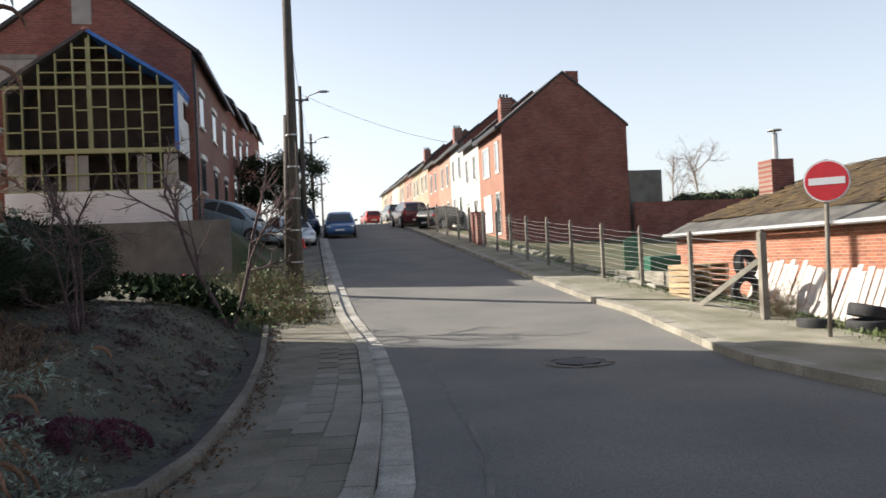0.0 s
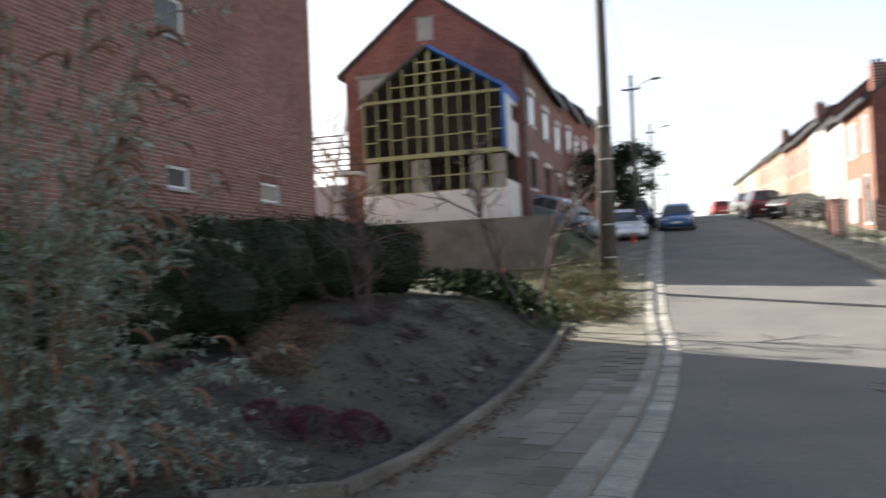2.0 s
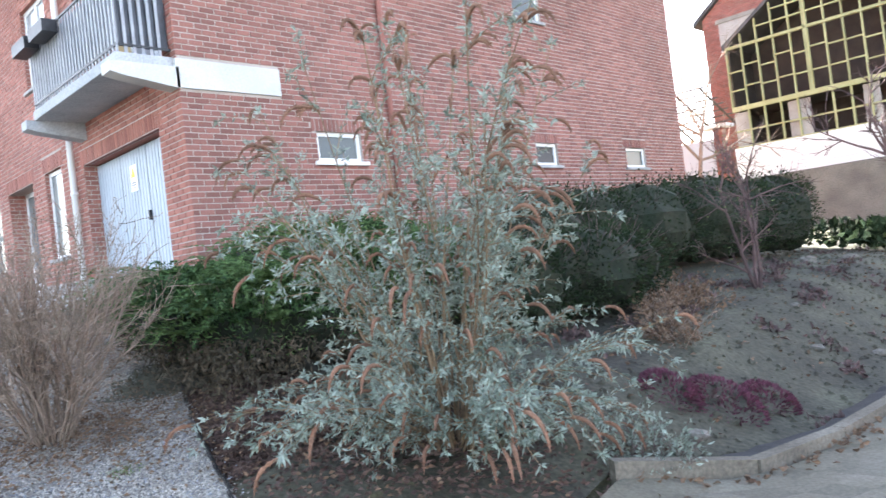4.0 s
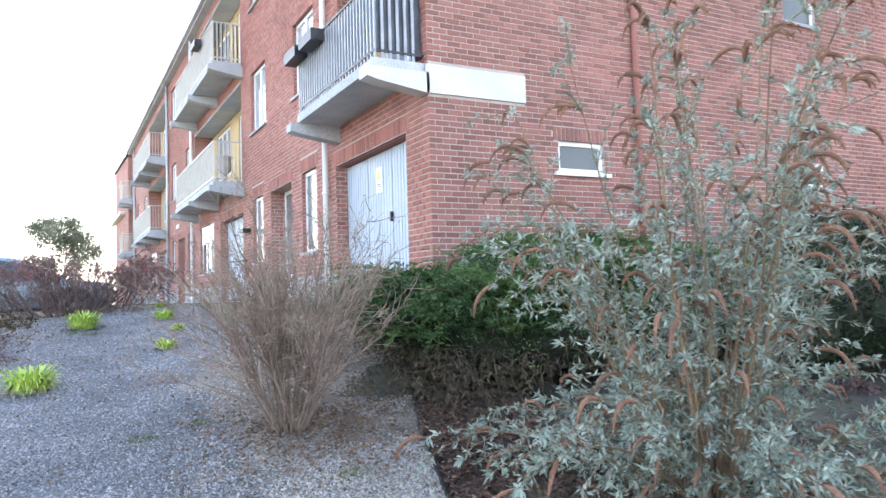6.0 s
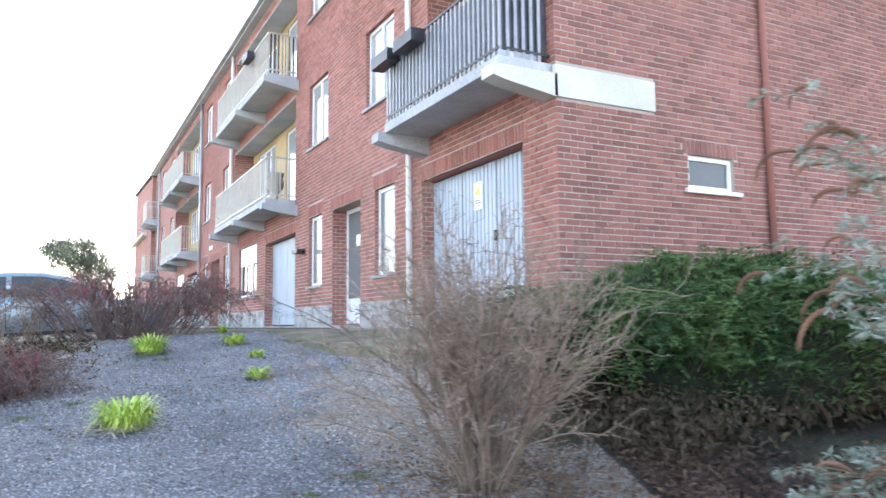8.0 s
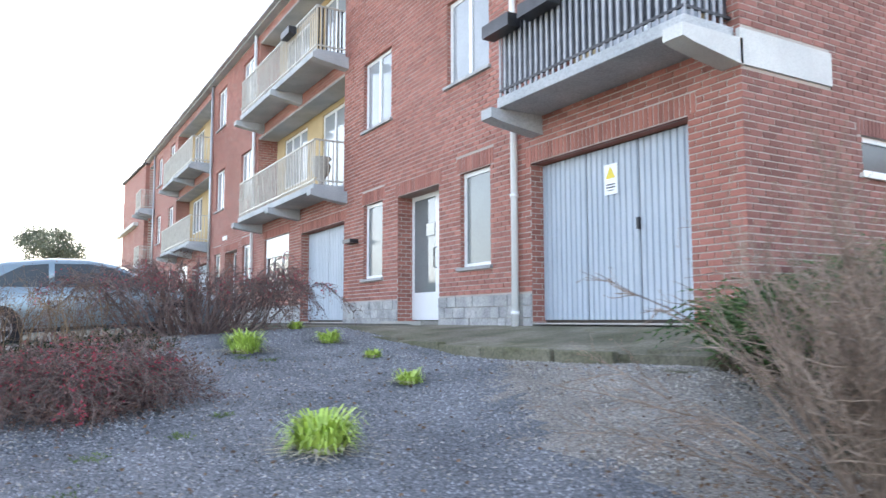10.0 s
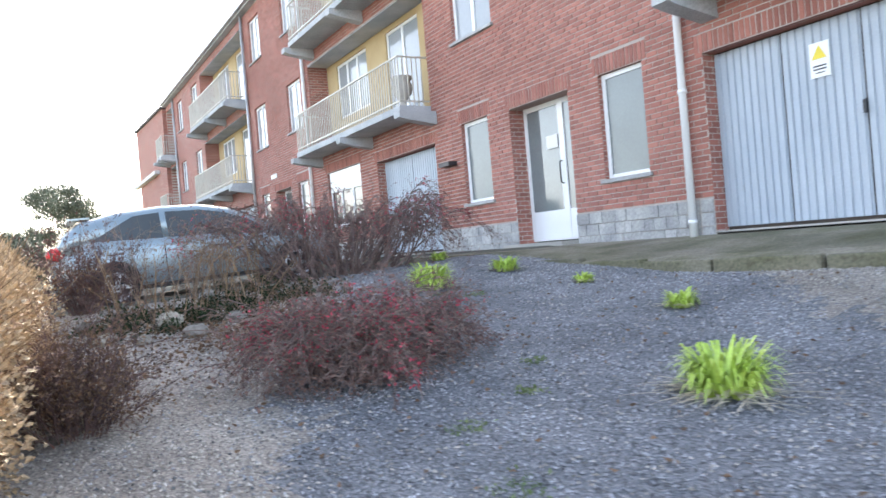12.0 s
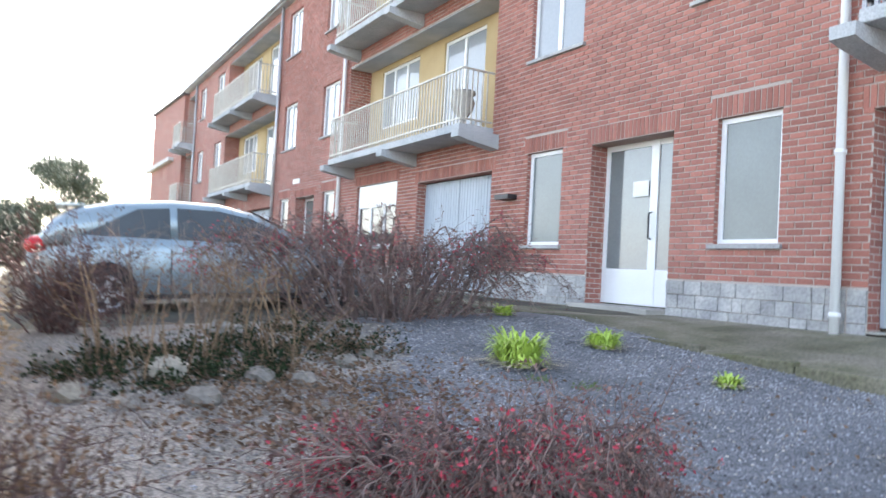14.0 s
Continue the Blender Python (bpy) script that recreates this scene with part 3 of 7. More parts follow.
# garage doors of ribbed sheet
for gi, (a, b) in enumerate(GARAGES):
    d = new("garage_door")
    d.parent = apartments
    tagged(d, "pale blue-grey ribbed steel garage door")
    y = FRONT_Y + 0.2
    leaves = 3 if gi == 0 else 2
    for k in range(leaves):
        p, q = a + (b - a) * k / leaves + 0.008, a + (b - a) * (k + 1) / leaves - 0.008
        m = Mesh()
        n = max(2, round((q - p) / 0.1))
        step = (q - p) / n
        prof = []
        for i in range(n):
            u = p + i * step
            prof += [(u, 0.0), (u + step * 0.62, 0.0), (u + step * 0.72, 0.022), (u + step * 0.9, 0.022)]
        prof.append((q, 0.0))
        for (u, e), (u2, e2) in zip(prof, prof[1:]):
            m.face(((u, y + e, 1.68), (u2, y + e2, 1.68), (u2, y + e2, 3.82), (u, y + e, 3.82)))
        part("door_leaf", m, garage_paint, d)
    # sheet behind the leaves, coloured like the shade in their gaps
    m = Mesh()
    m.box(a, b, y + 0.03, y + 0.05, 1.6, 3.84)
    part("backing", m, interior_shade, d)
    m = Mesh()
    m.box(a, b, FRONT_Y + 0.0, FRONT_Y + 0.28, 1.5, 1.64)
    part("threshold", m, concrete, d)
    if gi == 0:
        m = Mesh()
        m.box(-9.93, -9.7, y - 0.018, y - 0.008, 3.22, 3.6)
        plate = part("warning_plate", m, white_frame, d, "white warning plate with a yellow triangle")
        m = Mesh()
        m.prism([(-9.9, 3.42), (-9.73, 3.42), (-9.815, 3.57)], y - 0.024, y - 0.019)
        part("triangle", m, material("sign_yellow", (0.75, 0.6, 0.05), (0.7, 0.55, 0.05), 3, 0.5, 0, 0, 30, 0, 0.05), plate)
        m = Mesh()
        m.box(-9.89, -9.74, y - 0.024, y - 0.019, 3.3, 3.315)
        m.box(-9.89, -9.74, y - 0.024, y - 0.019, 3.335, 3.35)
        m.box(-9.87, -9.76, y - 0.024, y - 0.019, 3.265, 3.275)
        part("text_lines", m, dark_metal, plate)
        m = Mesh()
        m.box(-9.37, -9.34, y - 0.05, y - 0.005, 2.74, 2.88)
        part("handle", m, dark_metal, d)

# entrance doors
for a, b in ENTRANCES:
    d = new("entrance_door")
    d.parent = apartments
    tagged(d, "white aluminium entrance door with tall glass")
    y = FRONT_Y + 0.3
    mid = a + (b - a) * 0.62
    m = Mesh()
    for p, q in ((a, a + 0.07), (mid - 0.07, mid + 0.07), (b - 0.07, b)):
        m.box(p, q, y, y + 0.06, 1.68, 3.98)
    for z, h in ((3.9, 0.08), (1.68, 0.5)):
        m.box(a + 0.07, mid - 0.07, y + 0.006, y + 0.05, z, z + h)
        m.box(mid + 0.07, b - 0.07, y + 0.006, y + 0.05, z, z + h)
    part("door_frame", m, white_frame, d)
    for p, q in ((a + 0.07, mid - 0.07), (mid + 0.07, b - 0.07)):
        g = Mesh()
        g.box(p, q, y + 0.02, y + 0.035, 2.18, 3.9)
        part("pane", g, pane_door, d)
    m = Mesh()
    m.tube([(mid - 0.02, y - 0.01, 2.6), (mid - 0.02, y - 0.06, 2.62), (mid - 0.02, y - 0.06, 2.95), (mid - 0.02, y - 0.01, 2.97)], 0.014, 6)
    part("handle", m, dark_metal, d)
    m = Mesh()
    m.box(a, b, FRONT_Y - 0.35, FRONT_Y + 0.4, 1.5, 1.66)
    part("door_step", m, concrete, d)
m = Mesh()
m.box(-14.75, -14.45, FRONT_Y + 0.285, FRONT_Y + 0.29, 3.2, 3.42)
part("notice", m, white_paint, apartments, "white paper notice on the door glass")
m = Mesh()
m.box(-17.55, -17.15, FRONT_Y - 0.2, FRONT_Y - 0.01, 3.28, 3.36)
part("wall_lamp", m, dark_metal, apartments)

# loggias, balconies
def balcony(x0, x1, z, rail, near=False):
    bal = new("balcony")
    bal.parent = apartments
    tagged(bal, "weathered concrete balcony with vertical bar railing")
    out = FRONT_Y - 0.72
    m = Mesh()
    m.box(x0, x1, out, FRONT_Y + DEEP, z - 0.14, z)
    part("slab", m, grey_concrete, bal, bevel=0.012)
    xs = [x0 - 0.2, END_X - 0.22] if near else [x0 - 0.2, (x0 + x1) / 2, x1 - 0.05]
    for k, x in enumerate(xs):
        m = Mesh()
        poly = [(FRONT_Y + 0.01, z - 0.142), (out - 0.12, z - 0.142), (out - 0.12, z - 0.27), (out + 0.05, z - 0.31), (FRONT_Y + 0.01, z - 0.41)]
        n = len(m.v)
        m.v += [(x, yy, zz) for yy, zz in poly] + [(x + 0.25, yy, zz) for yy, zz in poly]
        m.f += [tuple(range(n + 4, n - 1, -1)), tuple(range(n + 5, n + 10))] + [(n + i, n + (i + 1) % 5, n + 5 + (i + 1) % 5, n + 5 + i) for i in range(5)]
        part("bracket", m, band_paint if near and k == 1 else grey_concrete, bal)
    # railing
    m = Mesh()
    yo = out + 0.04
    h = 1.0
    m.box(x0 + 0.02, x1 - 0.02, yo - 0.02, yo + 0.02, z + h - 0.03, z + h)
    m.box(x0 + 0.02, x1 - 0.02, yo - 0.015, yo + 0.015, z + 0.08, z + 0.11)
    for x in (x0 + 0.03, x1 - 0.03):
        m.box(x - 0.02, x + 0.02, yo, FRONT_Y - 0.02, z + h - 0.03, z + h)
        m.box(x - 0.015, x + 0.015, yo, FRONT_Y - 0.02, z + 0.08, z + 0.11)
    part("rail", m, dark_metal if near else rail_paint, bal)
    m = Mesh()
    n = round((x1 - x0) / 0.115)
    w = 0.019 if near else 0.011
    for i in range(n + 1):
        x = x0 + 0.03 + (x1 - x0 - 0.06) * i / n
        m.box(x - w, x + w, yo - 0.009, yo + 0.009, z, z + h - 0.03)
    for x in (x0 + 0.03, x1 - 0.03):
        for k in range(1, 6):
            yy = yo + (FRONT_Y - 0.05 - yo) * k / 6
            m.box(x - 0.009, x + 0.009, yy - w, yy + w, z, z + h - 0.03)
    tagged(part("baluster", m, rail, bal), kind="stuff")
    if near:
        m = Mesh()
        m.box(x0 + 0.03, x1 - 0.03, yo + 0.03, yo + 0.04, z + 0.1, z + 0.93)
        m.box(x1 - 0.08, x1 - 0.06, yo + 0.05, FRONT_Y - 0.03, z + 0.1, z + 0.93)
        part("screen", m, rail_dark, bal, "dark sheet screen behind the railing")
    return bal


for li, (a, b) in enumerate(LOGGIAS):
    for s in FLOORS:
        z = s - 0.82
        m = Mesh()
        lift = 0.012
        yb = FRONT_Y + DEEP - lift
        doors = [(a + 0.7, a + 2.7, z + 0.9, z + 2.38), (a + 3.85, a + 5.5, z + 0.05, z + 2.38)] if b - a > 4 else [(a + 0.5, b - 0.6, z + 0.05, z + 2.2)]
        wall_sheet(m, a, b, z, s + 1.72, doors, lambda u, d, w: (u, yb + d, w), 0.1)
        roof = Mesh()
        roof.box(a + 0.004, b - 0.004, FRONT_Y + 0.004, FRONT_Y + DEEP - 0.02, s + 1.69, s + 1.712)
        part("loggia_ceiling", roof, grey_concrete, apartments)
        part("loggia_wall", m, ochre, apartments, "ochre plaster wall behind the balcony")
        for d in doors:
            white_window(apartments, *d, yb, pane_curtain, 3 if d[1] - d[0] > 1.9 else 2, False, 0.1)
        balcony(a - 0.02 + (0.6 if li in (1, 2) else 0), b + (0.3 if li == 0 else 0.02), z, slat_white if li == 0 else rail_paint, li == 0)
        if li == 1 and s == FLOORS[-1]:
            for k in range(7):
                m = Mesh()
                yy = FRONT_Y - 0.62 + 0.09 * k
                m.box(b - 0.05, b - 0.025, yy - 0.016, yy + 0.016, z + 0.02, z + 0.97)
                part("rail_bar", m, dark_metal, apartments, "dark bar closing the end of the upper balcony")
            m = Mesh()
            m.box(b - 1.9, b - 1.3, FRONT_Y - 0.9, FRONT_Y - 0.72, z + 0.78, z + 0.95)
            part("flower_box", m, dark_metal, apartments, "empty dark flower box on the railing")
for x, z in ((-10.75, 5.5), (-9.95, 5.5)):
    m = Mesh()
    m.box(x - 0.3, x + 0.3, FRONT_Y - 0.9, FRONT_Y - 0.7, z - 0.1, z + 0.07)
    box = part("flower_box", m, dark_metal, apartments, "empty dark flower box on the railing")
m = Mesh()
urn = [(0.0, 0.11), (0.05, 0.12), (0.1, 0.06), (0.2, 0.07), (0.35, 0.19), (0.5, 0.22), (0.6, 0.17), (0.66, 0.23), (0.7, 0.22)]
m.tube([(-18.5, FRONT_Y - 0.35, 4.6 + h) for h, r in urn], [r for h, r in urn], 16)
tagged(part("garden_urn", m, concrete, smooth=True), "pale stone garden urn on the balcony", "urn")
m = Mesh()
m.box(-28.9, -28.3, FRONT_Y - 0.03, FRONT_Y - 0.008, 4.42, 4.56)
part("name_plate", m, white_paint, apartments, "small white plate above the entrance")
# white painted band on the corner
m = Mesh()
m.box(END_X - 0.02, END_X + 0.03, FRONT_Y - 0.03, 6.4, 4.2, 4.57)
part("band", m, band_paint, apartments, "white painted concrete band")

# brickwork
solid = [h[:4] for h in holes]
sold = []
for a, b in GARAGES[:2]:
    sold += soldiers(a - 0.12, b + 0.12, 3.85, 4.09)
for a, b in GROUND_WINDOWS[:4]:
    sold += soldiers(a - 0.1, b + 0.1, 4.03, 4.29)
for a, b in ENTRANCES[:2] + SHUTTER_WINDOWS[:1]:
    sold += soldiers(a - 0.1, b + 0.1, 3.99, 4.245)
lint = [(a - 0.12, b + 0.12, 3.84, 4.095) for a, b in GARAGES[:2]] + [(a - 0.1, b + 0.1, 4.02, 4.289) for a, b in GROUND_WINDOWS[:4]]
lint += [(a - 0.1, b + 0.1, 3.98, 4.244) for a, b in ENTRANCES[:2] + SHUTTER_WINDOWS[:1]]
plinths = [(-46.4, -11.2, 1.0, 2.06), (-46.4, END_X, 1.0, 1.62)]
courses = lay_bricks(-30.99, END_X + 0.008, 1.62, Z_EAVE - 0.13, solid + lint + plinths) + sold
end_lint = [(h[0] - 0.08, h[1] + 0.08, h[3], h[3] + 0.2) for h in end_holes]
end_courses = lay_bricks(FRONT_Y - 0.004, BACK_Y, 0.87, Z_EAVE - 0.05, end_holes + end_lint + [(FRONT_Y - 0.1, 6.41, 4.17, 4.6)])
for h in end_lint:
    end_courses += soldiers(*h)
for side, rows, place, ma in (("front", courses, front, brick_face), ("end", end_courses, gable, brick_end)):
    single, rest = [], []
    for b in rows:
        near = (b[0] > -8.45 and b[2] < 4.1) if side == "front" else (b[0] < 6.15 and 2.1 < b[2] < 4.15)
        (single if near else rest).append(b)
    m = Mesh()
    for b in rest:
        brick_faces(m, b, place)
    tagged(part("brickwork", m, ma, apartments), kind="stuff")
    NEAR_BRICKS = single if side == "front" else NEAR_BRICKS
    if side == "end":
        END_BRICKS = single
# far front, painted courses
m = Mesh()
wall_sheet(m, WEST_X, -31.0, Z_BASE, Z_EAVE, [h for h in holes if h[1] < -31.0], lambda u, d, z: (u, FRONT_Y - 0.006 + d, z), 0.1)
part("wall", m, brick_far_x, apartments)

# projecting block at the west end
wing = thing("brick_house", "red brick end house closing the apartment row", "building")
WX = WEST_X - 0.02
m = Mesh()
m.prism([(-56.0, 0.8), (WX, 0.8), (WX, 10.35), (-56.0, 10.72)], 4.72, 17.5)
part("wall", m, brick_far_x, wing)
m = Mesh()
m.prism([(-56.15, 10.73), (WX, 10.36), (WX, 10.48), (-56.15, 10.85)], 4.6, 17.6)
part("roof", m, roof_dark, wing)
m = Mesh()
m.box(-57.0, -48.6, 4.45, 4.716, 7.15, 7.35)
part("band", m, band_paint, wing, "white painted concrete band")
m = Mesh()
m.box(-57.0, -55.4, 4.45, 4.5, 7.36, 8.25)
part("parapet", m, rail_paint, wing)

# terrace before the garages
m = Mesh()
for x0, x1 in zip(spread(-50, -7.0, 86), spread(-50, -7.0, 86)[1:]):
    y0 = float(np.interp(x0, (-50, -14, -10.6, -9.7, -8.8, -8.1, -7), (3.0, 3.0, 3.38, 3.36, 3.5, 3.75, 4.2)))
    y1 = float(np.interp(x1, (-50, -14, -10.6, -9.7, -8.8, -8.1, -7), (3.0, 3.0, 3.38, 3.36, 3.5, 3.75, 4.2)))
    for k in range(4):
        a, b = k / 4, (k + 1) / 4
        q = []
        for x, yy, s in ((x0, y0, a), (x1, y1, a), (x1, y1, b), (x0, y0, b)):
            ys = yy + (FRONT_Y - 0.02 - yy) * s
            q.append((x, ys, 1.36 + (1.6 - 1.36) * s + max(0, land(x, yy) - 1.33) * (1 - s)))
        m.face(q)
        if k == 0:
            m.face((q[0], (q[0][0], q[0][1], 0.6), (q[1][0], q[1][1], 0.6), q[1]))
m.box(-7.02, -6.95, 4.2, FRONT_Y + 0.1, 0.6, 1.5)
tagged(part("terrace", m, mossy), "mossy concrete apron before the garage doors", "terrace", kind="structure")
blocks = thing("terrace_edge", "mossy concrete edging blocks of the apron, one pushed askew", "kerb", kind="structure")


def edging_block(x0, y0, x1, y1, top, thick=0.13, high=0.3, lean=0.0):
    """One worn concrete block from end to end of a line."""
    d = Vector((x1 - x0, y1 - y0, 0))
    n = d.length / 2
    m = Mesh()
    m.box(-n + 0.008, n - 0.008, -thick / 2, thick / 2, -high, 0)
    ob = part("edging_block", m, mossy, blocks, bevel=0.018)
    ob.matrix_basis = Matrix.Translation(((x0 + x1) / 2, (y0 + y1) / 2, top)) @ pose(0, 0, 0, lean, 0, math.degrees(math.atan2(d.y, d.x)))


for x0, y0, x1, y1, top in ((-14.6, 2.95, -13.6, 2.95, 1.5), (-13.6, 2.95, -12.6, 3.02, 1.49), (-12.6, 3.02, -11.65, 3.15, 1.46), (-11.65, 3.15, -10.8, 3.28, 1.42), (-10.8, 3.28, -9.9, 3.3, 1.39), (-9.88, 3.27, -8.86, 3.43, 1.4), (-8.84, 3.44, -8.2, 3.63, 1.39)):
    edging_block(x0, y0, x1, y1, top, lean=random.uniform(-3, 3))
edging_block(-8.05, 3.86, -7.45, 4.3, 1.41, lean=-6)
edging_block(-7.95, 3.72, -7.15, 3.5, 1.27, 0.3, 0.2)

# ---- the timber frame extension and the red house up the street ----
TY = 28.4
ext = thing("house_extension", "unfinished timber frame extension with open studs and white cladding base", "building")
x0, x1, xm = -10.7, -4.88, -7.86
m = Mesh()
b = Mesh()
s = 0.025
nx = 10
for i in range(nx + 1):
    x = x0 + (x1 - x0) * i / nx
    top = 8.47 + (10.37 - 8.47) * (1 - abs(x - xm) / (xm - x0 if x < xm else x1 - xm))
    m.box(x - s, x + s, TY, TY + 0.12, 6.1, max(8.4, top))
    if i not in (0, 5, 10):
        m.box(x - s, x + s, TY, TY + 0.12, 4.62, 6.0)
for i in range(nx):
    a, c = x0 + (x1 - x0) * i / nx, x0 + (x1 - x0) * (i + 1) / nx
    for k, z in enumerate((6.82, 7.6)):
        zz = z + (0.06 if i % 2 else -0.04) + 0.1 * random.uniform(-1, 1)
        m.box(a + s, c - s, TY + 0.01, TY + 0.11, zz - 0.024, zz + 0.024)
    m.box(a + s, c - s, TY + 0.01, TY + 0.11, 5.22, 5.275)
    cx = (a + c) / 2
    top = 8.47 + (10.37 - 8.47) * (1 - abs(cx - xm) / (xm - x0 if cx < xm else x1 - xm))
    for z in (8.95, 9.4, 9.85):
        if z < top - 0.2:
            m.box(a + s, c - s, TY + 0.01, TY + 0.11, z - 0.024, z + 0.024)
m.box(x0, x1, TY - 0.01, TY + 0.13, 8.36, 8.46)
m.box(x0, x1, TY - 0.01, TY + 0.13, 4.56, 4.66)
m.box(xm - 0.045, xm + 0.045, TY - 0.01, TY + 0.13, 6.1, 10.2)
part("stud_frame", m, new_timber, ext, "yellow-green treated timber studs")
m = Mesh()
m.box(x0, x1, TY - 0.04, TY + 0.14, 6.0, 6.17)
part("beam", m, new_timber, ext)
for a, c in ((x0, x0 + 0.5), (-8.75, -8.0), (-6.3, -5.8), (x1 - 0.5, x1)):
    m = Mesh()
    m.box(a, c, TY + 0.13, TY + 0.2, 4.62, 5.95)
    part("board", m, board_grey, ext)
# inner walls and floor, the unlit room's darkness put into their colour
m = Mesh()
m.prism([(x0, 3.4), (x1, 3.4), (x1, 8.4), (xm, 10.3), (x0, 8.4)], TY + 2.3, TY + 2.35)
part("inner_wall", m, interior_shade, ext)
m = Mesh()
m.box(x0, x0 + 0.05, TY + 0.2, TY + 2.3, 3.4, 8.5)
part("inner_wall", m, interior_shade, ext)
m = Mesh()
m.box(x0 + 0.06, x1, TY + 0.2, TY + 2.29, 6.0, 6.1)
part("inner_floor", m, interior_shade, ext)
m = Mesh()
for k in range(9):
    z = 3.4 + k * 0.135
    m.box(x0 - 0.06, x1 + 0.06, TY - 0.08 + 0.008 * (k % 2), TY, z, z + 0.128)
tagged(part("cladding", m, white_paint, ext, "white horizontal board cladding"), kind="stuff")
m = Mesh()
for k in range(36):
    z = 3.4 + k * 0.14
    if not 4.8 < z < 6.0:
        m.box(x1 + 0.02, x1 + 0.09, TY + 0.15, TY + (2.4 if z < 7.4 or z > 8.1 else 1.3), z, z + 0.132)
tagged(part("cladding", m, white_paint, ext, "white horizontal board cladding"), kind="stuff")
for (ax, az), (bx, bz), ma in (((x0 - 0.1, 8.4), (xm, 10.42), roof_dark), ((xm, 10.42), (x1 + 0.14, 8.45), blue_sheet)):
    m = Mesh()
    m.prism([(ax, az), (bx, bz), (bx, bz + 0.14), (ax, az + 0.14)], TY - 0.1, TY + 2.6)
    part("roof_edge", m, ma, ext)
m = Mesh()
m.box(x1 - 0.03, x1 + 0.1, TY - 0.06, TY + 0.12, 6.1, 8.5)
m.box(x1 + 0.03, x1 + 0.11, TY + 0.13, TY + 2.5, 8.3, 8.5)
part("membrane", m, blue_sheet, ext, "blue wind-tight sheet")
m = Mesh()
m.ball((xm, TY, 10.5), 0.14, 0.14, 0.1)
part("ridge_cap", m, brick_house_x, ext)

house = thing("red_house", "red brick house row stepping up the street with dark roofs", "house")
hx0, hx1, hy0 = -12.6, -4.6, 31.0
m = Mesh()
m.box(hx0, hx1, hy0, 43, 2.5, 10.5)
m.prism([(hx0, 10.5), (hx1, 10.5), (-8.6, 13.6)], hy0, 43)
part("wall", m, brick_house_x, house)
for k, (ya, yb, zt) in enumerate(((43, 52, 11.2), (52, 60, 12.2), (60, 68, 12.9))):
    m = Mesh()
    m.box(hx0, hx1, ya, yb, 2.5, zt)
    m.prism([(hx0, zt), (hx1, zt), (-8.6, zt + 3)], ya, yb)
    part("wall", m, brick_house_y, house)
for ya, yb, zt in ((hy0 - 0.15, 43, 10.5), (43, 52, 11.2), (52, 60, 12.2), (60, 68.2, 12.9)):
    for xa in (hx0 - 0.35, hx1 + 0.35):
        m = Mesh()
        za = zt - 0.22
        m.prism([(xa, za), (-8.6, zt + 3.12), (-8.6, zt + 3.3), (xa, za + 0.18)], ya, yb)
        part("roof", m, roof_dark, house)
    m = Mesh()
    m.box(hx1 + 0.3, hx1 + 0.42, ya, yb, zt - 0.3, zt - 0.12)
    part("gutter", m, dark_metal, house)
m = Mesh()
m.box(hx1 + 0.02, hx1 + 0.1, hy0 + 0.1, hy0 + 0.2, 3, 10.3)
part("downpipe", m, dark_metal, house)
for y, z in ((33, 5.6), (33, 8.4), (37, 5.6), (37, 8.4), (41, 5.6), (41, 8.4), (46, 6.2), (46, 9), (50, 6.2), (50, 9), (55, 7), (55, 9.8), (64, 7.5), (64, 10.5)):
    w = new("window")
    w.parent = house
    m = Mesh()
    m.box(hx1 - 0.05, hx1 + 0.03, y - 0.55, y + 0.55, z - 0.7, z + 0.7)
    part("pane", m, pane_dark, w)
    m = Mesh()
    m.box(hx1 - 0.02, hx1 + 0.1, y - 0.7, y + 0.7, z + 0.7, z + 0.9)
    part("lintel", m, white_paint, w)
    m = Mesh()
    m.box(hx1 - 0.02, hx1 + 0.1, y - 0.7, y + 0.7, z - 0.78, z - 0.7)
    part("window_sill", m, white_paint, w)
for x, z, w_, h_ in ((-8.7, 12.02, 0.72, 1.0), (-11.2, 9.55, 1.45, 1.2)):
    w = new("window")
    w.parent = house
    m = Mesh()
    m.box(x - w_ / 2, x + w_ / 2, hy0 - 0.03, hy0 + 0.05, z - h_ / 2, z + h_ / 2)
    part("pane", m, board_grey, w)
    m = Mesh()
    m.box(x - w_ / 2 - 0.1, x + w_ / 2 + 0.1, hy0 - 0.07, hy0 + 0.05, z + h_ / 2, z + h_ / 2 + (0.16 if x < -10 else 0.05))
    part("lintel", m, old_concrete, w)
# retaining wall under the extension
m = Mesh()
m.box(-13, -3.0, 27.5, 27.75, 0.9, 3.38)
tagged(part("retaining_wall", m, dark_wall, bevel=0.02), "grey concrete retaining wall below the raised yard", "wall", kind="structure")

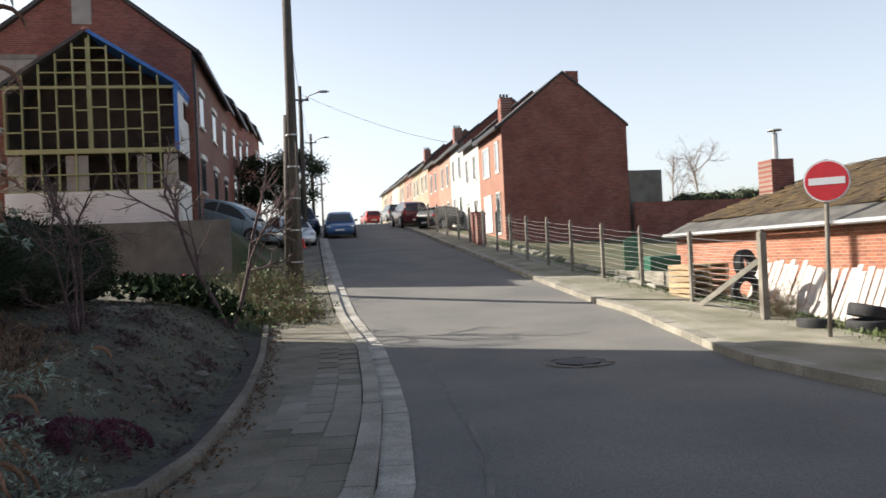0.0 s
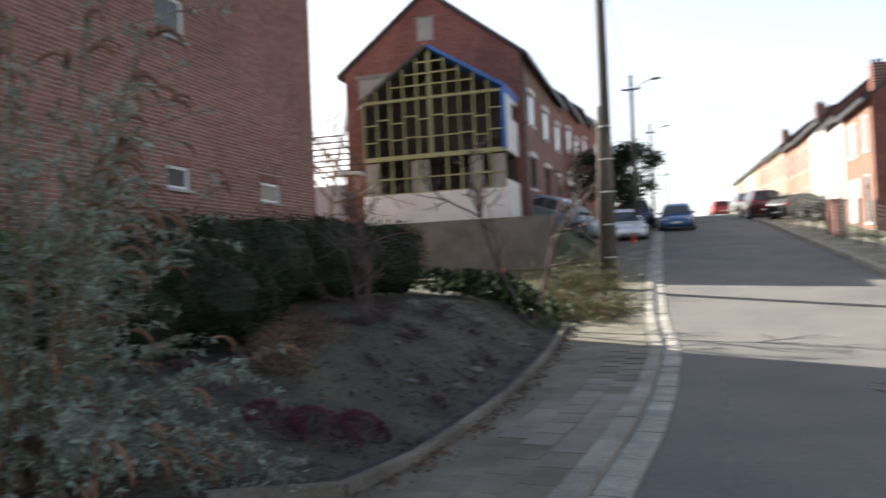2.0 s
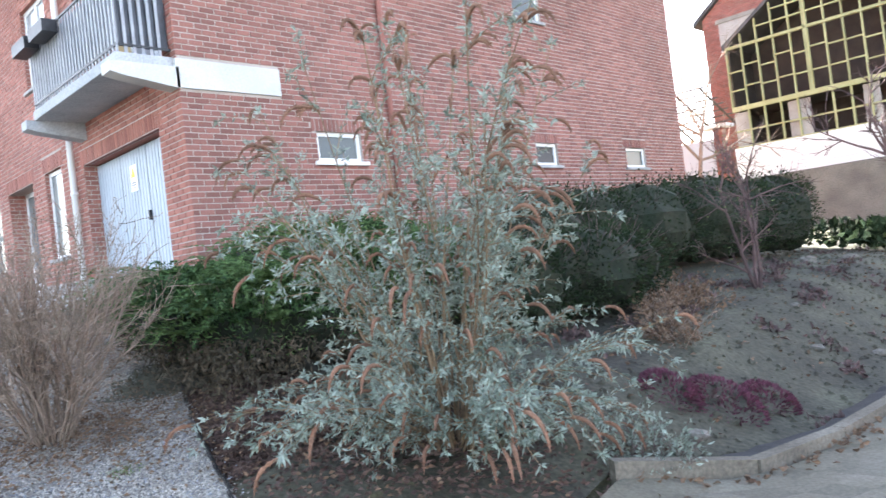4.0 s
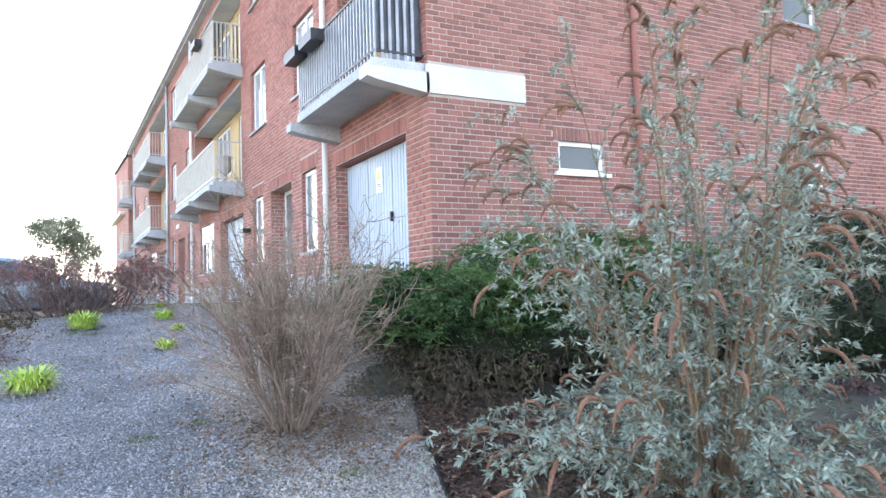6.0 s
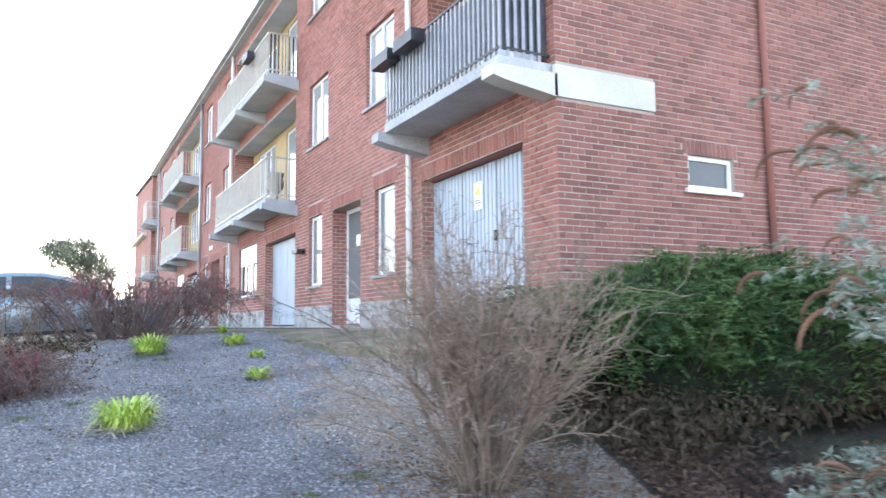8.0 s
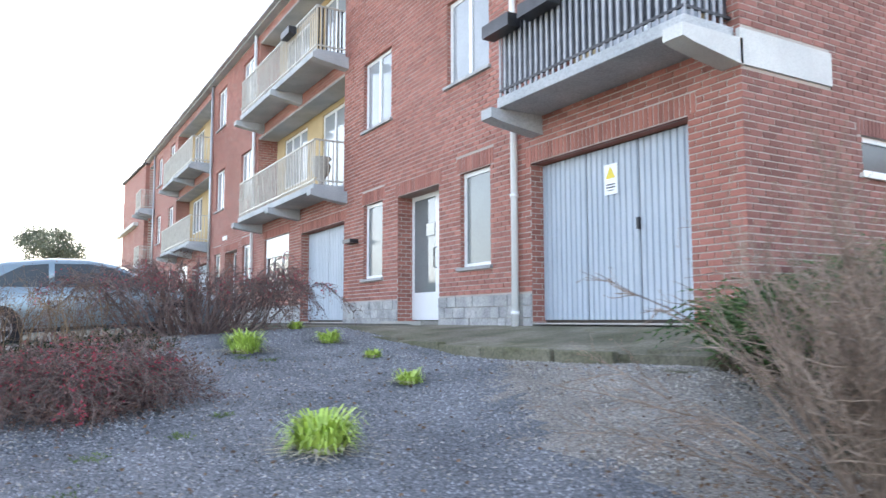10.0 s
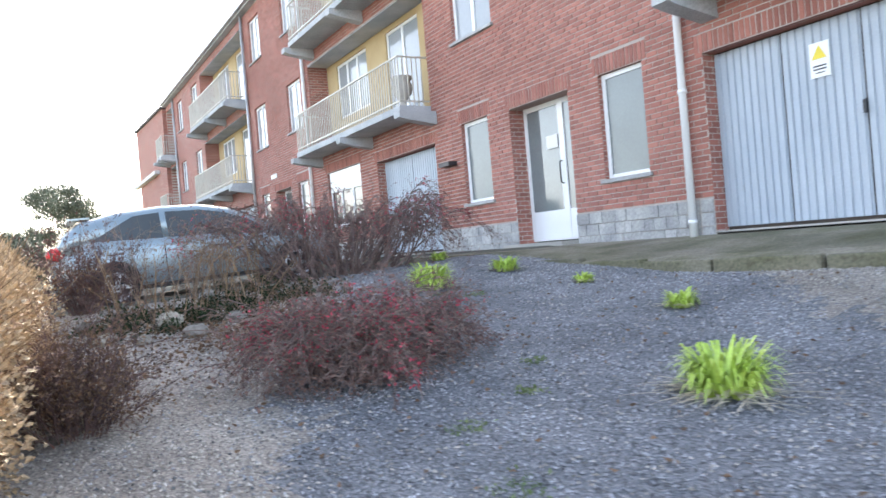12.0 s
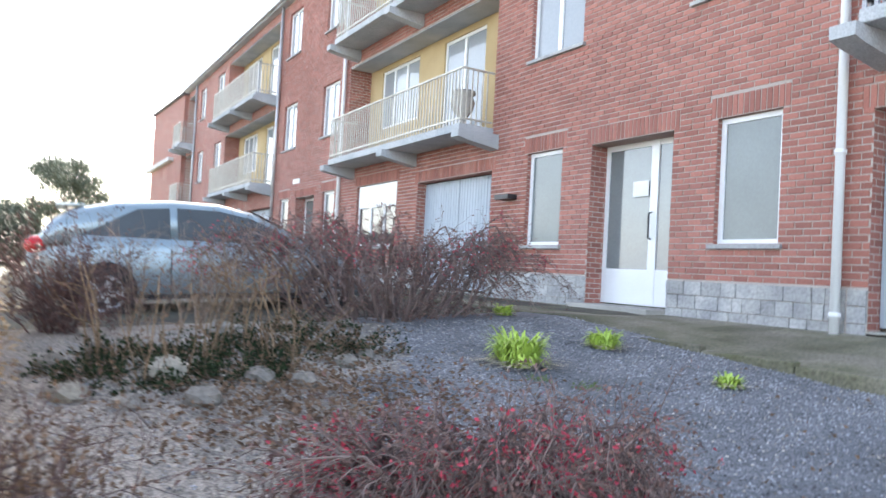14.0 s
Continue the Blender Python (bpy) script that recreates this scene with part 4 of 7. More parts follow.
# ---- row of houses on the other side ----
def row_house(y0, y1, ze, paint, windows, chimney=True, depth=6.9, x=9.85):
    h = thing("row_house", "narrow two-storey row house with painted front and slate roof", "house", "row houses up the street")
    zb = land(x, (y0 + y1) / 2) - 1.5
    m = Mesh()
    m.box(x, x + depth, y0, y1, zb, ze)
    m.prism([(x, ze), (x + depth, ze), (x + depth / 2, ze + 2.7)], y0, y1)
    part("wall", m, brick_house_x, h)
    m = Mesh()
    m.box(x - 0.03, x, y0 + 0.02, y1 - 0.02, zb, ze)
    part("front", m, paint, h)
    for xa, s in ((x - 0.25, 1), (x + depth + 0.1, -1)):
        m = Mesh()
        m.prism([(xa, ze - 0.15), (x + depth / 2, ze + 2.72), (x + depth / 2, ze + 2.86), (xa, ze)], y0 - 0.05, y1 + 0.02)
        part("roof", m, roof_dark, h)
    m = Mesh()
    m.box(x - 0.38, x - 0.24, y0, y1, ze - 0.2, ze)
    part("gutter", m, dark_metal, h)
    for yc, zc, w, hh, ma in windows:
        win = new("window")
        win.parent = h
        m = Mesh()
        m.box(x - 0.05, x - 0.032, y0 + yc - w / 2 + 0.05, y0 + yc + w / 2 - 0.05, ze - zc - hh / 2 + 0.05, ze - zc + hh / 2 - 0.05)
        part("pane", m, ma, win)
        m = Mesh()
        for a, b, c, d in ((-w / 2, -w / 2 + 0.06, -hh / 2, hh / 2), (w / 2 - 0.06, w / 2, -hh / 2, hh / 2), (-w / 2, w / 2, -hh / 2 - 0.08, -hh / 2 + 0.05), (-w / 2, w / 2, hh / 2 - 0.05, hh / 2 + 0.02)):
            m.box(x - 0.08, x - 0.03, y0 + yc + a, y0 + yc + b, ze - zc + c, ze - zc + d)
        part("frame", m, white_paint, win)
    if chimney:
        m = Mesh()
        m.box(x + depth / 2 - 2.2, x + depth / 2 - 1.55, y1 - 0.9, y1 - 0.2, ze + 0.5, ze + 2.5)
        c = part("chimney", m, brick_house_y, h)
        m = Mesh()
        for k in range(3):
            m.tube([(x + depth / 2 - 2.1 + 0.2 * k, y1 - 0.55, ze + 2.5), (x + depth / 2 - 2.1 + 0.2 * k, y1 - 0.55, ze + 2.75)], 0.07, 6)
        part("chimney_pot", m, dark_metal, c)
    return h


W1 = [(1.1, 1.5, 0.8, 1.6, pane_curtain), (3.6, 1.5, 1.6, 1.6, pane_curtain), (1.2, 4.5, 0.9, 2.2, pane_dark), (3.6, 4.4, 1.8, 2.0, white_frame)]
W2 = [(1.2, 1.6, 0.8, 1.5, pane_dark), (3.4, 1.6, 0.8, 1.5, pane_dark), (1.2, 4.6, 0.9, 2.1, pane_dark), (3.4, 4.4, 0.9, 1.7, pane_curtain)]
paints = [terracotta, house_white, house_white, pink, terracotta, cream, cream, terracotta, cream, house_white, pink, cream]
y = 37.3
for i, p in enumerate(paints):
    wd = (5.6, 4.6, 4.6, 5.4, 5.2, 5.4, 5.2, 6, 6, 6.5, 7, 8)[i]
    row_house(y, y + wd, float(np.interp(y, (37, 44.8, 52, 63.7, 71.6, 83.7, 119), (8.38, 8.72, 9.25, 9.6, 10.3, 10.55, 11.7))) + (0.35 if i in (2, 5) else 0), p, W1 if i == 0 else W2, i in (0, 3, 6))
    y += wd + (0 if i < 7 else 0.05)
# chimney at the gable top, annex behind
m = Mesh()
m.box(13.5, 14.2, 37.35, 38.0, 10.2, 11.25)
tagged(part("gable_chimney", m, brick_house_x), "short brick chimney on the gable ridge", "chimney")
annex = thing("brick_annex", "grey rendered annex behind the gable house", "building")
m = Mesh()
m.box(16.9, 18.9, 37.8, 43, 1.5, 5.9)
part("wall", m, dark_wall, annex)
yard_wall = Mesh()
yard_wall.box(16.9, 28, 37.0, 37.3, 1.5, 4.1)
tagged(part("yard_wall", yard_wall, brick_house_x), "dark red brick yard wall", "wall", kind="structure")

# ---- shed on the right ----
shed = thing("shed", "low orange brick shed with mossy corrugated roof", "shed")
m = Mesh()
m.box(11.75, 19.5, 2.0, 22.7, -0.4, 1.95)
part("wall", m, brick_shed, shed)
m = Mesh()
zr, xr = 3.75, 15.4
n = 150
ys = spread(1.8, 22.9, n)
for a, b in zip(ys, ys[1:]):
    za, zb_ = 0.025 * math.cos(a * 44), 0.025 * math.cos(b * 44)
    m.face(((11.45, a, 2.02 + za), (12.35, a, 2.42 + za), (12.35, b, 2.42 + zb_), (11.45, b, 2.02 + zb_)))
part("eave_sheet", m, corrugated, shed, "grey corrugated eave sheets")
m = Mesh()
slope = (zr - 2.4) / (xr - 12.3)
for i in range(70):
    a = 2.0 + i * 0.3
    for k in range(12):
        xa, xb = 12.25 + (xr - 12.25) * k / 12, 12.25 + (xr - 12.25) * (k + 1) / 12 + 0.03
        sh = 22.9 - (xa - 11.75) * 1.0
        if a > sh:
            continue
        b = min(a + 0.29, sh + 0.1)
        j = random.uniform(0, 0.03)
        za, zb_ = 2.42 + slope * (xa - 12.3) + 0.05 + j, 2.42 + slope * (xb - 12.3) + 0.01 + j
        m.face(((xa, a, za), (xb, a, zb_), (xb, b, zb_), (xa, b, za)))
        m.face(((xa, a, za - 0.05), (xa, a, za), (xa, b, za), (xa, b, za - 0.05)))
part("roof", m, moss_roof, shed, "moss-covered roof tiles")
m = Mesh()
m.face(((11.7, 22.75, 2.0), (19.5, 22.75, 2.0), (17.5, 18.6, zr), (xr, 18.9, zr)))
m.face(((xr, 1.9, zr), (xr, 18.9, zr), (19.6, 22.7, 2.0), (19.6, 1.9, 2.0)))
m.face(((11.7, 22.72, 2.02), (12.3, 22.0, 2.4), (xr, 18.9, zr - 0.02), (xr, 18.9, zr - 0.05)))
part("roof", m, moss_roof, shed)
m = Mesh()
m.tube([(11.42, 1.8, 1.98), (11.42, 22.9, 1.98)], 0.06, 8)
part("gutter", m, zinc, shed, "grey zinc gutter")
m = Mesh()
m.box(13.8, 14.55, 20.4, 21.1, 2.6, 4.15)
ch = part("chimney", m, brick_house_x, shed)
m = Mesh()
m.tube([(14.2, 20.75, 4.1), (14.2, 20.75, 5.0)], 0.08, 8)
m.tube([(14.2, 20.75, 5.06), (14.2, 20.75, 5.1)], [0.22, 0.22], 10)
m.tube([(14.2, 20.75, 5.0), (14.2, 20.75, 5.06)], 0.02, 5)
part("flue", m, zinc, ch, "steel flue with a cap")

# ---- fence ----
fence = thing("wire_fence", "concrete post and wire fence along the pavement", "fence")
posts = [(8.29, 12.69), (8.59, 15.94), (8.78, 19.0), (8.4, 20.8), (8.05, 22.5), (7.85, 24.3), (7.65, 26.1), (7.55, 28.0), (7.45, 29.8), (7.35, 31.8), (7.3, 34.5), (7.25, 37), (7.2, 40), (7.15, 43), (7.1, 46), (7.1, 50)]
for i, (x, y) in enumerate(posts):
    m = Mesh()
    w = 0.065 if i == 0 else 0.048
    h = 1.78 if i == 0 else 1.72
    z = land(x, y)
    m.box(x - w, x + w, y - w, y + w, z - 0.1, z + h - 0.05)
    m.box(x - w * 0.6, x + w * 0.6, y - w * 0.6, y + w * 0.6, z + h - 0.05, z + h)
    part("post", m, post_grey, fence, bevel=0.01)
m = Mesh()
for (xa, ya), (xb, yb) in zip(posts, posts[1:]):
    for k in range(11):
        h = 0.15 + k * 0.14 + random.uniform(-0.02, 0.02)
        za, zb_ = land(xa, ya) + h, land(xb, yb) + h
        m.tube([(xa, ya, za), ((xa + xb) / 2, (ya + yb) / 2, (za + zb_) / 2 - 0.03), (xb, yb, zb_)], 0.0045, 4, False)
part("wire", m, zinc, fence, "thin rusty-grey wires")
m = Mesh()
m.tube([(8.45, 15.5, land(8.4, 15.5) + 0.0), (8.3, 12.8, land(8.3, 12.8) + 1.2)], 0.07, 4)
part("brace", m, old_concrete, fence)
m = Mesh()
m.box(9.3, 9.5, 17, 33, 0.0, 0.95)
tagged(part("low_wall", m, kerb_stone), "low pale concrete wall behind the fence", "wall", kind="structure")

# ---- no entry sign ----
sign = thing("no_entry_sign", "round red no entry sign on a grey post", "road sign")
red_paint = material("sign_red", (0.60, 0.03, 0.04), (0.52, 0.025, 0.035), 4, 0.4, 0, 0, 30, 0, 0.06)
sx, sy, sz = 7.9, 10.3, 2.52
m = Mesh()
m.tube([(sx - 0.06, sy + 0.03, 0.0), (sx + 0.02, sy + 0.03, 2.86)], 0.035, 10)
part("post", m, post_grey, sign, smooth=True)
face_way = Vector((-0.62, -0.78, 0)).normalized()
M = Matrix.Translation((sx, sy, sz)) @ face_way.to_track_quat("Z", "Y").to_matrix().to_4x4()


def disc(r, z0, z1, n=40):
    d = Mesh()
    d.tube([M @ Vector((0, 0, z0)), M @ Vector((0, 0, z1))], r, n)
    return d


part("disc", disc(0.33, 0.0, 0.02), zinc, sign)
part("rim", disc(0.325, 0.02, 0.024), white_frame, sign)
part("face", disc(0.305, 0.024, 0.028), red_paint, sign)
m = Mesh()
m.box(-0.255, 0.255, -0.055, 0.055, 0.028, 0.032, M)
part("bar", m, white_frame, sign)

# ---- poles ----
def street_pole(name, x, y, h, r, lamp=False, stay=False, cross=False):
    p = thing(name, "tarred wooden utility pole with street lamp" if lamp else "dark wooden utility pole with cable runs", "utility pole")
    z = land(x, y) - 0.1
    m = Mesh()
    m.tube([(x, y, z), (x + 0.01, y, z + h * 0.5), (x + 0.02, y, z + h)], [r, r * 0.85, r * 0.66], 12)
    part("shaft", m, pole_wood, p, smooth=True)
    if stay:
        m = Mesh()
        m.tube([(x - 0.26, y + 0.05, z), (x - 0.12, y + 0.05, z + 5.2)], [r * 0.75, r * 0.6], 10)
        m.tube([(x + 0.1, y - 0.12, z), (x + 0.1, y - 0.12, z + 4.6)], 0.03, 6)
        part("stub", m, pole_wood, p, smooth=True)
        m = Mesh()
        for k in range(5):
            m.tube([(x, y, z + 1 + k * 0.9), (x, y, z + 1.04 + k * 0.9)], r + 0.012, 10)
        part("strap", m, zinc, p)
    if lamp:
        m = Mesh()
        m.tube([(x, y, z + h - 0.9), (x + 0.5, y - 0.1, z + h - 0.5), (x + 0.95, y - 0.15, z + h - 0.35)], 0.03, 6)
        arm = part("arm", m, zinc, p)
        m = Mesh()
        m.ball((x + 1.2, y - 0.15, z + h - 0.32), 0.32, 0.12, 0.07, 10, 6)
        part("lamp_head", m, zinc, arm, smooth=True)
    if cross:
        m = Mesh()
        m.box(x - 0.45, x + 0.45, y - 0.05, y + 0.05, z + h - 0.75, z + h - 0.67)
        for k in (-0.4, 0.4):
            m.tube([(x + k, y, z + h - 0.67), (x + k, y, z + h - 0.52)], 0.035, 6)
        part("crossarm", m, dark_metal, p)
    return p


street_pole("utility_pole", -0.52, 21.3, 11.0, 0.17, stay=True)
street_pole("utility_pole", -0.45, 38.0, 8.2, 0.14, lamp=True, cross=True)
street_pole("utility_pole", 0.0, 60.0, 7.5, 0.14, lamp=True, cross=True)
street_pole("utility_pole", 1.0, 86.0, 6.5, 0.12, cross=True)
cables = thing("overhead_cable", "thin dark overhead cables between the poles", "cable")
for a, b, sag in (((-0.73, 21.3, 12.0), (-0.45, 38, 10.3), 0.5), ((-0.45, 38, 10.3), (0, 60, 11.6), 0.5), ((-0.45, 38, 10.3), (10, 47, 8.9), 0.4), ((-0.73, 21.3, 12.0), (-0.73, 0, 11), 0.5)):
    m = Mesh()
    a, b = Vector(a), Vector(b)
    m.tube([a.lerp(b, k / 10) - Vector((0, 0, 4 * sag * (k / 10) * (1 - k / 10))) for k in range(11)], 0.012, 4)
    part("cable", m, dark_metal, cables)

# manhole
mh = thing("manhole_cover", "iron manhole cover set in the asphalt", "manhole")
m = Mesh()
zc = land(3.7, 10.3)
m.tube([(3.7, 10.3, zc - 0.04), (3.7, 10.3, zc + 0.002)], 0.33, 24)
part("lid", m, dark_metal, mh)
m = Mesh()
for k in range(16):
    a = 2 * math.pi * k / 16
    m.box(-0.09, 0.09, -0.06, 0.06, -0.04, 0.0 - 0.006 * (k % 3), Matrix.Translation((3.7 + 0.46 * math.cos(a), 10.3 + 0.46 * math.sin(a), zc + 0.002)) @ pose(0, 0, 0, 0, 0, math.degrees(a) + 90))
tagged(part("cobble_ring", m, dark_wall, mh), kind="stuff")

# ---- plants ----
bark_tan = material("cane_bark", (0.15, 0.1, 0.06), (0.23, 0.16, 0.095), 8, 0.85, 0, 0.3, 60, 0.25, 0.2)
bark_grey = material("twig_bark", (0.17, 0.125, 0.095), (0.27, 0.205, 0.16), 6, 0.9, 0, 0.3, 60, 0.3, 0.2)
bark_dark = material("dark_twig", (0.07, 0.045, 0.045), (0.13, 0.085, 0.08), 6, 0.9, 0, 0.3, 60, 0.3, 0.2)
leaf_grey = material("grey_green_leaf", (0.15, 0.188, 0.145), (0.29, 0.335, 0.285), 5, 0.7, 0, 0.1, 60, 0.35, 0.15)
leaf_green = material("green_leaf", (0.07, 0.11, 0.03), (0.14, 0.18, 0.06), 5, 0.6, 0, 0.1, 60, 0.4, 0.15)
leaf_dark = material("dark_leaf", (0.013, 0.024, 0.012), (0.032, 0.048, 0.02), 4, 0.85, 0, 0.1, 60, 0.4, 0.2, 0.15)
leaf_juniper = material("juniper_green", (0.045, 0.095, 0.035), (0.115, 0.175, 0.06), 2.5, 0.8, 0, 0.1, 60, 0.5, 0.2, 0.25)
# hedge core green, nearly black: shade between the leaves put into the colour
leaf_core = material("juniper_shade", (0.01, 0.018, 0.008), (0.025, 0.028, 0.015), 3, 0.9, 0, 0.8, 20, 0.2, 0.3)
leaf_dead = material("dead_leaf", (0.11, 0.068, 0.042), (0.18, 0.115, 0.072), 5, 0.9, 0, 0.2, 60, 0.4, 0.2)
leaf_gold = material("golden_leaf", (0.27, 0.2, 0.12), (0.38, 0.3, 0.2), 4, 0.8, 0, 0.2, 60, 0.35, 0.2)
leaf_lime = material("lime_leaf", (0.27, 0.4, 0.05), (0.42, 0.54, 0.1), 6, 0.5, 0, 0.1, 60, 0.25, 0.1)
leaf_red = material("crimson_leaf", (0.3, 0.022, 0.045), (0.44, 0.048, 0.08), 5, 0.6, 0, 0.1, 60, 0.3, 0.15)
leaf_wine = material("wine_leaf", (0.07, 0.033, 0.028), (0.125, 0.06, 0.048), 5, 0.7, 0, 0.1, 60, 0.4, 0.15)
spike_brown = material("seed_spike", (0.15, 0.08, 0.05), (0.23, 0.125, 0.08), 9, 0.95, 0, 0.6, 90, 0.25, 0.25)
heather = material("heather", (0.075, 0.018, 0.035), (0.13, 0.035, 0.062), 6, 0.8, 0, 0.3, 60, 0.35, 0.2)
straw = material("straw", (0.40, 0.34, 0.25), (0.54, 0.48, 0.38), 6, 0.9, 0, 0.2, 60, 0.3, 0.15)
leaf_mulch = material("leaf_mulch", (0.06, 0.035, 0.028), (0.11, 0.07, 0.055), 4, 0.95, 0, 0.2, 60, 0.45, 0.2)
rnd = random.Random(7)


def rv(s=1.0):
    return Vector((rnd.uniform(-s, s), rnd.uniform(-s, s), rnd.uniform(-s, s)))


def leaf(m, p, d, length, width, fold=0.25):
    """A pointed leaf from p along d, folded along its middle."""
    d = d.normalized()
    side = d.cross(rv())
    if side.length < 1e-3:
        side = Vector((1, 0, 0))
    side.normalize()
    up = side.cross(d)
    a, t = p, p + d * length - up * length * 0.12
    c = p + d * length * 0.45
    n = len(m.v)
    m.v += [tuple(a), tuple(c + side * width / 2 + up * width * fold), tuple(t), tuple(c - side * width / 2 + up * width * fold), tuple(c)]
    m.f += [(n, n + 1, n + 4), (n + 1, n + 2, n + 4), (n, n + 4, n + 3), (n + 4, n + 2, n + 3)]


def blade(m, p, d, length, width, drop=0.6):
    """A long arching blade of grass."""
    side = Vector((-d.y, d.x, 0))
    if side.length < 1e-3:
        side = Vector((1, 0, 0))
    side = side.normalized() * width / 2
    pts = []
    for k in range(5):
        s = k / 4
        q = p + d * length * s - Vector((0, 0, drop * length * s * s * s))
        w = side * (1 - 0.95 * s * s)
        pts.append((tuple(q - w), tuple(q + w)))
    for (a, b), (c, e) in zip(pts, pts[1:]):
        m.face((a, b, e, c))


def cane(p, d, length, bend, n=6, droop=0.0):
    """Points of a bent shoot."""
    pts = [p.copy()]
    d = d.normalized()
    step = length / n
    for k in range(n):
        d = (d + rv(bend) + Vector((0, 0, -droop * k / n))).normalized()
        pts.append(pts[-1] + d * step)
    return pts


def grow(m, tips, p, d, length, radius, level, bend, kids, spread_, droop=0.0, ratio=0.6):
    pts = cane(p, d, length, bend, 5 if level else 4, droop)
    rad = [radius * (1 - 0.6 * k / (len(pts) - 1)) for k in range(len(pts))]
    m.tube(pts, rad, 5 if radius > 0.006 else 3, False)
    for k in range(len(pts) - 1):
        tips.append((pts[k + 1], (pts[k + 1] - pts[k]).normalized(), level))
    if level > 0:
        for _ in range(kids):
            k = rnd.randint(1, len(pts) - 1)
            dd = ((pts[k] - pts[k - 1]).normalized() + rv(spread_)).normalized()
            grow(m, tips, pts[k], dd, length * ratio * rnd.uniform(0.7, 1.2), max(radius * 0.5, 0.0022), level - 1, bend, kids, spread_, droop, ratio)


def on_land(x, y, dz=0.0):
    return Vector((x, y, land(x, y) + dz))


# butterfly bush with grey leaves and brown seed spikes
def butterfly_bush(x, y):
    t = thing("butterfly_bush", "tall grey-green butterfly bush with brown drooping seed spikes", "shrub")
    b = on_land(x, y, -0.03)
    wood, lv, sp = Mesh(), Mesh(), Mesh()

    def tuft(q, d, n, size):
        for _ in range(n):
            leaf(lv, q + rv(0.012), d * 0.55 + rv(0.8) + Vector((0, 0, -0.12)), size * rnd.uniform(0.6, 1.25), size * rnd.uniform(0.24, 0.34), 0.2)

    def spike(q, d):
        pts = cane(q, d, rnd.uniform(0.17, 0.33), 0.07, 7, 0.95)
        sp.tube(pts, [0.004, 0.009, 0.012, 0.013, 0.012, 0.009, 0.006, 0.002], 6)
        for k in range(1, 7):
            for _ in range(4):
                leaf(sp, pts[k], rv(), 0.02, 0.012)

    for i in range(60):
        a = 2 * math.pi * i / 60 * 7 + rnd.uniform(-0.25, 0.25)
        out = Vector((math.cos(a), math.sin(a), 0))
        kind = "tall" if i % 3 == 0 else ("mid" if i % 3 == 1 else "low")
        lean, h, droop = {"tall": (rnd.uniform(0.04, 0.4), rnd.uniform(2.2, 2.95), 0.04), "mid": (rnd.uniform(0.2, 0.62), rnd.uniform(1.4, 2.1), 0.12), "low": (rnd.uniform(0.8, 1.7), rnd.uniform(0.85, 1.3), 0.2)}[kind]
        pts = cane(b + out * rnd.uniform(0.03, 0.2), out * lean + Vector((0, 0, 1)), h, 0.07, 9, droop)
        r = rnd.uniform(0.008, 0.014)
        wood.tube(pts, [r * (1 - 0.72 * k / 9) for k in range(10)], 5, False)
        for k in range(3 if kind == "tall" else 2, 10):
            d0 = (pts[k] - pts[k - 1]).normalized()
            high = (pts[k].z - b.z) / 2.4
            tuft(pts[k], d0, 7, 0.055)
            for _ in range(1 if high > 0.85 else 2):
                q0 = pts[k - 1].lerp(pts[k], rnd.random())
                side = (d0 * 0.75 + rv(0.75) + out * 0.3).normalized()
                shoot = cane(q0, side, rnd.uniform(0.16, 0.42), 0.12, 5, 0.2)
                wood.tube(shoot, [0.004, 0.0035, 0.003, 0.0026, 0.0022, 0.0018], 3, False)
                for p, q in zip(shoot, shoot[1:]):
                    tuft(q, (q - p).normalized(), 4 if high > 0.5 else 5, 0.05)
                tuft(shoot[-1], (shoot[-1] - shoot[-2]).normalized(), 6, 0.055)
                if rnd.random() < (0.36 if high > 0.6 else 0.18):
                    spike(shoot[-1], (shoot[-1] - shoot[-2]).normalized() + out * 0.8 + Vector((0, 0, 0.35)))
        for _ in range(3 if kind == "tall" else 1):
            spike(pts[-1 - rnd.randint(0, 1)], (pts[-1] - pts[-2]).normalized() * 0.5 + out * rnd.uniform(0.4, 1.2) + rv(0.5) + Vector((0, 0, 0.3)))
        tuft(pts[-1], (pts[-1] - pts[-2]).normalized(), 8, 0.06)
    part("stem", wood, bark_tan, t)
    tagged(part("leaf", lv, leaf_grey, t), kind="stuff")
    tagged(part("seed_spike", sp, spike_brown, t, "brown dry seed spikes"), kind="stuff")


butterfly_bush(-2.55, 3.95)


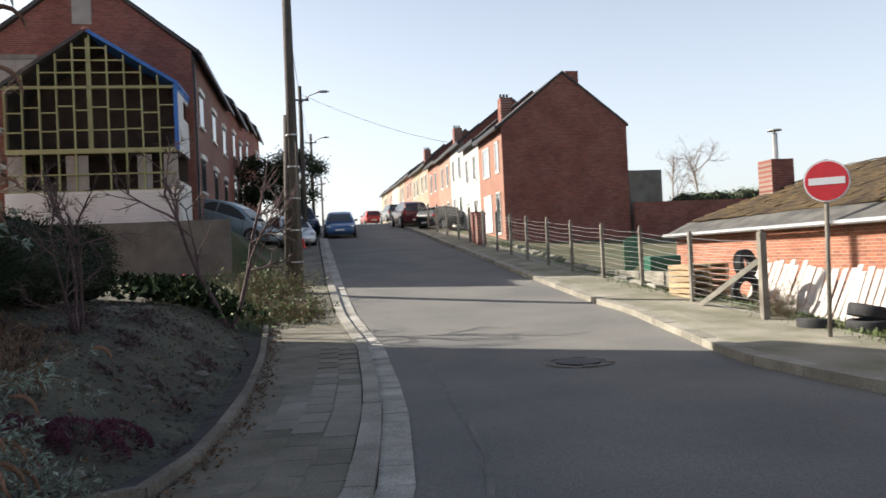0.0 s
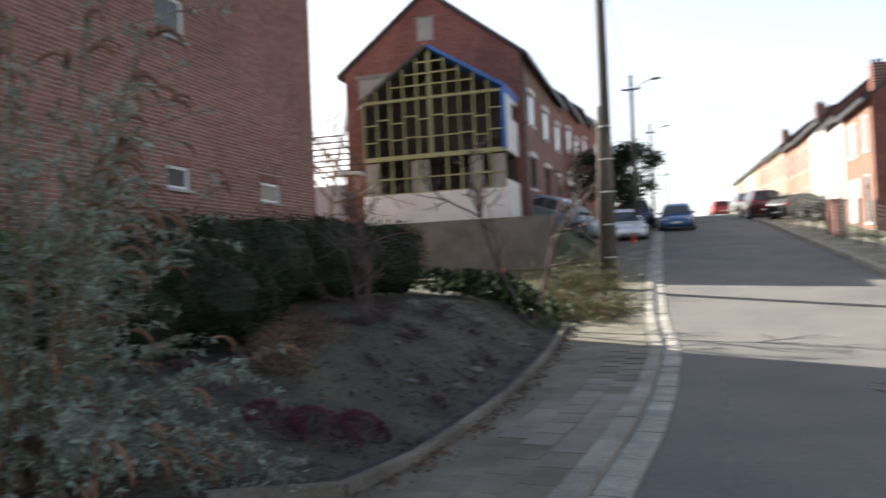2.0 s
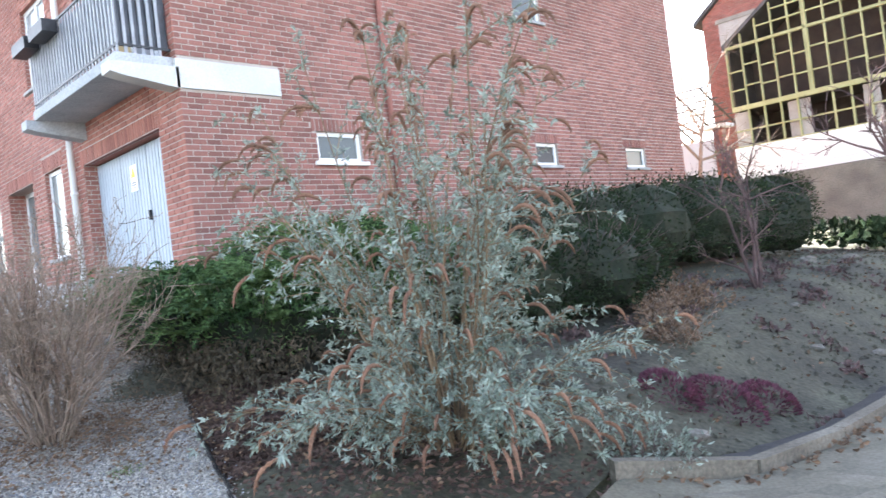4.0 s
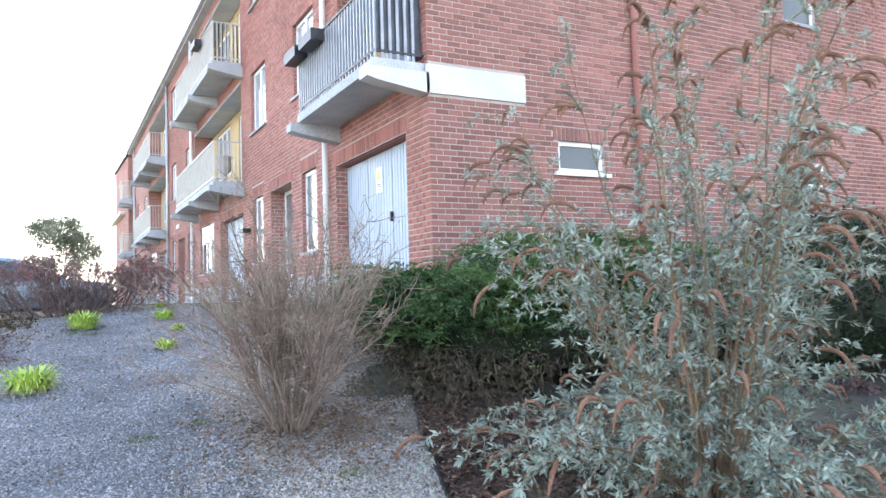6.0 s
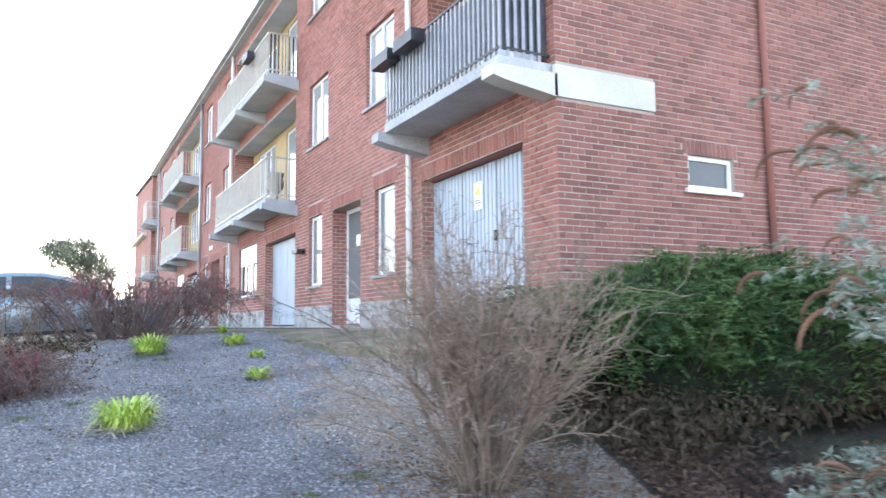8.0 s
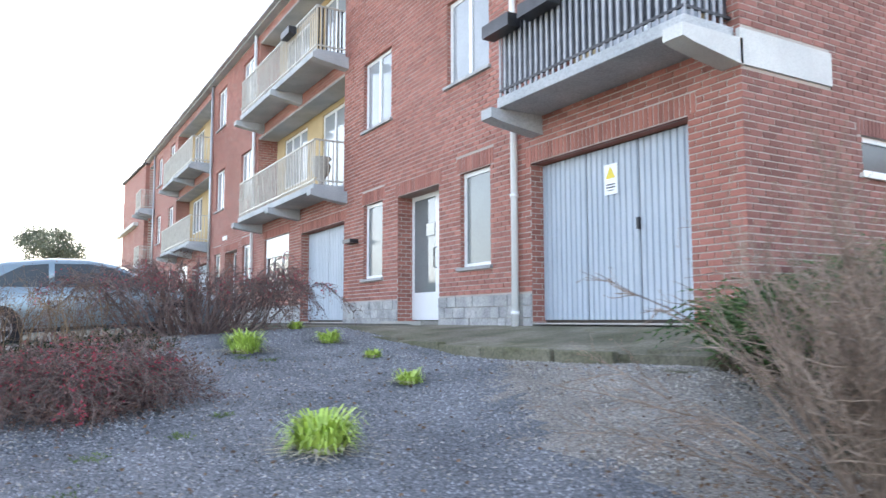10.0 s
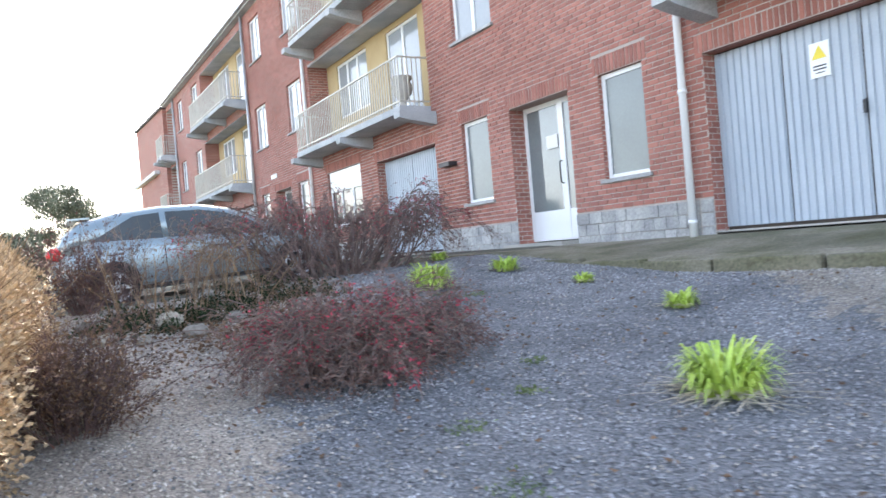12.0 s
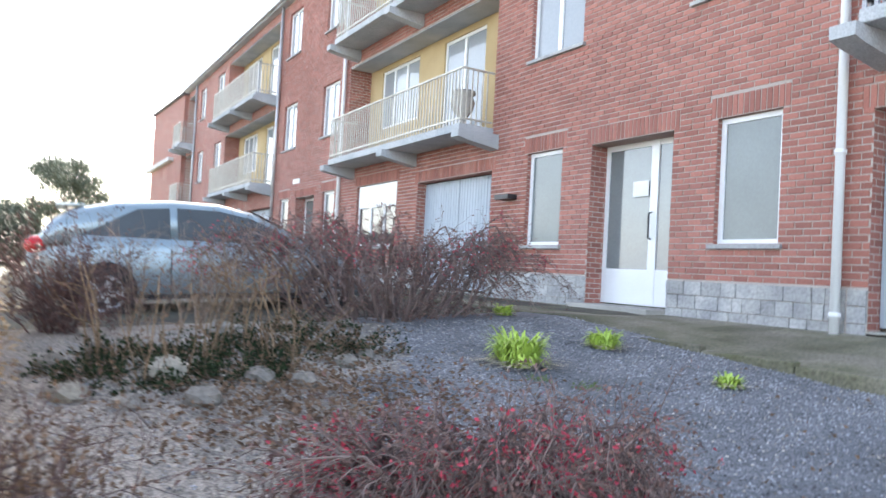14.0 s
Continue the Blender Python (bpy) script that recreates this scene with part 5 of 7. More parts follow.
def twig_shrub(name, label, x, y, stems, height, radius, thick, bark, leaves=None, count=0, size=(0.02, 0.01), droop=0.05, kids=3, level=2, ratio=0.5, squash=(1, 1), leaves2=None, count2=0):
    t = thing(name, label, "shrub")
    b = on_land(x, y, -0.03)
    wood, lv, lv2 = Mesh(), Mesh(), Mesh()
    tips_all = []
    for i in range(stems):
        a = rnd.uniform(0, 2 * math.pi)
        lean = radius / height * rnd.uniform(0.1, 1.25)
        base = b + Vector((math.cos(a) * squash[0], math.sin(a) * squash[1], 0)) * rnd.uniform(0, 0.16 + 0.2 * (max(squash) > 1))
        if max(squash) > 1 or radius > height:
            off = Vector((rnd.uniform(-1, 1) * squash[0], rnd.uniform(-1, 1) * squash[1], 0)) * radius * 0.5
            base = on_land(b.x + off.x, b.y + off.y, -0.03)
        grow(wood, tips_all, base, Vector((math.cos(a) * lean * squash[0], math.sin(a) * lean * squash[1], 1)), height * rnd.uniform(0.6, 1.0), thick * rnd.uniform(0.6, 1.1), level, 0.17, kids, 0.85, droop, ratio)
    part("stem", wood, bark, t)
    for mm, mat_, cnt in ((lv, leaves, count), (lv2, leaves2, count2)):
        if mat_:
            for _ in range(cnt):
                q, dd, lev = rnd.choice(tips_all)
                leaf(mm, q + rv(0.03), dd + rv(0.9), size[0] * rnd.uniform(0.6, 1.3), size[1] * rnd.uniform(0.7, 1.2))
            tagged(part("leaf", mm, mat_, t), kind="stuff")
    return t


bark_pale = material("pale_twig", (0.17, 0.125, 0.095), (0.31, 0.24, 0.19), 6, 0.9, 0, 0.3, 60, 0.35, 0.2)
bud_pale = material("dry_bud", (0.2, 0.13, 0.09), (0.3, 0.21, 0.15), 6, 0.9, 0, 0.2, 60, 0.4, 0.2)
bark_wine = material("cotoneaster_bark", (0.115, 0.08, 0.075), (0.2, 0.15, 0.135), 6, 0.9, 0, 0.3, 60, 0.35, 0.2)
leaf_rust = material("rust_leaf", (0.12, 0.065, 0.055), (0.2, 0.115, 0.095), 5, 0.7, 0, 0.1, 60, 0.4, 0.15)


def fan_shrub(name, label, x, y, stems, height, radius, bark, buds):
    """Many straight stems from a narrow stool, forking into an open fan of fine twigs."""
    t = thing(name, label, "shrub")
    b = on_land(x, y, -0.04)
    wood, stool, lv = Mesh(), Mesh(), Mesh()
    for i in range(stems):
        a = 2 * math.pi * i * 0.382 + rnd.uniform(-0.3, 0.3)
        out = Vector((math.cos(a), math.sin(a), 0))
        f = math.sqrt(rnd.random())
        h = height * rnd.uniform(0.7, 1.0) * (1 - 0.1 * f)
        stem = cane(b + out * f * 0.11, out * (f * radius / height * 1.25) + Vector((0, 0, 1)), h * 0.42, 0.17, 5)
        r = rnd.uniform(0.007, 0.013)
        stool.tube(stem, [r * (1 - 0.35 * k / 5) for k in range(6)], 5, False)
        for _ in range(3):
            k0 = rnd.randint(1, 3)
            tw = cane(stem[k0], (stem[k0] - stem[k0 - 1]).normalized() * 0.6 + rv(0.9), rnd.uniform(0.12, 0.4), 0.25, 5)
            stool.tube(tw, [0.0045, 0.004, 0.0034, 0.0028, 0.0022, 0.0016], 3, False)
        for fork in range(3):
            k0 = 5 - fork
            d0 = (stem[k0] - stem[k0 - 1]).normalized()
            pts = cane(stem[k0], d0 + rv(0.42) + out * 0.22 * f + Vector((0, 0, 0.1)), h * rnd.uniform(0.4, 0.6), 0.15, 6)
            wood.tube(pts, [r * 0.55 * (1 - 0.7 * k / 6) for k in range(7)], 4, False)
            for k in range(1, 7):
                d1 = (pts[k] - pts[k - 1]).normalized()
                for _ in range(2):
                    tw = cane(pts[k - 1].lerp(pts[k], rnd.random()), d1 + rv(0.8), rnd.uniform(0.1, 0.3), 0.22, 4)
                    wood.tube(tw, [0.003, 0.0026, 0.0022, 0.0018, 0.0013], 3, False)
                    for q in range(1, 5):
                        if rnd.random() < 0.5:
                            sub = cane(tw[q], (tw[q] - tw[q - 1]).normalized() + rv(0.9), rnd.uniform(0.04, 0.12), 0.15, 2)
                            wood.tube(sub, [0.002, 0.0016, 0.0012], 3, False)
                            leaf(lv, sub[-1], rv() + Vector((0, 0, 0.3)), rnd.uniform(0.01, 0.02), 0.009)
                        leaf(lv, tw[q], rv(), rnd.uniform(0.01, 0.018), 0.008)
    part("stem", stool, bark_grey, t, "dark brown stems from a narrow stool")
    part("twig", wood, bark, t)
    tagged(part("bud", lv, buds, t, "tiny dry buds and leaf scraps"), kind="stuff")


def weeping_shrub(name, label, x, y, stems, height, rx, ry, bark, dull, count, size, bright, patches, each, thick=0.009, spread_base=0.3):
    """Branches that rise from the middle, arch over and hang down to the ground in a mound."""
    t = thing(name, label, "shrub")
    b = on_land(x, y, -0.03)
    wood, lv, red = Mesh(), Mesh(), Mesh()
    tips = []
    for i in range(stems):
        a = 2 * math.pi * i * 0.382 + rnd.uniform(-0.4, 0.4)
        f = 0.25 + 0.8 * math.sqrt(rnd.random())
        out = Vector((math.cos(a) * rx, math.sin(a) * ry, 0))
        base = on_land(b.x + out.x * spread_base * rnd.random(), b.y + out.y * spread_base * rnd.random(), -0.03)
        h = height * rnd.uniform(0.75, 1.05) * (1.08 - 0.38 * f)
        pts, wob = [], Vector((0, 0, 0))
        for k in range(10):
            u = k / 9
            wob += rv(0.045)
            up = math.sin(math.pi / 2 * min(1, u / 0.62)) - 0.55 * max(0, (u - 0.62) / 0.38) ** 1.5 * f
            q = base + out * f * (1 - spread_base * 0.5) * u ** 0.85 + wob
            q.z = max(land(q.x, q.y) + 0.02, base.z + h * up + wob.z)
            pts.append(q)
        r = thick * rnd.uniform(0.6, 1.15)
        wood.tube(pts, [r * (1 - 0.75 * k / 9) for k in range(10)], 5, False)
        for k in range(1, 10):
            d0 = (pts[k] - pts[k - 1]).normalized()
            for _ in range(3):
                tw = cane(pts[k - 1].lerp(pts[k], rnd.random()), d0 * 0.45 + rv(0.9) + out * 0.25, rnd.uniform(0.1, 0.32), 0.2, 4, 0.55)
                wood.tube(tw, [0.0036, 0.003, 0.0025, 0.002, 0.0014], 3, False)
                for p, q in zip(tw, tw[1:]):
                    tips.append((q, (q - p).normalized()))
                    if rnd.random() < 0.5:
                        sub = cane(q, (q - p).normalized() + rv(0.9), rnd.uniform(0.04, 0.12), 0.2, 2, 0.4)
                        wood.tube(sub, [0.002, 0.0017, 0.0012], 3, False)
                        tips.append((sub[-1], (sub[-1] - sub[0]).normalized()))
    part("stem", wood, bark, t)
    for _ in range(count):
        q, d = rnd.choice(tips)
        leaf(lv, q + rv(0.02), d + rv(0.9), size[0] * rnd.uniform(0.6, 1.3), size[1] * rnd.uniform(0.7, 1.2))
    tagged(part("leaf", lv, dull, t), kind="stuff")
    top = sorted(tips, key=lambda e: -(e[0].z - land(e[0].x, e[0].y)))[:max(40, len(tips) // 2)]
    for _ in range(patches):
        c = rnd.choice(top)[0]
        near = [e for e in tips if (e[0] - c).length < 0.17]
        for _ in range(rnd.randint(each // 3, each)):
            q, d = rnd.choice(near)
            leaf(red, q + rv(0.015), d + rv(0.8), size[0] * rnd.uniform(0.6, 1.1), size[1] * rnd.uniform(0.7, 1.1))
    tagged(part("red_leaf", red, bright, t, "crimson leaves in clusters"), kind="stuff")


fan_shrub("bare_shrub", "leafless brown twiggy shrub on the gravel", -5.0, 2.3, 50, 2.15, 0.95, bark_pale, bud_pale)
weeping_shrub("cotoneaster", "low weeping cotoneaster mound with crimson leaves", -9.3, -0.7, 74, 0.58, 0.5, 0.78, bark_wine, leaf_rust, 10000, (0.026, 0.015), leaf_red, 70, 60, 0.008, 0.4)
weeping_shrub("cotoneaster", "wide dark arching cotoneaster with few red leaves", -14.0, 1.15, 84, 1.18, 0.95, 2.1, bark_wine, leaf_rust, 11000, (0.03, 0.018), leaf_red, 60, 46, 0.015, 0.5)
twig_shrub("bare_shrub", "dry brown shrub beside the golden hedge", -9.4, -2.35, 75, 0.56, 0.38, 0.006, bark_dark, leaf_dead, 4500, (0.026, 0.014), 0.08, 4, 2, 0.55)
twig_shrub("bare_shrub", "dark red low shrub near the parked car", -13.9, -2.0, 50, 0.8, 0.7, 0.008, bark_dark, leaf_wine, 3500, (0.03, 0.018), 0.1, 4, 2, 0.55)
for px, py, h in ((-12.3, -1.1, 1.0), (-12.9, -0.7, 0.9), (-11.9, -1.45, 0.75), (-13.4, -0.2, 0.9), (-12.6, -1.7, 0.85), (-12.0, -0.65, 0.8)):
    twig_shrub("rose_bush", "thin upright pruned rose canes in the stone bed", px, py, 6, h, 0.3, 0.009, bark_tan, leaf_dead, 90, (0.03, 0.018), 0.0, 2, 1, 0.5)
for px, py, h in ((-14.3, -1.3, 0.9), (-14.6, -0.4, 0.8), (-13.7, -0.9, 0.7)):
    twig_shrub("bare_shrub", "leafless brown twigs beside the parked car", px, py, 13, h, 0.4, 0.007, bark_grey, leaf_dead, 120, (0.025, 0.014), 0.05, 4, 2, 0.5)
twig_shrub("ground_cover", "low green ground cover among the stones", -12.35, -1.3, 240, 0.24, 1.4, 0.004, bark_grey, leaf_dark, 9000, (0.038, 0.022), 0.1, 3, 1, 0.6, (0.8, 1.0), leaf_dead, 2500)
twig_shrub("ground_cover", "low green ground cover among the stones", -12.8, -0.25, 200, 0.22, 1.4, 0.004, bark_grey, leaf_dark, 6000, (0.035, 0.02), 0.1, 3, 1, 0.6, (0.9, 0.9), leaf_dead, 5000)

# golden hedge
def hedge(name, label, line, width, height, core, leaves, count, size, up=0.3, twigs=None, wild=0.1, under=None):
    """A hedge along a line of points: a rough core and leaves all over it."""
    t = thing(name, label, "hedge")
    pts = [Vector((x, y, 0)) for x, y in line]
    m, lv, low = Mesh(), Mesh(), Mesh()
    n = len(pts)
    seg = []
    for a, b in zip(pts, pts[1:]):
        k = max(1, int((b - a).length / 0.35))
        seg += [a.lerp(b, i / k) for i in range(k)]
    seg.append(pts[-1])
    balls = []
    for i, p in enumerate(seg):
        s = i / max(1, len(seg) - 1)
        end = 0.75 + 0.25 * math.sin(math.pi * min(1, max(0, s))) ** 0.5
        w = width / 2 * end * rnd.uniform(0.85, 1.1)
        h = height(s) * rnd.uniform(0.93, 1.06)
        z = land(p.x, p.y)
        balls.append((p + Vector((rnd.uniform(-wild, wild), rnd.uniform(-wild, wild), z + h * 0.5)), w, h * 0.5))
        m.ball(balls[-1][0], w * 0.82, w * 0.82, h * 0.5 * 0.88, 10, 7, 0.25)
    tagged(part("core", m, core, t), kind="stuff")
    for _ in range(count):
        c, w, h = rnd.choice(balls)
        v = rv()
        if v.length < 0.05:
            continue
        v.normalize()
        if v.z < -0.75:
            continue
        q = c + Vector((v.x * w, v.y * w, v.z * h)) * (rnd.uniform(0.82, 1.06) if rnd.random() < 0.85 else rnd.uniform(1.0, 1.2))
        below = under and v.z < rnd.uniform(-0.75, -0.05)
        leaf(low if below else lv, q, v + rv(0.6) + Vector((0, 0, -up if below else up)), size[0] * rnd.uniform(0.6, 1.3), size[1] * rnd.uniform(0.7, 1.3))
    tagged(part("leaf", lv, leaves, t), kind="stuff")
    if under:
        tagged(part("dead_leaf", low, under, t, "dead brown sprays under the green, colour darkened for shade"), kind="stuff")
    if twigs:
        tw = Mesh()
        for _ in range(twigs[1]):
            c, w, h = rnd.choice(balls)
            v = rv().normalized()
            v.z = abs(v.z)
            q = c + Vector((v.x * w, v.y * w, v.z * h)) * 0.8
            tw.tube(cane(q, v + Vector((0, 0, up)), rnd.uniform(0.2, 0.45), 0.2, 4), [0.006, 0.005, 0.004, 0.003, 0.002], 3, False)
        tagged(part("twig", tw, twigs[0], t), kind="stuff")
    return t


# stretch east of x -8.6 is out of view, added to shade the gravel
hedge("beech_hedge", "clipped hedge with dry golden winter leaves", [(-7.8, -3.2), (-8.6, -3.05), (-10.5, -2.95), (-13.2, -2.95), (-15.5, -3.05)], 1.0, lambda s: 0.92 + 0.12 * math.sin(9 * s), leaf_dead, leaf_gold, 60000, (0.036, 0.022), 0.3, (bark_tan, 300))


# juniper: soft sprays on a core coloured nearly black as inner shade
# brown of dead sprays, with the shade below the juniper mixed into it
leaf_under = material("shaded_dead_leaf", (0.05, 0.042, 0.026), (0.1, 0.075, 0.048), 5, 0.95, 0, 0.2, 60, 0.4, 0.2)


def juniper(name, label, line, width, height, count):
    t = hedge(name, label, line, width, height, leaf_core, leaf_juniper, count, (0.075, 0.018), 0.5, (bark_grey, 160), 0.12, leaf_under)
    lv = Mesh()
    pts = [Vector((x, y, 0)) for x, y in line]
    for _ in range(count // 13):
        k = rnd.randint(0, len(pts) - 2)
        s = rnd.random()
        p = pts[k].lerp(pts[k + 1], s)
        h = height((k + s) / (len(pts) - 1))
        a = rnd.uniform(0, 2 * math.pi)
        e = rnd.choice((rnd.uniform(0.0, 0.6), rnd.uniform(0.5, 1.5), rnd.uniform(0.7, 1.5)))
        w = width / 2
        q = Vector((p.x + math.cos(a) * math.cos(e) * w * 0.9, p.y + math.sin(a) * math.cos(e) * w * 0.9, land(p.x, p.y) + h * (0.5 + 0.5 * math.sin(e)) * 0.92))
        d = Vector((math.cos(a), math.sin(a), 0.45)).normalized()
        flat = Vector((-math.sin(a), math.cos(a), rnd.uniform(-0.3, 0.3)))
        c = cane(q, d, rnd.choice((0.24, 0.32, 0.42, 0.55)) * rnd.uniform(0.8, 1.2), 0.13, 8, 0.25)
        for i in range(1, len(c)):
            d0 = (c[i] - c[i - 1]).normalized()
            reach = 0.11 * (1.15 - i / len(c))
            for sgn in (-1, 1):
                r = d0 * 0.8 + flat * sgn * 0.75 + rv(0.2)
                leaf(lv, c[i], r, reach * rnd.uniform(0.7, 1.2), 0.016)
                leaf(lv, c[i] + r.normalized() * reach * 0.4, d0 + flat * sgn * 0.3 + rv(0.2), reach * 0.7, 0.013)
            leaf(lv, c[i], d0 + rv(0.2), 0.07, 0.014)
    tagged(part("spray", lv, leaf_juniper, t), kind="stuff")
    return t


juniper("juniper", "spreading green juniper with drooping brown underside", [(-6.55, 4.0), (-6.0, 3.95), (-5.5, 4.4), (-5.1, 5.4), (-4.9, 6.6)], 1.5, lambda s: 0.66 + 0.5 * min(1, s * 1.3) + 0.07 * math.sin(11 * s), 22000)
juniper("juniper", "spreading green juniper along the brick end wall", [(-6.6, 5.2), (-6.3, 7.0), (-5.9, 8.6)], 1.7, lambda s: 1.02 + 0.15 * math.sin(5 * s), 17000)
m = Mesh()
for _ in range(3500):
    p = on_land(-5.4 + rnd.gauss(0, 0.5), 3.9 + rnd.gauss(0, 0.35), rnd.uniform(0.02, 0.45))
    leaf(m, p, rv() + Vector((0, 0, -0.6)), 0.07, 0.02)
tagged(part("dry_juniper_leaves", m, leaf_under), "dead brown juniper sprays hanging near the ground, colour darkened for shade", "dead leaves", kind="stuff")
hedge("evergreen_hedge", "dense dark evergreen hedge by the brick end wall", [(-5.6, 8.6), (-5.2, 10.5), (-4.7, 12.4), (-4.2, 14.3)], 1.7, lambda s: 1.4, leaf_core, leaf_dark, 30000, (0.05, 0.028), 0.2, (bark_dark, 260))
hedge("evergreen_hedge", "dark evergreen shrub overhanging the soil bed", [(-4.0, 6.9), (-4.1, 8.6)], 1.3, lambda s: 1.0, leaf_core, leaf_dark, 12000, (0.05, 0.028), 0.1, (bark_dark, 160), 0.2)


# small bare trees in the bed
def bare_tree(x, y, h, r, label, stems=3):
    t = thing("tree", label, "tree")
    wood, tips = Mesh(), []
    b = on_land(x, y, -0.05)
    for i in range(stems):
        a = 2 * math.pi * i / stems + rnd.uniform(-0.4, 0.4)
        grow(wood, tips, b + Vector((math.cos(a), math.sin(a), 0)) * r * 0.8, Vector((math.cos(a) * 0.28, math.sin(a) * 0.28, 1)), h * rnd.uniform(0.75, 1), r, 3, 0.15, 6, 0.85, 0.0, 0.44)
    part("trunk", wood, bark_dark, t)
    lv = Mesh()
    for _ in range(160):
        q, dd, lev = rnd.choice(tips)
        leaf(lv, q, rv(), 0.035, 0.02)
    tagged(part("leaf", lv, leaf_green, t), kind="stuff")


bare_tree(-3.0, 10.0, 1.7, 0.028, "small bare multi-stem tree in the soil bed")
bare_tree(-1.75, 15.4, 3.1, 0.055, "bare young tree with mossy trunk in the bed", 2)
# far trees
leaf_pine = material("far_pine", (0.07, 0.085, 0.06), (0.12, 0.135, 0.1), 2, 0.8, 0, 0.1, 30, 0.3, 0.2)


def far_tree(x, y, h, w, label, leaves, count, bark=bark_grey, size=0.3):
    t = thing("tree", label, "tree")
    wood, tips, lv = Mesh(), [], Mesh()
    z = land(x, y)
    grow(wood, tips, Vector((x, y, z - 0.2)), Vector((0, 0, 1)), h * (0.45 if count else 0.6), h * (0.03 if count else 0.014), 3 if count else 4, 0.1, 5, 0.8, 0.0, 0.42 if count else 0.62)
    part("trunk", wood, bark, t)
    if count:
        clumps = [Vector((x + rnd.gauss(0, w * 0.35), y + rnd.gauss(0, w * 0.35), z + h * rnd.uniform(0.35 if h < 9 else 0.42, 0.97))) for _ in range(46)]
        for _ in range(count):
            c = rnd.choice(clumps)
            leaf(lv, c + Vector((rnd.gauss(0, 0.12), rnd.gauss(0, 0.12), rnd.gauss(0, 0.1))) * w, rv(), size * rnd.uniform(0.6, 1.3), size * 0.55)
        tagged(part("crown", lv, leaves, t), kind="stuff")


far_tree(-1.9, 47, 5.0, 2.8, "dense dark evergreen tree beside the street", leaf_dark, 16000, bark_dark, 0.17)
far_tree(-90, 2.0, 9.6, 4.3, "far grey-green pine behind the hedge", leaf_pine, 16000, bark_dark, 0.24)
far_tree(32, 62, 6, 5, "bare pale tree behind the shed", None, 0)
far_tree(36, 64, 7, 5, "bare pale tree behind the shed", None, 0)
far_tree(-9.6, 22.5, 7, 4, "bare tree between the houses", None, 0)
hedge("evergreen_hedge", "far green hedge along the side street", [(-28, -5.2), (-36, -3.6), (-46, -2.4), (-58, -1.6)], 1.6, lambda s: 2.2 + 0.6 * s, leaf_core, leaf_pine, 30000, (0.12, 0.07))
hedge("evergreen_hedge", "green hedge behind the fence gardens", [(22, 42), (27, 43), (34, 43)], 1.8, lambda s: 2.2, leaf_core, leaf_green, 8000, (0.12, 0.08))

# bergenia patch, brush by the pole
m = Mesh()
pt = thing("bergenia", "broad dark evergreen leaves in a patch", "plant")
for _ in range(900):
    x, y = -2.9 + rnd.gauss(0, 0.62), 16.3 + rnd.gauss(0, 0.6)
    leaf(m, on_land(x, y, rnd.uniform(0.05, 0.45)), rv(0.7) + Vector((0, 0, 0.5)), rnd.uniform(0.14, 0.26), rnd.uniform(0.09, 0.15))
tagged(part("leaf", m, leaf_dark, pt), kind="stuff")
m = Mesh()
for _ in range(330):
    x, y = -2.6 + rnd.gauss(0, 0.75), 16.2 + rnd.gauss(0, 0.6)
    leaf(m, on_land(x, y, rnd.uniform(0.1, 0.45)), rv(0.8) + Vector((0, 0, 0.4)), rnd.uniform(0.12, 0.22), rnd.uniform(0.07, 0.13))
tagged(part("leaf", m, leaf_green, pt, "lighter green leaves"), kind="stuff")
twig_shrub("brush", "tangled dry brush with green shoots round the pole", -0.75, 17.6, 230, 0.55, 1.3, 0.008, bark_tan, leaf_green, 2200, (0.08, 0.045), 0.12, 3, 2, 0.5, (1.0, 1.6), leaf_dead, 1500)
twig_shrub("brush", "tangled dry brush with green shoots round the pole", -1.3, 20.2, 120, 0.95, 1.2, 0.008, bark_tan, leaf_green, 2200, (0.08, 0.045), 0.1, 3, 2, 0.5, (1.0, 1.3), leaf_dead, 800)
for px, py, r in ((-1.85, 6.3, 0.28), (-2.15, 6.0, 0.22), (-1.7, 6.8, 0.2)):
    t = thing("heather", "purple heather cushion in the soil bed", "plant")
    m = Mesh()
    for _ in range(700):
        v = rv().normalized()
        v.z = abs(v.z)
        leaf(m, on_land(px + v.x * r, py + v.y * r, v.z * r * 0.6), v + rv(0.5), 0.05, 0.014)
    tagged(part("shoot", m, heather, t), kind="stuff")
twig_shrub("lavender", "grey silvery low shrub at the bed corner", -1.75, 5.0, 46, 0.28, 0.42, 0.004, bark_dark, leaf_grey, 700, (0.05, 0.02), 0.1, 3, 1, 0.6)
twig_shrub("dry_perennial", "dead brown perennial stems in the bed", -2.7, 7.1, 60, 0.4, 0.5, 0.004, bark_grey, leaf_dead, 900, (0.05, 0.025), 0.2, 3, 1, 0.6)
twig_shrub("dry_perennial", "dead brown perennial stems in the bed", -3.3, 8.4, 60, 0.4, 0.6, 0.004, bark_grey, leaf_dead, 1200, (0.06, 0.03), 0.2, 3, 1, 0.6)

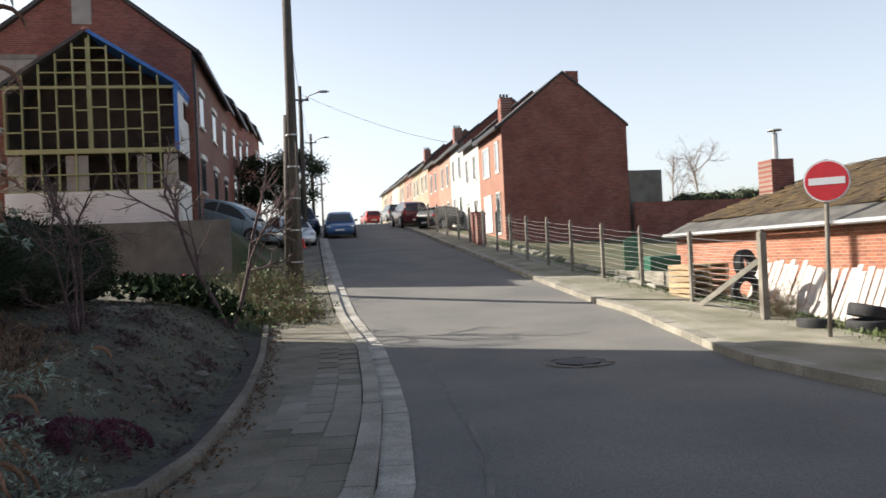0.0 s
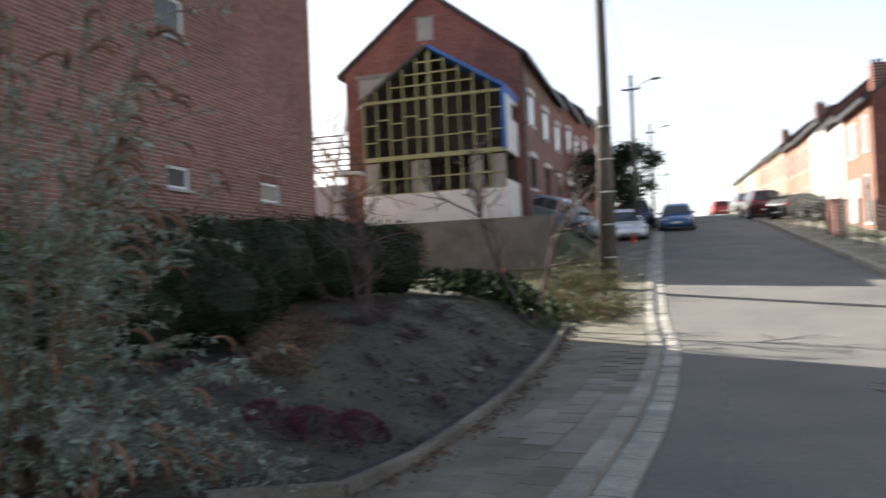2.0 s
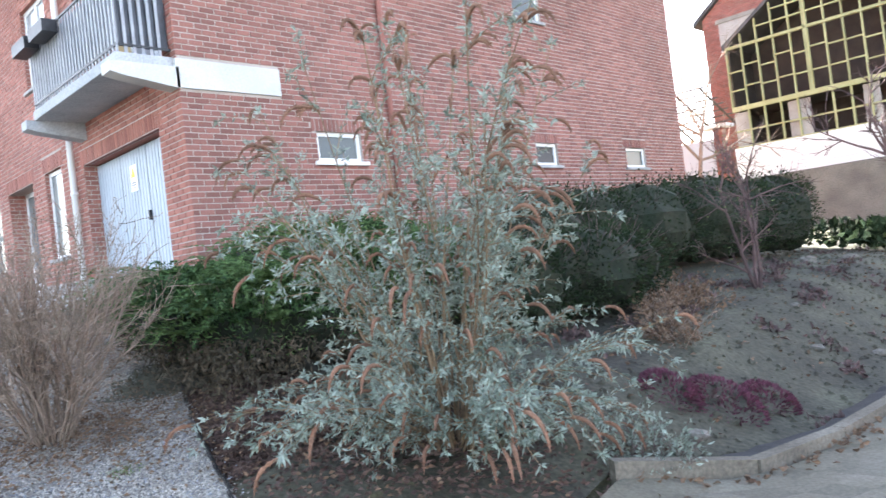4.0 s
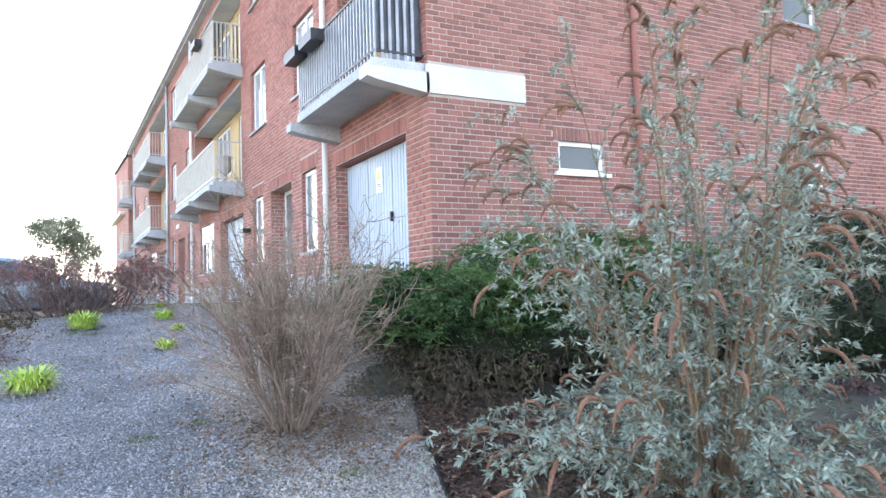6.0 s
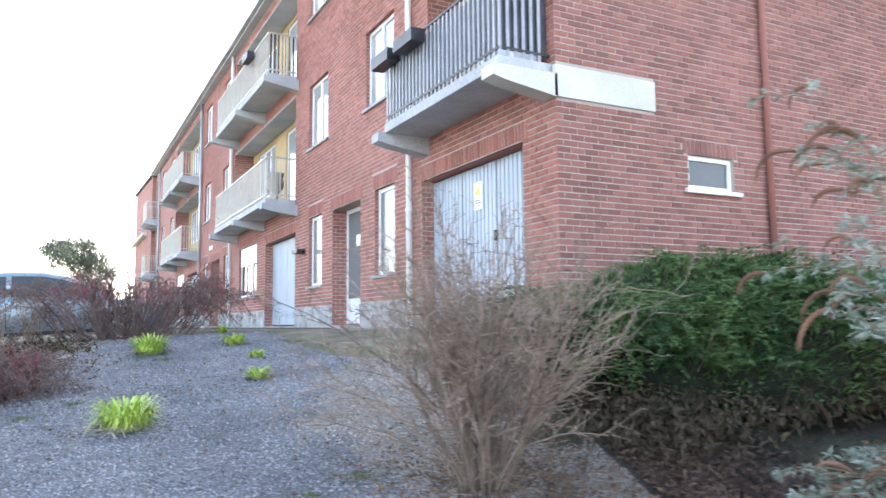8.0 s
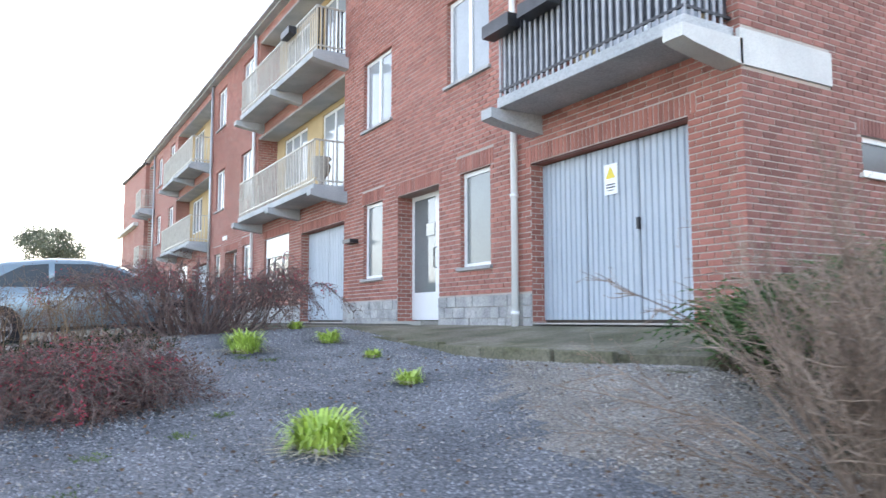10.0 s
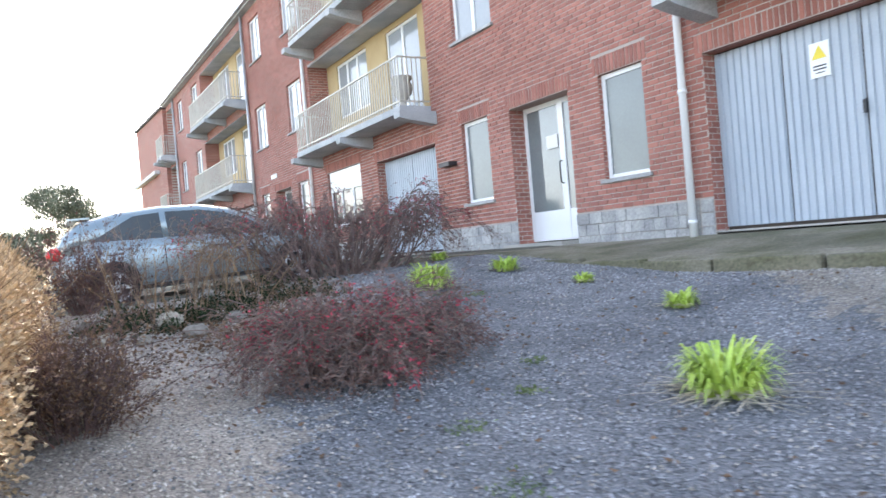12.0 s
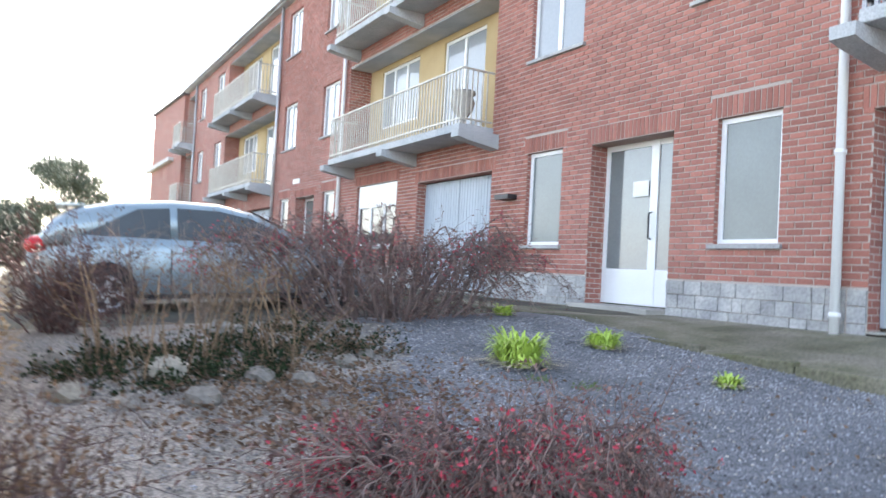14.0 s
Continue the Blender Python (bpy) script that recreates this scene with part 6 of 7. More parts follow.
# daylily clumps
for px, py, r in ((-7.6, 0.55, 0.4), (-9.15, 1.97, 0.22), (-10.7, 2.32, 0.17), (-12.05, 2.32, 0.27), (-11.75, 1.15, 0.4), (-13.9, 2.5, 0.2)):
    t = thing("daylily", "fresh lime green daylily clump in the gravel", "plant", "daylily clumps")
    m = Mesh()
    for _ in range(int(800 * r)):
        a = rnd.uniform(0, 2 * math.pi)
        q = on_land(px + math.cos(a) * r * 0.35 * rnd.random(), py + math.sin(a) * r * 0.35 * rnd.random())
        blade(m, q, Vector((math.cos(a) * 0.6, math.sin(a) * 0.6, rnd.uniform(0.8, 1.5))), r * rnd.uniform(0.5, 0.95), 0.027, 0.72)
    part("leaves", m, leaf_lime, t)
    m = Mesh()
    for _ in range(int(330 * r)):
        a = rnd.uniform(-2.9, 0.9)
        blade(m, on_land(px + rnd.gauss(0, r * 0.25), py + rnd.gauss(0, r * 0.25), 0.045), Vector((math.cos(a), math.sin(a), rnd.uniform(0.0, 0.2))), r * rnd.uniform(0.4, 1.0), 0.014, 0.1)
    part("dead_leaves", m, straw, t)

# ---- gravel ----
def bed_line(x):
    """North edge of the gravel."""
    return float(np.interp(x, (-13.5, -10.3, -8.9, -7.0, -5.4, -4.2, -2.4), (3.1, 3.45, 3.8, 4.0, 3.5, 3.0, 2.4)))


def south(x):
    return float(np.interp(x, (-14.2, -9, -7.3, -6, -4.6, -3.4, -2.5), (-2.9, -2.85, -2.35, -1.25, -0.05, 1.35, 2.38)))


def paleness(x, y):
    """How much pale stone lies in the slate: near the apron and the soil bed, and along the path to the hedge."""
    wob = 0.35 * noise.noise((x * 1.1, y * 1.1, 0)) + 0.2 * noise.noise((x * 3.1, y * 3.1, 5))
    north = ease((y - float(np.interp(x, (-13, -9.0, -8.0, -6.9, -6.0, -4.6, -2.5), (4.5, 3.0, 2.15, 1.75, 1.9, 1.75, 1.5))) + wob) / 0.7 + 0.5)
    path = ease((float(np.interp(x, (-13, -11, -9.5, -8.2, -7.4, -6.5), (0.6, -0.5, -1.3, -1.65, -1.9, -2.2))) - y + wob) / 0.6 + 0.5)
    return max(north, path)


m, pale_sheet = Mesh(), Mesh()
xs = spread(-14.2, -2.5, 140)
for a, b in zip(xs, xs[1:]):
    for k in range(44):
        q = []
        for x, s in ((a, k / 44), (b, k / 44), (b, (k + 1) / 44), (a, (k + 1) / 44)):
            y = south(x) + (bed_line(x) - south(x)) * s
            q.append((x, y, land(x, y) + 0.022))
        (pale_sheet if paleness((a + b) / 2, q[0][1]) > rnd.uniform(0.25, 0.75) else m).face(q)
tagged(part("gravel_bed", m, gravel_bed), "blue-grey slate gravel bed", "gravel", kind="structure")
tagged(part("gravel_bed", pale_sheet, gravel_pale), "pale beige gravel bed beside the slate", "gravel", kind="structure")


def stone(m, x, y, s):
    """One angular chip of stone."""
    z = land(x, y) + 0.026
    a = rnd.uniform(0, 3.14)
    ca, sa = math.cos(a) * s, math.sin(a) * s
    k = rnd.uniform(0.5, 0.9)
    n = len(m.v)
    m.v += [(x + ca, y + sa, z), (x - sa * k, y + ca * k, z), (x - ca, y - sa, z), (x + sa * k, y - ca * k, z), (x + rnd.uniform(-0.3, 0.3) * s, y, z + s * rnd.uniform(0.5, 1.0))]
    m.f += [(n, n + 1, n + 4), (n + 1, n + 2, n + 4), (n + 2, n + 3, n + 4), (n + 3, n, n + 4)]


m, chips = Mesh(), Mesh()
for _ in range(115000):
    x = rnd.uniform(-13.5, -2.55)
    lo, hi = south(x), bed_line(x)
    y = lo + (hi - lo) * rnd.random() + (abs(rnd.gauss(0, 0.07)) if rnd.random() < 0.1 else 0)
    if rnd.random() < 0.25 and x < -9:
        continue
    stone(chips if rnd.random() < 0.1 + 0.72 * paleness(x, y) else m, x, y, rnd.uniform(0.005, 0.0145))
tagged(part("pale_gravel", chips, pale_chip), "pale stone chippings mixed into the gravel", "gravel", kind="stuff")
tagged(part("gravel", m, pebble), "loose grey-blue and white gravel stones", "gravel", kind="stuff")
m = Mesh()
for _ in range(1500):
    if rnd.random() < 0.5:
        x, y = -4.7 + rnd.gauss(0, 0.7), 2.3 + rnd.gauss(0, 0.5)
    elif rnd.random() < 0.5:
        x, y = -2.8 + rnd.gauss(0, 0.7), 3.4 + rnd.gauss(0, 0.5)
    else:
        x, y = rnd.uniform(-11, -6.5), rnd.uniform(-1.8, 3.3)
    leaf(m, on_land(x, y, 0.045), Vector((rnd.uniform(-1, 1), rnd.uniform(-1, 1), 0.15)), 0.04, 0.022)
for _ in range(420):
    y = rnd.uniform(4.5, 15.5)
    x = garden_edge_x(y) + abs(rnd.gauss(0, 0.12)) + 0.02
    leaf(m, on_land(x, y, 0.07), Vector((rnd.uniform(-1, 1), rnd.uniform(-1, 1), 0.2)), 0.06, 0.035)
for _ in range(450):
    leaf(m, on_land(rnd.uniform(-5, -1.7), rnd.uniform(5, 15), 0.02), Vector((rnd.uniform(-1, 1), rnd.uniform(-1, 1), 0.2)), 0.06, 0.035)
for _ in range(2600):
    x, y = -11.2 + rnd.gauss(0, 0.65), -0.65 + rnd.gauss(0, 0.55)
    leaf(m, on_land(x, y, 0.05), Vector((rnd.uniform(-1, 1), rnd.uniform(-1, 1), 0.2)), rnd.uniform(0.03, 0.055), rnd.uniform(0.018, 0.032))
for _ in range(2600):
    x, y = -5.0 + rnd.gauss(0, 0.55), 2.6 + rnd.gauss(0, 0.5)
    leaf(m, on_land(x, y, 0.045), Vector((rnd.uniform(-1, 1), rnd.uniform(-1, 1), 0.15)), rnd.uniform(0.02, 0.045), rnd.uniform(0.01, 0.022))
grass = thing("dry_grass", "tuft of dry straw-coloured grass before the hedge", "grass")
tuft = Mesh()
for _ in range(420):
    a = rnd.uniform(0, 2 * math.pi)
    q = on_land(-10.1 + rnd.gauss(0, 0.3), -2.42 + rnd.gauss(0, 0.08), -0.01)
    blade(tuft, q, Vector((math.cos(a) * 0.5, math.sin(a) * 0.5, 1.1)), rnd.uniform(0.2, 0.42), 0.008, 0.5)
part("blades", tuft, straw, grass)
under = Mesh()
for _ in range(4200):
    x, y = -2.9 + rnd.gauss(0, 0.75), 3.9 + rnd.gauss(0, 0.65)
    if y < bed_line(x):
        continue
    leaf(under, on_land(x, y, 0.015), Vector((rnd.uniform(-1, 1), rnd.uniform(-1, 1), 0.12)), 0.05, 0.028)
for _ in range(5200):
    x = rnd.uniform(-5.6, -3.2)
    y = bed_line(x) + abs(rnd.gauss(0, 0.45)) + 0.03
    leaf(under, on_land(x, y, 0.015), Vector((rnd.uniform(-1, 1), rnd.uniform(-1, 1), 0.12)), 0.055, 0.03)
tagged(part("leaf_litter", under, leaf_mulch), "dark brown leaf litter under the butterfly bush", "leaves", kind="stuff")
tagged(part("leaf_litter", m, leaf_dead), "scattered dry brown leaves on gravel and soil", "leaves", kind="stuff")
weeds = Mesh()
for px, py, r in ((-8.05, -0.75, 0.1), (-7.35, -0.95, 0.13), (-8.3, -0.2, 0.08), (-11.0, 1.25, 0.1), (-5.55, 1.75, 0.1), (-5.35, 1.3, 0.11), (-3.9, 2.35, 0.1), (-11.3, 1.0, 0.08), (-8.75, 0.2, 0.08)):
    for _ in range(70):
        leaf(weeds, on_land(px + rnd.gauss(0, r * 0.55), py + rnd.gauss(0, r * 0.55), 0.03), rv(0.8) + Vector((0, 0, 0.7)), rnd.uniform(0.015, 0.035), 0.012)
tagged(part("weeds", weeds, leaf_green), "small green weeds and moss in the gravel", "weeds", kind="stuff")
# black edging strip
m = Mesh()
line = [(x, bed_line(x) - 0.02) for x in spread(-5.6, -2.3, 14)]
for (xa, ya), (xb, yb) in zip(line, line[1:]):
    za, zb_ = land(xa, ya), land(xb, yb)
    j = rnd.uniform(-0.012, 0.012)
    m.face(((xa, ya + j, za - 0.02), (xb, yb + j, zb_ - 0.02), (xb, yb + j, zb_ + 0.06), (xa, ya + j, za + 0.06)))
    m.face(((xa, ya + j + 0.015, za - 0.02), (xb, yb + j + 0.015, zb_ - 0.02), (xb, yb + j + 0.015, zb_ + 0.06), (xa, ya + j + 0.015, za + 0.06)))
tagged(part("bed_edging", m, rubber), "black plastic edging strip between soil and gravel", "edging")
# stones
for i, (px, py, r) in enumerate([(-12.1, -1.4, 0.2), (-11.85, -0.85, 0.14), (-12.6, -2.05, 0.13), (-11.5, -1.3, 0.15), (-11.8, -1.98, 0.14), (-11.55, -1.7, 0.11), (-11.7, -0.6, 0.12), (-12.1, -0.15, 0.12), (-12.8, 0.25, 0.1), (-13.4, -0.75, 0.16), (-12.9, -1.75, 0.12), (-12.3, 0.1, 0.1), (-1.9, 8.6, 0.07), (-1.6, 10.4, 0.1), (-1.5, 13.2, 0.09), (-2.2, 12.9, 0.11), (-2.9, 13.4, 0.12), (-3.3, 12.7, 0.13), (-1.55, 9.4, 0.08), (-2.4, 9.5, 0.06), (-1.75, 5.6, 0.08)]):
    m = Mesh()
    z = land(px, py)
    m.ball((px, py, z + r * 0.25), r * 1.1, r * 0.8, r * 0.55, 9, 6, 0.3)
    tagged(part("rock", m, kerb_stone if i in (0, 4) else dark_wall), "rough grey field stone in the bed", "rock", "rocks in the beds")

# ---- parked cars ----
def car_paint(name, c):
    ma = material(name, c, tuple(v * 0.9 for v in c), 0.8, 0.28, 0.35, 0, 60, 0, 0.04)
    ma.node_tree.nodes["Principled BSDF"].inputs["Coat Weight"].default_value = 0.6
    return ma


silver_paint = car_paint("silver_blue_paint", (0.25, 0.32, 0.36))
blue_paint = car_paint("blue_paint", (0.05, 0.13, 0.30))
navy_paint = car_paint("navy_paint", (0.02, 0.035, 0.09))
white_car_paint = car_paint("white_car_paint", (0.75, 0.76, 0.78))
maroon_paint = car_paint("maroon_paint", (0.12, 0.015, 0.025))
black_paint = car_paint("black_paint", (0.02, 0.022, 0.026))
grey_paint = car_paint("grey_paint", (0.18, 0.19, 0.2))
red_car_paint = car_paint("red_car_paint", (0.4, 0.02, 0.02))
car_glass = glass_like("car_glass", (0.06, 0.07, 0.075), 0.03, 1.5)
lamp_red = material("tail_lamp_red", (0.5, 0.015, 0.02), (0.42, 0.01, 0.015), 5, 0.2, 0, 0, 30, 0, 0.05)
lamp_clear = material("head_lamp", (0.7, 0.72, 0.74), (0.6, 0.62, 0.64), 5, 0.12, 0.3, 0, 30, 0, 0.05)
plate_white = material("plate_white", (0.7, 0.7, 0.66), (0.62, 0.62, 0.6), 5, 0.5, 0, 0, 30, 0, 0.05)
rim_alloy = material("rim_alloy", (0.5, 0.51, 0.53), (0.42, 0.43, 0.45), 5, 0.3, 0.8, 0, 30, 0, 0.05)


def loft(m, rings):
    n = len(rings[0])
    s = len(m.v)
    for r in rings:
        m.v += [tuple(p) for p in r]
    for i in range(len(rings) - 1):
        for k in range(n):
            k2 = (k + 1) % n
            m.f.append((s + i * n + k, s + i * n + k2, s + (i + 1) * n + k2, s + (i + 1) * n + k))
    m.f.append(tuple(s + k for k in reversed(range(n))))
    m.f.append(tuple(s + (len(rings) - 1) * n + k for k in range(n)))


def car(x, y, heading, length, width, height, paint, label, style="hatch"):
    """Built along its own x axis, then stood on the land."""
    z = land(x, y)
    dx, dy = math.cos(radians(heading)), math.sin(radians(heading))
    zf, zb = land(x + dx * 1.2, y + dy * 1.2), land(x - dx * 1.2, y - dy * 1.2)
    tilt = math.degrees(math.atan2(zf - zb, 2.4))
    t = thing("car", label, "car")
    t.matrix_basis = Matrix.Translation((x, y, (zf + zb) / 2 - (0.07 if x < -2 else 0.02))) @ pose(0, 0, 0, 0, 0, heading) @ pose(0, 0, 0, 0, -tilt, 0)
    L, W, H = length / 2, width / 2, height
    belt = 0.63 * H
    if style == "suv":
        prof = [(-1.0, 0.50, 0.62), (-0.97, 0.58, 0.64), (-0.6, 0.6, 0.64), (0.2, 0.6, 0.63), (0.36, 0.6, 0.62), (0.75, 0.57, 0.58), (0.95, 0.52, 0.54), (1.0, 0.45, 0.48)]
    else:
        prof = [(-1.0, 0.42, 0.55), (-0.97, 0.55, 0.66), (-0.7, 0.6, 0.68), (0.0, 0.6, 0.64), (0.42, 0.58, 0.61), (0.7, 0.53, 0.56), (0.9, 0.47, 0.5), (0.97, 0.42, 0.45), (1.0, 0.34, 0.38)]
    m = Mesh()
    rings = []
    for px, zm, zt in prof:
        w = W * (1 - 0.16 * max(0, abs(px) - 0.7) / 0.3)
        lo = 0.15 * H if abs(px) < 0.95 else 0.2 * H
        ring = [(-0.85, lo), (-0.97, lo + 0.05 * H), (-1.0, (lo + zm * H) / 2), (-0.99, zm * H * 0.97), (-0.93, zt * H), (-0.5, zt * H + 0.012), (0.5, zt * H + 0.012), (0.93, zt * H), (0.99, zm * H * 0.97), (1.0, (lo + zm * H) / 2), (0.97, lo + 0.05 * H), (0.85, lo)]
        rings.append([(px * L, a * w, b) for a, b in ring])
    loft(m, rings)
    body = part("body", m, paint, t, smooth=True)
    mod = body.modifiers.new("bevel", "BEVEL")
    mod.width, mod.segments = 0.02, 2
    # cabin: a rounded shell with dark panes set on it
    if style == "suv":
        roof = [(-0.97, 0.64), (-0.94, 0.8), (-0.88, 0.94), (-0.7, 0.985), (-0.3, 1.0), (0.0, 0.985), (0.14, 0.94), (0.28, 0.8), (0.42, 0.63)]
    else:
        roof = [(-0.95, 0.66), (-0.89, 0.79), (-0.79, 0.90), (-0.56, 0.97), (-0.26, 1.0), (0.0, 0.985), (0.2, 0.92), (0.4, 0.77), (0.57, 0.61)]

    def half(zz):
        return W * (0.93 - 0.21 * max(0.0, zz / H - 0.62) / 0.38)

    m = Mesh()
    rings = []
    for px, hz in roof:
        top = hz * H
        zz = max(top - 0.07, belt * 0.97)
        wt = half(top)
        rings.append([(px * L, -half(belt), belt * 0.95), (px * L, -half(zz), zz), (px * L, -wt * 0.9, top - 0.012), (px * L, -wt * 0.5, top + 0.008), (px * L, wt * 0.5, top + 0.008), (px * L, wt * 0.9, top - 0.012), (px * L, half(zz), zz), (px * L, half(belt), belt * 0.95)])
    loft(m, rings)
    part("cabin", m, paint, t, smooth=True)

    def top_at(px):
        return float(np.interp(px, [a for a, b in roof], [b for a, b in roof])) * H

    spans = ((-0.24, 0.4), (-0.74, -0.28)) if style == "hatch" else ((0.0, 0.28), (-0.42, -0.04), (-0.88, -0.46))
    for sgn in (-1, 1):
        for a, b in spans:
            m = Mesh()
            row = []
            for k in range(9):
                px = a + (b - a) * k / 8
                lo_, hi_ = belt * (1.03 - 0.03 * px), max(top_at(px) - 0.1, belt * 1.04)
                if a < -0.6 and style == "hatch":
                    hi_ = min(hi_, lo_ + 0.03 + (px - a) * 1.1)
                row.append(((px * L, sgn * (half(lo_) + 0.008), lo_), (px * L, sgn * (half(hi_) + 0.008), hi_)))
            for (p, q), (r, u) in zip(row, row[1:]):
                m.face((p, r, u, q) if sgn < 0 else (r, p, q, u))
            part("side_window", m, car_glass, t)
    for pa, pb in ((roof[-1][0] - 0.02, roof[-3][0] + 0.02), (roof[0][0] + 0.005, roof[2][0])):
        m = Mesh()
        row = []
        for k in range(5):
            px = pa + (pb - pa) * k / 4
            zz = top_at(px) + 0.016
            row.append(((px * L, -half(zz) * 0.84, zz), (px * L, half(zz) * 0.84, zz)))
        for (p, q), (r, u) in zip(row, row[1:]):
            m.face((p, q, u, r))
        part("windscreen", m, car_glass, t)
    if style == "hatch":
        m = Mesh()
        m.box(-0.86 * L, -0.72 * L, -half(0.9 * H) * 0.85, half(0.9 * H) * 0.85, 0.925 * H, 0.945 * H)
        part("spoiler", m, paint, t)
    # wheels
    wr = 0.21 * H
    for px in (-0.62, 0.64):
        for sgn in (-1, 1):
            c = Vector((px * L, sgn * (W - 0.09), wr))
            arch = Mesh()
            arch.tube([c + Vector((0, sgn * 0.02, 0.02)), c + Vector((0, sgn * 0.105, 0.02))], wr * 1.17, 22)
            part("wheel_arch", arch, rubber, t)
            ty = Mesh()
            ty.tube([c + Vector((0, sgn * -0.06, 0)), c + Vector((0, sgn * -0.05, 0)), c + Vector((0, sgn * 0.1, 0)), c + Vector((0, sgn * 0.115, 0))], [wr * 0.9, wr, wr, wr * 0.9], 22)
            wheel = part("wheel", ty, rubber, t, smooth=False)
            rim = Mesh()
            rim.tube([c + Vector((0, sgn * 0.112, 0)), c + Vector((0, sgn * 0.119, 0))], wr * 0.2, 12)
            for k in range(5):
                a = 2 * math.pi * k / 5
                p = c + Vector((math.cos(a) * wr * 0.4, sgn * 0.117, math.sin(a) * wr * 0.4))
                rim.box(-wr * 0.28, wr * 0.28, -0.012, 0.008, -wr * 0.11, wr * 0.11, Matrix.Translation(p) @ Matrix.Rotation(-a, 4, "Y"))
            ring = [c + Vector((math.cos(2 * math.pi * k / 20) * wr * 0.66, sgn * 0.116, math.sin(2 * math.pi * k / 20) * wr * 0.66)) for k in range(21)]
            rim.tube(ring, wr * 0.06, 5)
            part("rim", rim, rim_alloy, wheel)
    for sgn in (-1, 1):
        m = Mesh()
        m.ball((0.92 * L, sgn * W * 0.72, 0.46 * H), 0.16, 0.17, 0.07, 10, 6)
        part("headlight", m, lamp_clear, t, smooth=True)
        m = Mesh()
        m.ball((-0.955 * L, sgn * W * 0.8, 0.6 * H), 0.13, 0.14, 0.1, 10, 6)
        part("tail_light", m, lamp_red, t, smooth=True)
        m = Mesh()
        m.ball((0.36 * L, sgn * W * 1.04, belt + 0.05), 0.06, 0.1, 0.065, 8, 6)
        part("mirror", m, black_paint if style == "hatch" else paint, t, smooth=True)
        m = Mesh()
        m.box(-0.1 * L - 0.09, -0.1 * L + 0.09, sgn * W * 1.0 - 0.012, sgn * W * 1.0 + 0.012, belt * 0.9, belt * 0.9 + 0.03)
        part("door_handle", m, paint, t)
        m = Mesh()
        m.box(-0.5 * L, 0.5 * L, sgn * W - 0.015, sgn * W + 0.008, 0.16 * H, 0.2 * H)
        part("sill", m, rubber, t)
        for xx in (-0.28 * L, 0.4 * L):
            m = Mesh()
            m.box(xx - 0.006, xx + 0.006, sgn * W * 0.998 - 0.004, sgn * W * 0.998 + 0.004, 0.22 * H, 0.58 * H)
            part("door_gap", m, rubber, t)
    for px in (-1.0, 1.0):
        m = Mesh()
        m.box(px * L - 0.02, px * L + 0.02, -0.26, 0.26, 0.3 * H, 0.3 * H + 0.11)
        part("plate", m, plate_white, t)
    m = Mesh()
    m.box(L * 0.985 - 0.02, L * 0.985 + 0.03, -W * 0.55, W * 0.55, 0.2 * H, 0.29 * H)
    part("grille", m, rubber, t)
    return t


car(-16.75, -0.12, 88, 4.05, 1.72, 1.37, silver_paint, "silver-blue three-door hatchback parked by the garden")
car(1.5, 44.3, -92, 4.2, 1.8, 1.45, blue_paint, "blue hatchback parked facing down the street")
car(-0.9, 47.0, -80, 4.5, 1.85, 1.8, navy_paint, "dark navy four-wheel-drive parked on the pavement", "suv")
car(-1.2, 38.5, -75, 4.0, 1.75, 1.5, white_car_paint, "white hatchback parked below the houses")
car(-3.6, 33.2, -20, 4.1, 1.75, 1.5, silver_paint, "silver hatchback parked in the raised yard")
car(-4.6, 36.3, -20, 4.1, 1.75, 1.5, silver_paint, "silver hatchback parked beside the red house")
car(6.7, 52.5, 95, 4.6, 1.9, 1.8, maroon_paint, "dark maroon four-wheel-drive parked at the kerb", "suv")
car(8.6, 48.2, 40, 4.2, 1.8, 1.5, black_paint, "dark hatchback parked before the row houses")
car(7.0, 66.0, 95, 4.3, 1.8, 1.7, grey_paint, "grey van-like car parked up the street", "suv")
car(5.6, 74.0, 95, 4.0, 1.7, 1.45, red_car_paint, "red hatchback parked near the crest")

# ---- yard clutter on the right ----
def pallet(parent, z, m4):
    for k in range(7):
        b = Mesh()
        b.box(-0.6, 0.6, -0.4 + k * 0.117, -0.4 + k * 0.117 + 0.095, z + 0.11, z + 0.132, m4)
        part("board", b, pallet_wood, parent)
    for k in (-0.55, 0.0, 0.55):
        b = Mesh()
        b.box(k - 0.05, k + 0.05, -0.4, 0.4, z + 0.02, z + 0.108, m4)
        part("block", b, pallet_wood, parent)


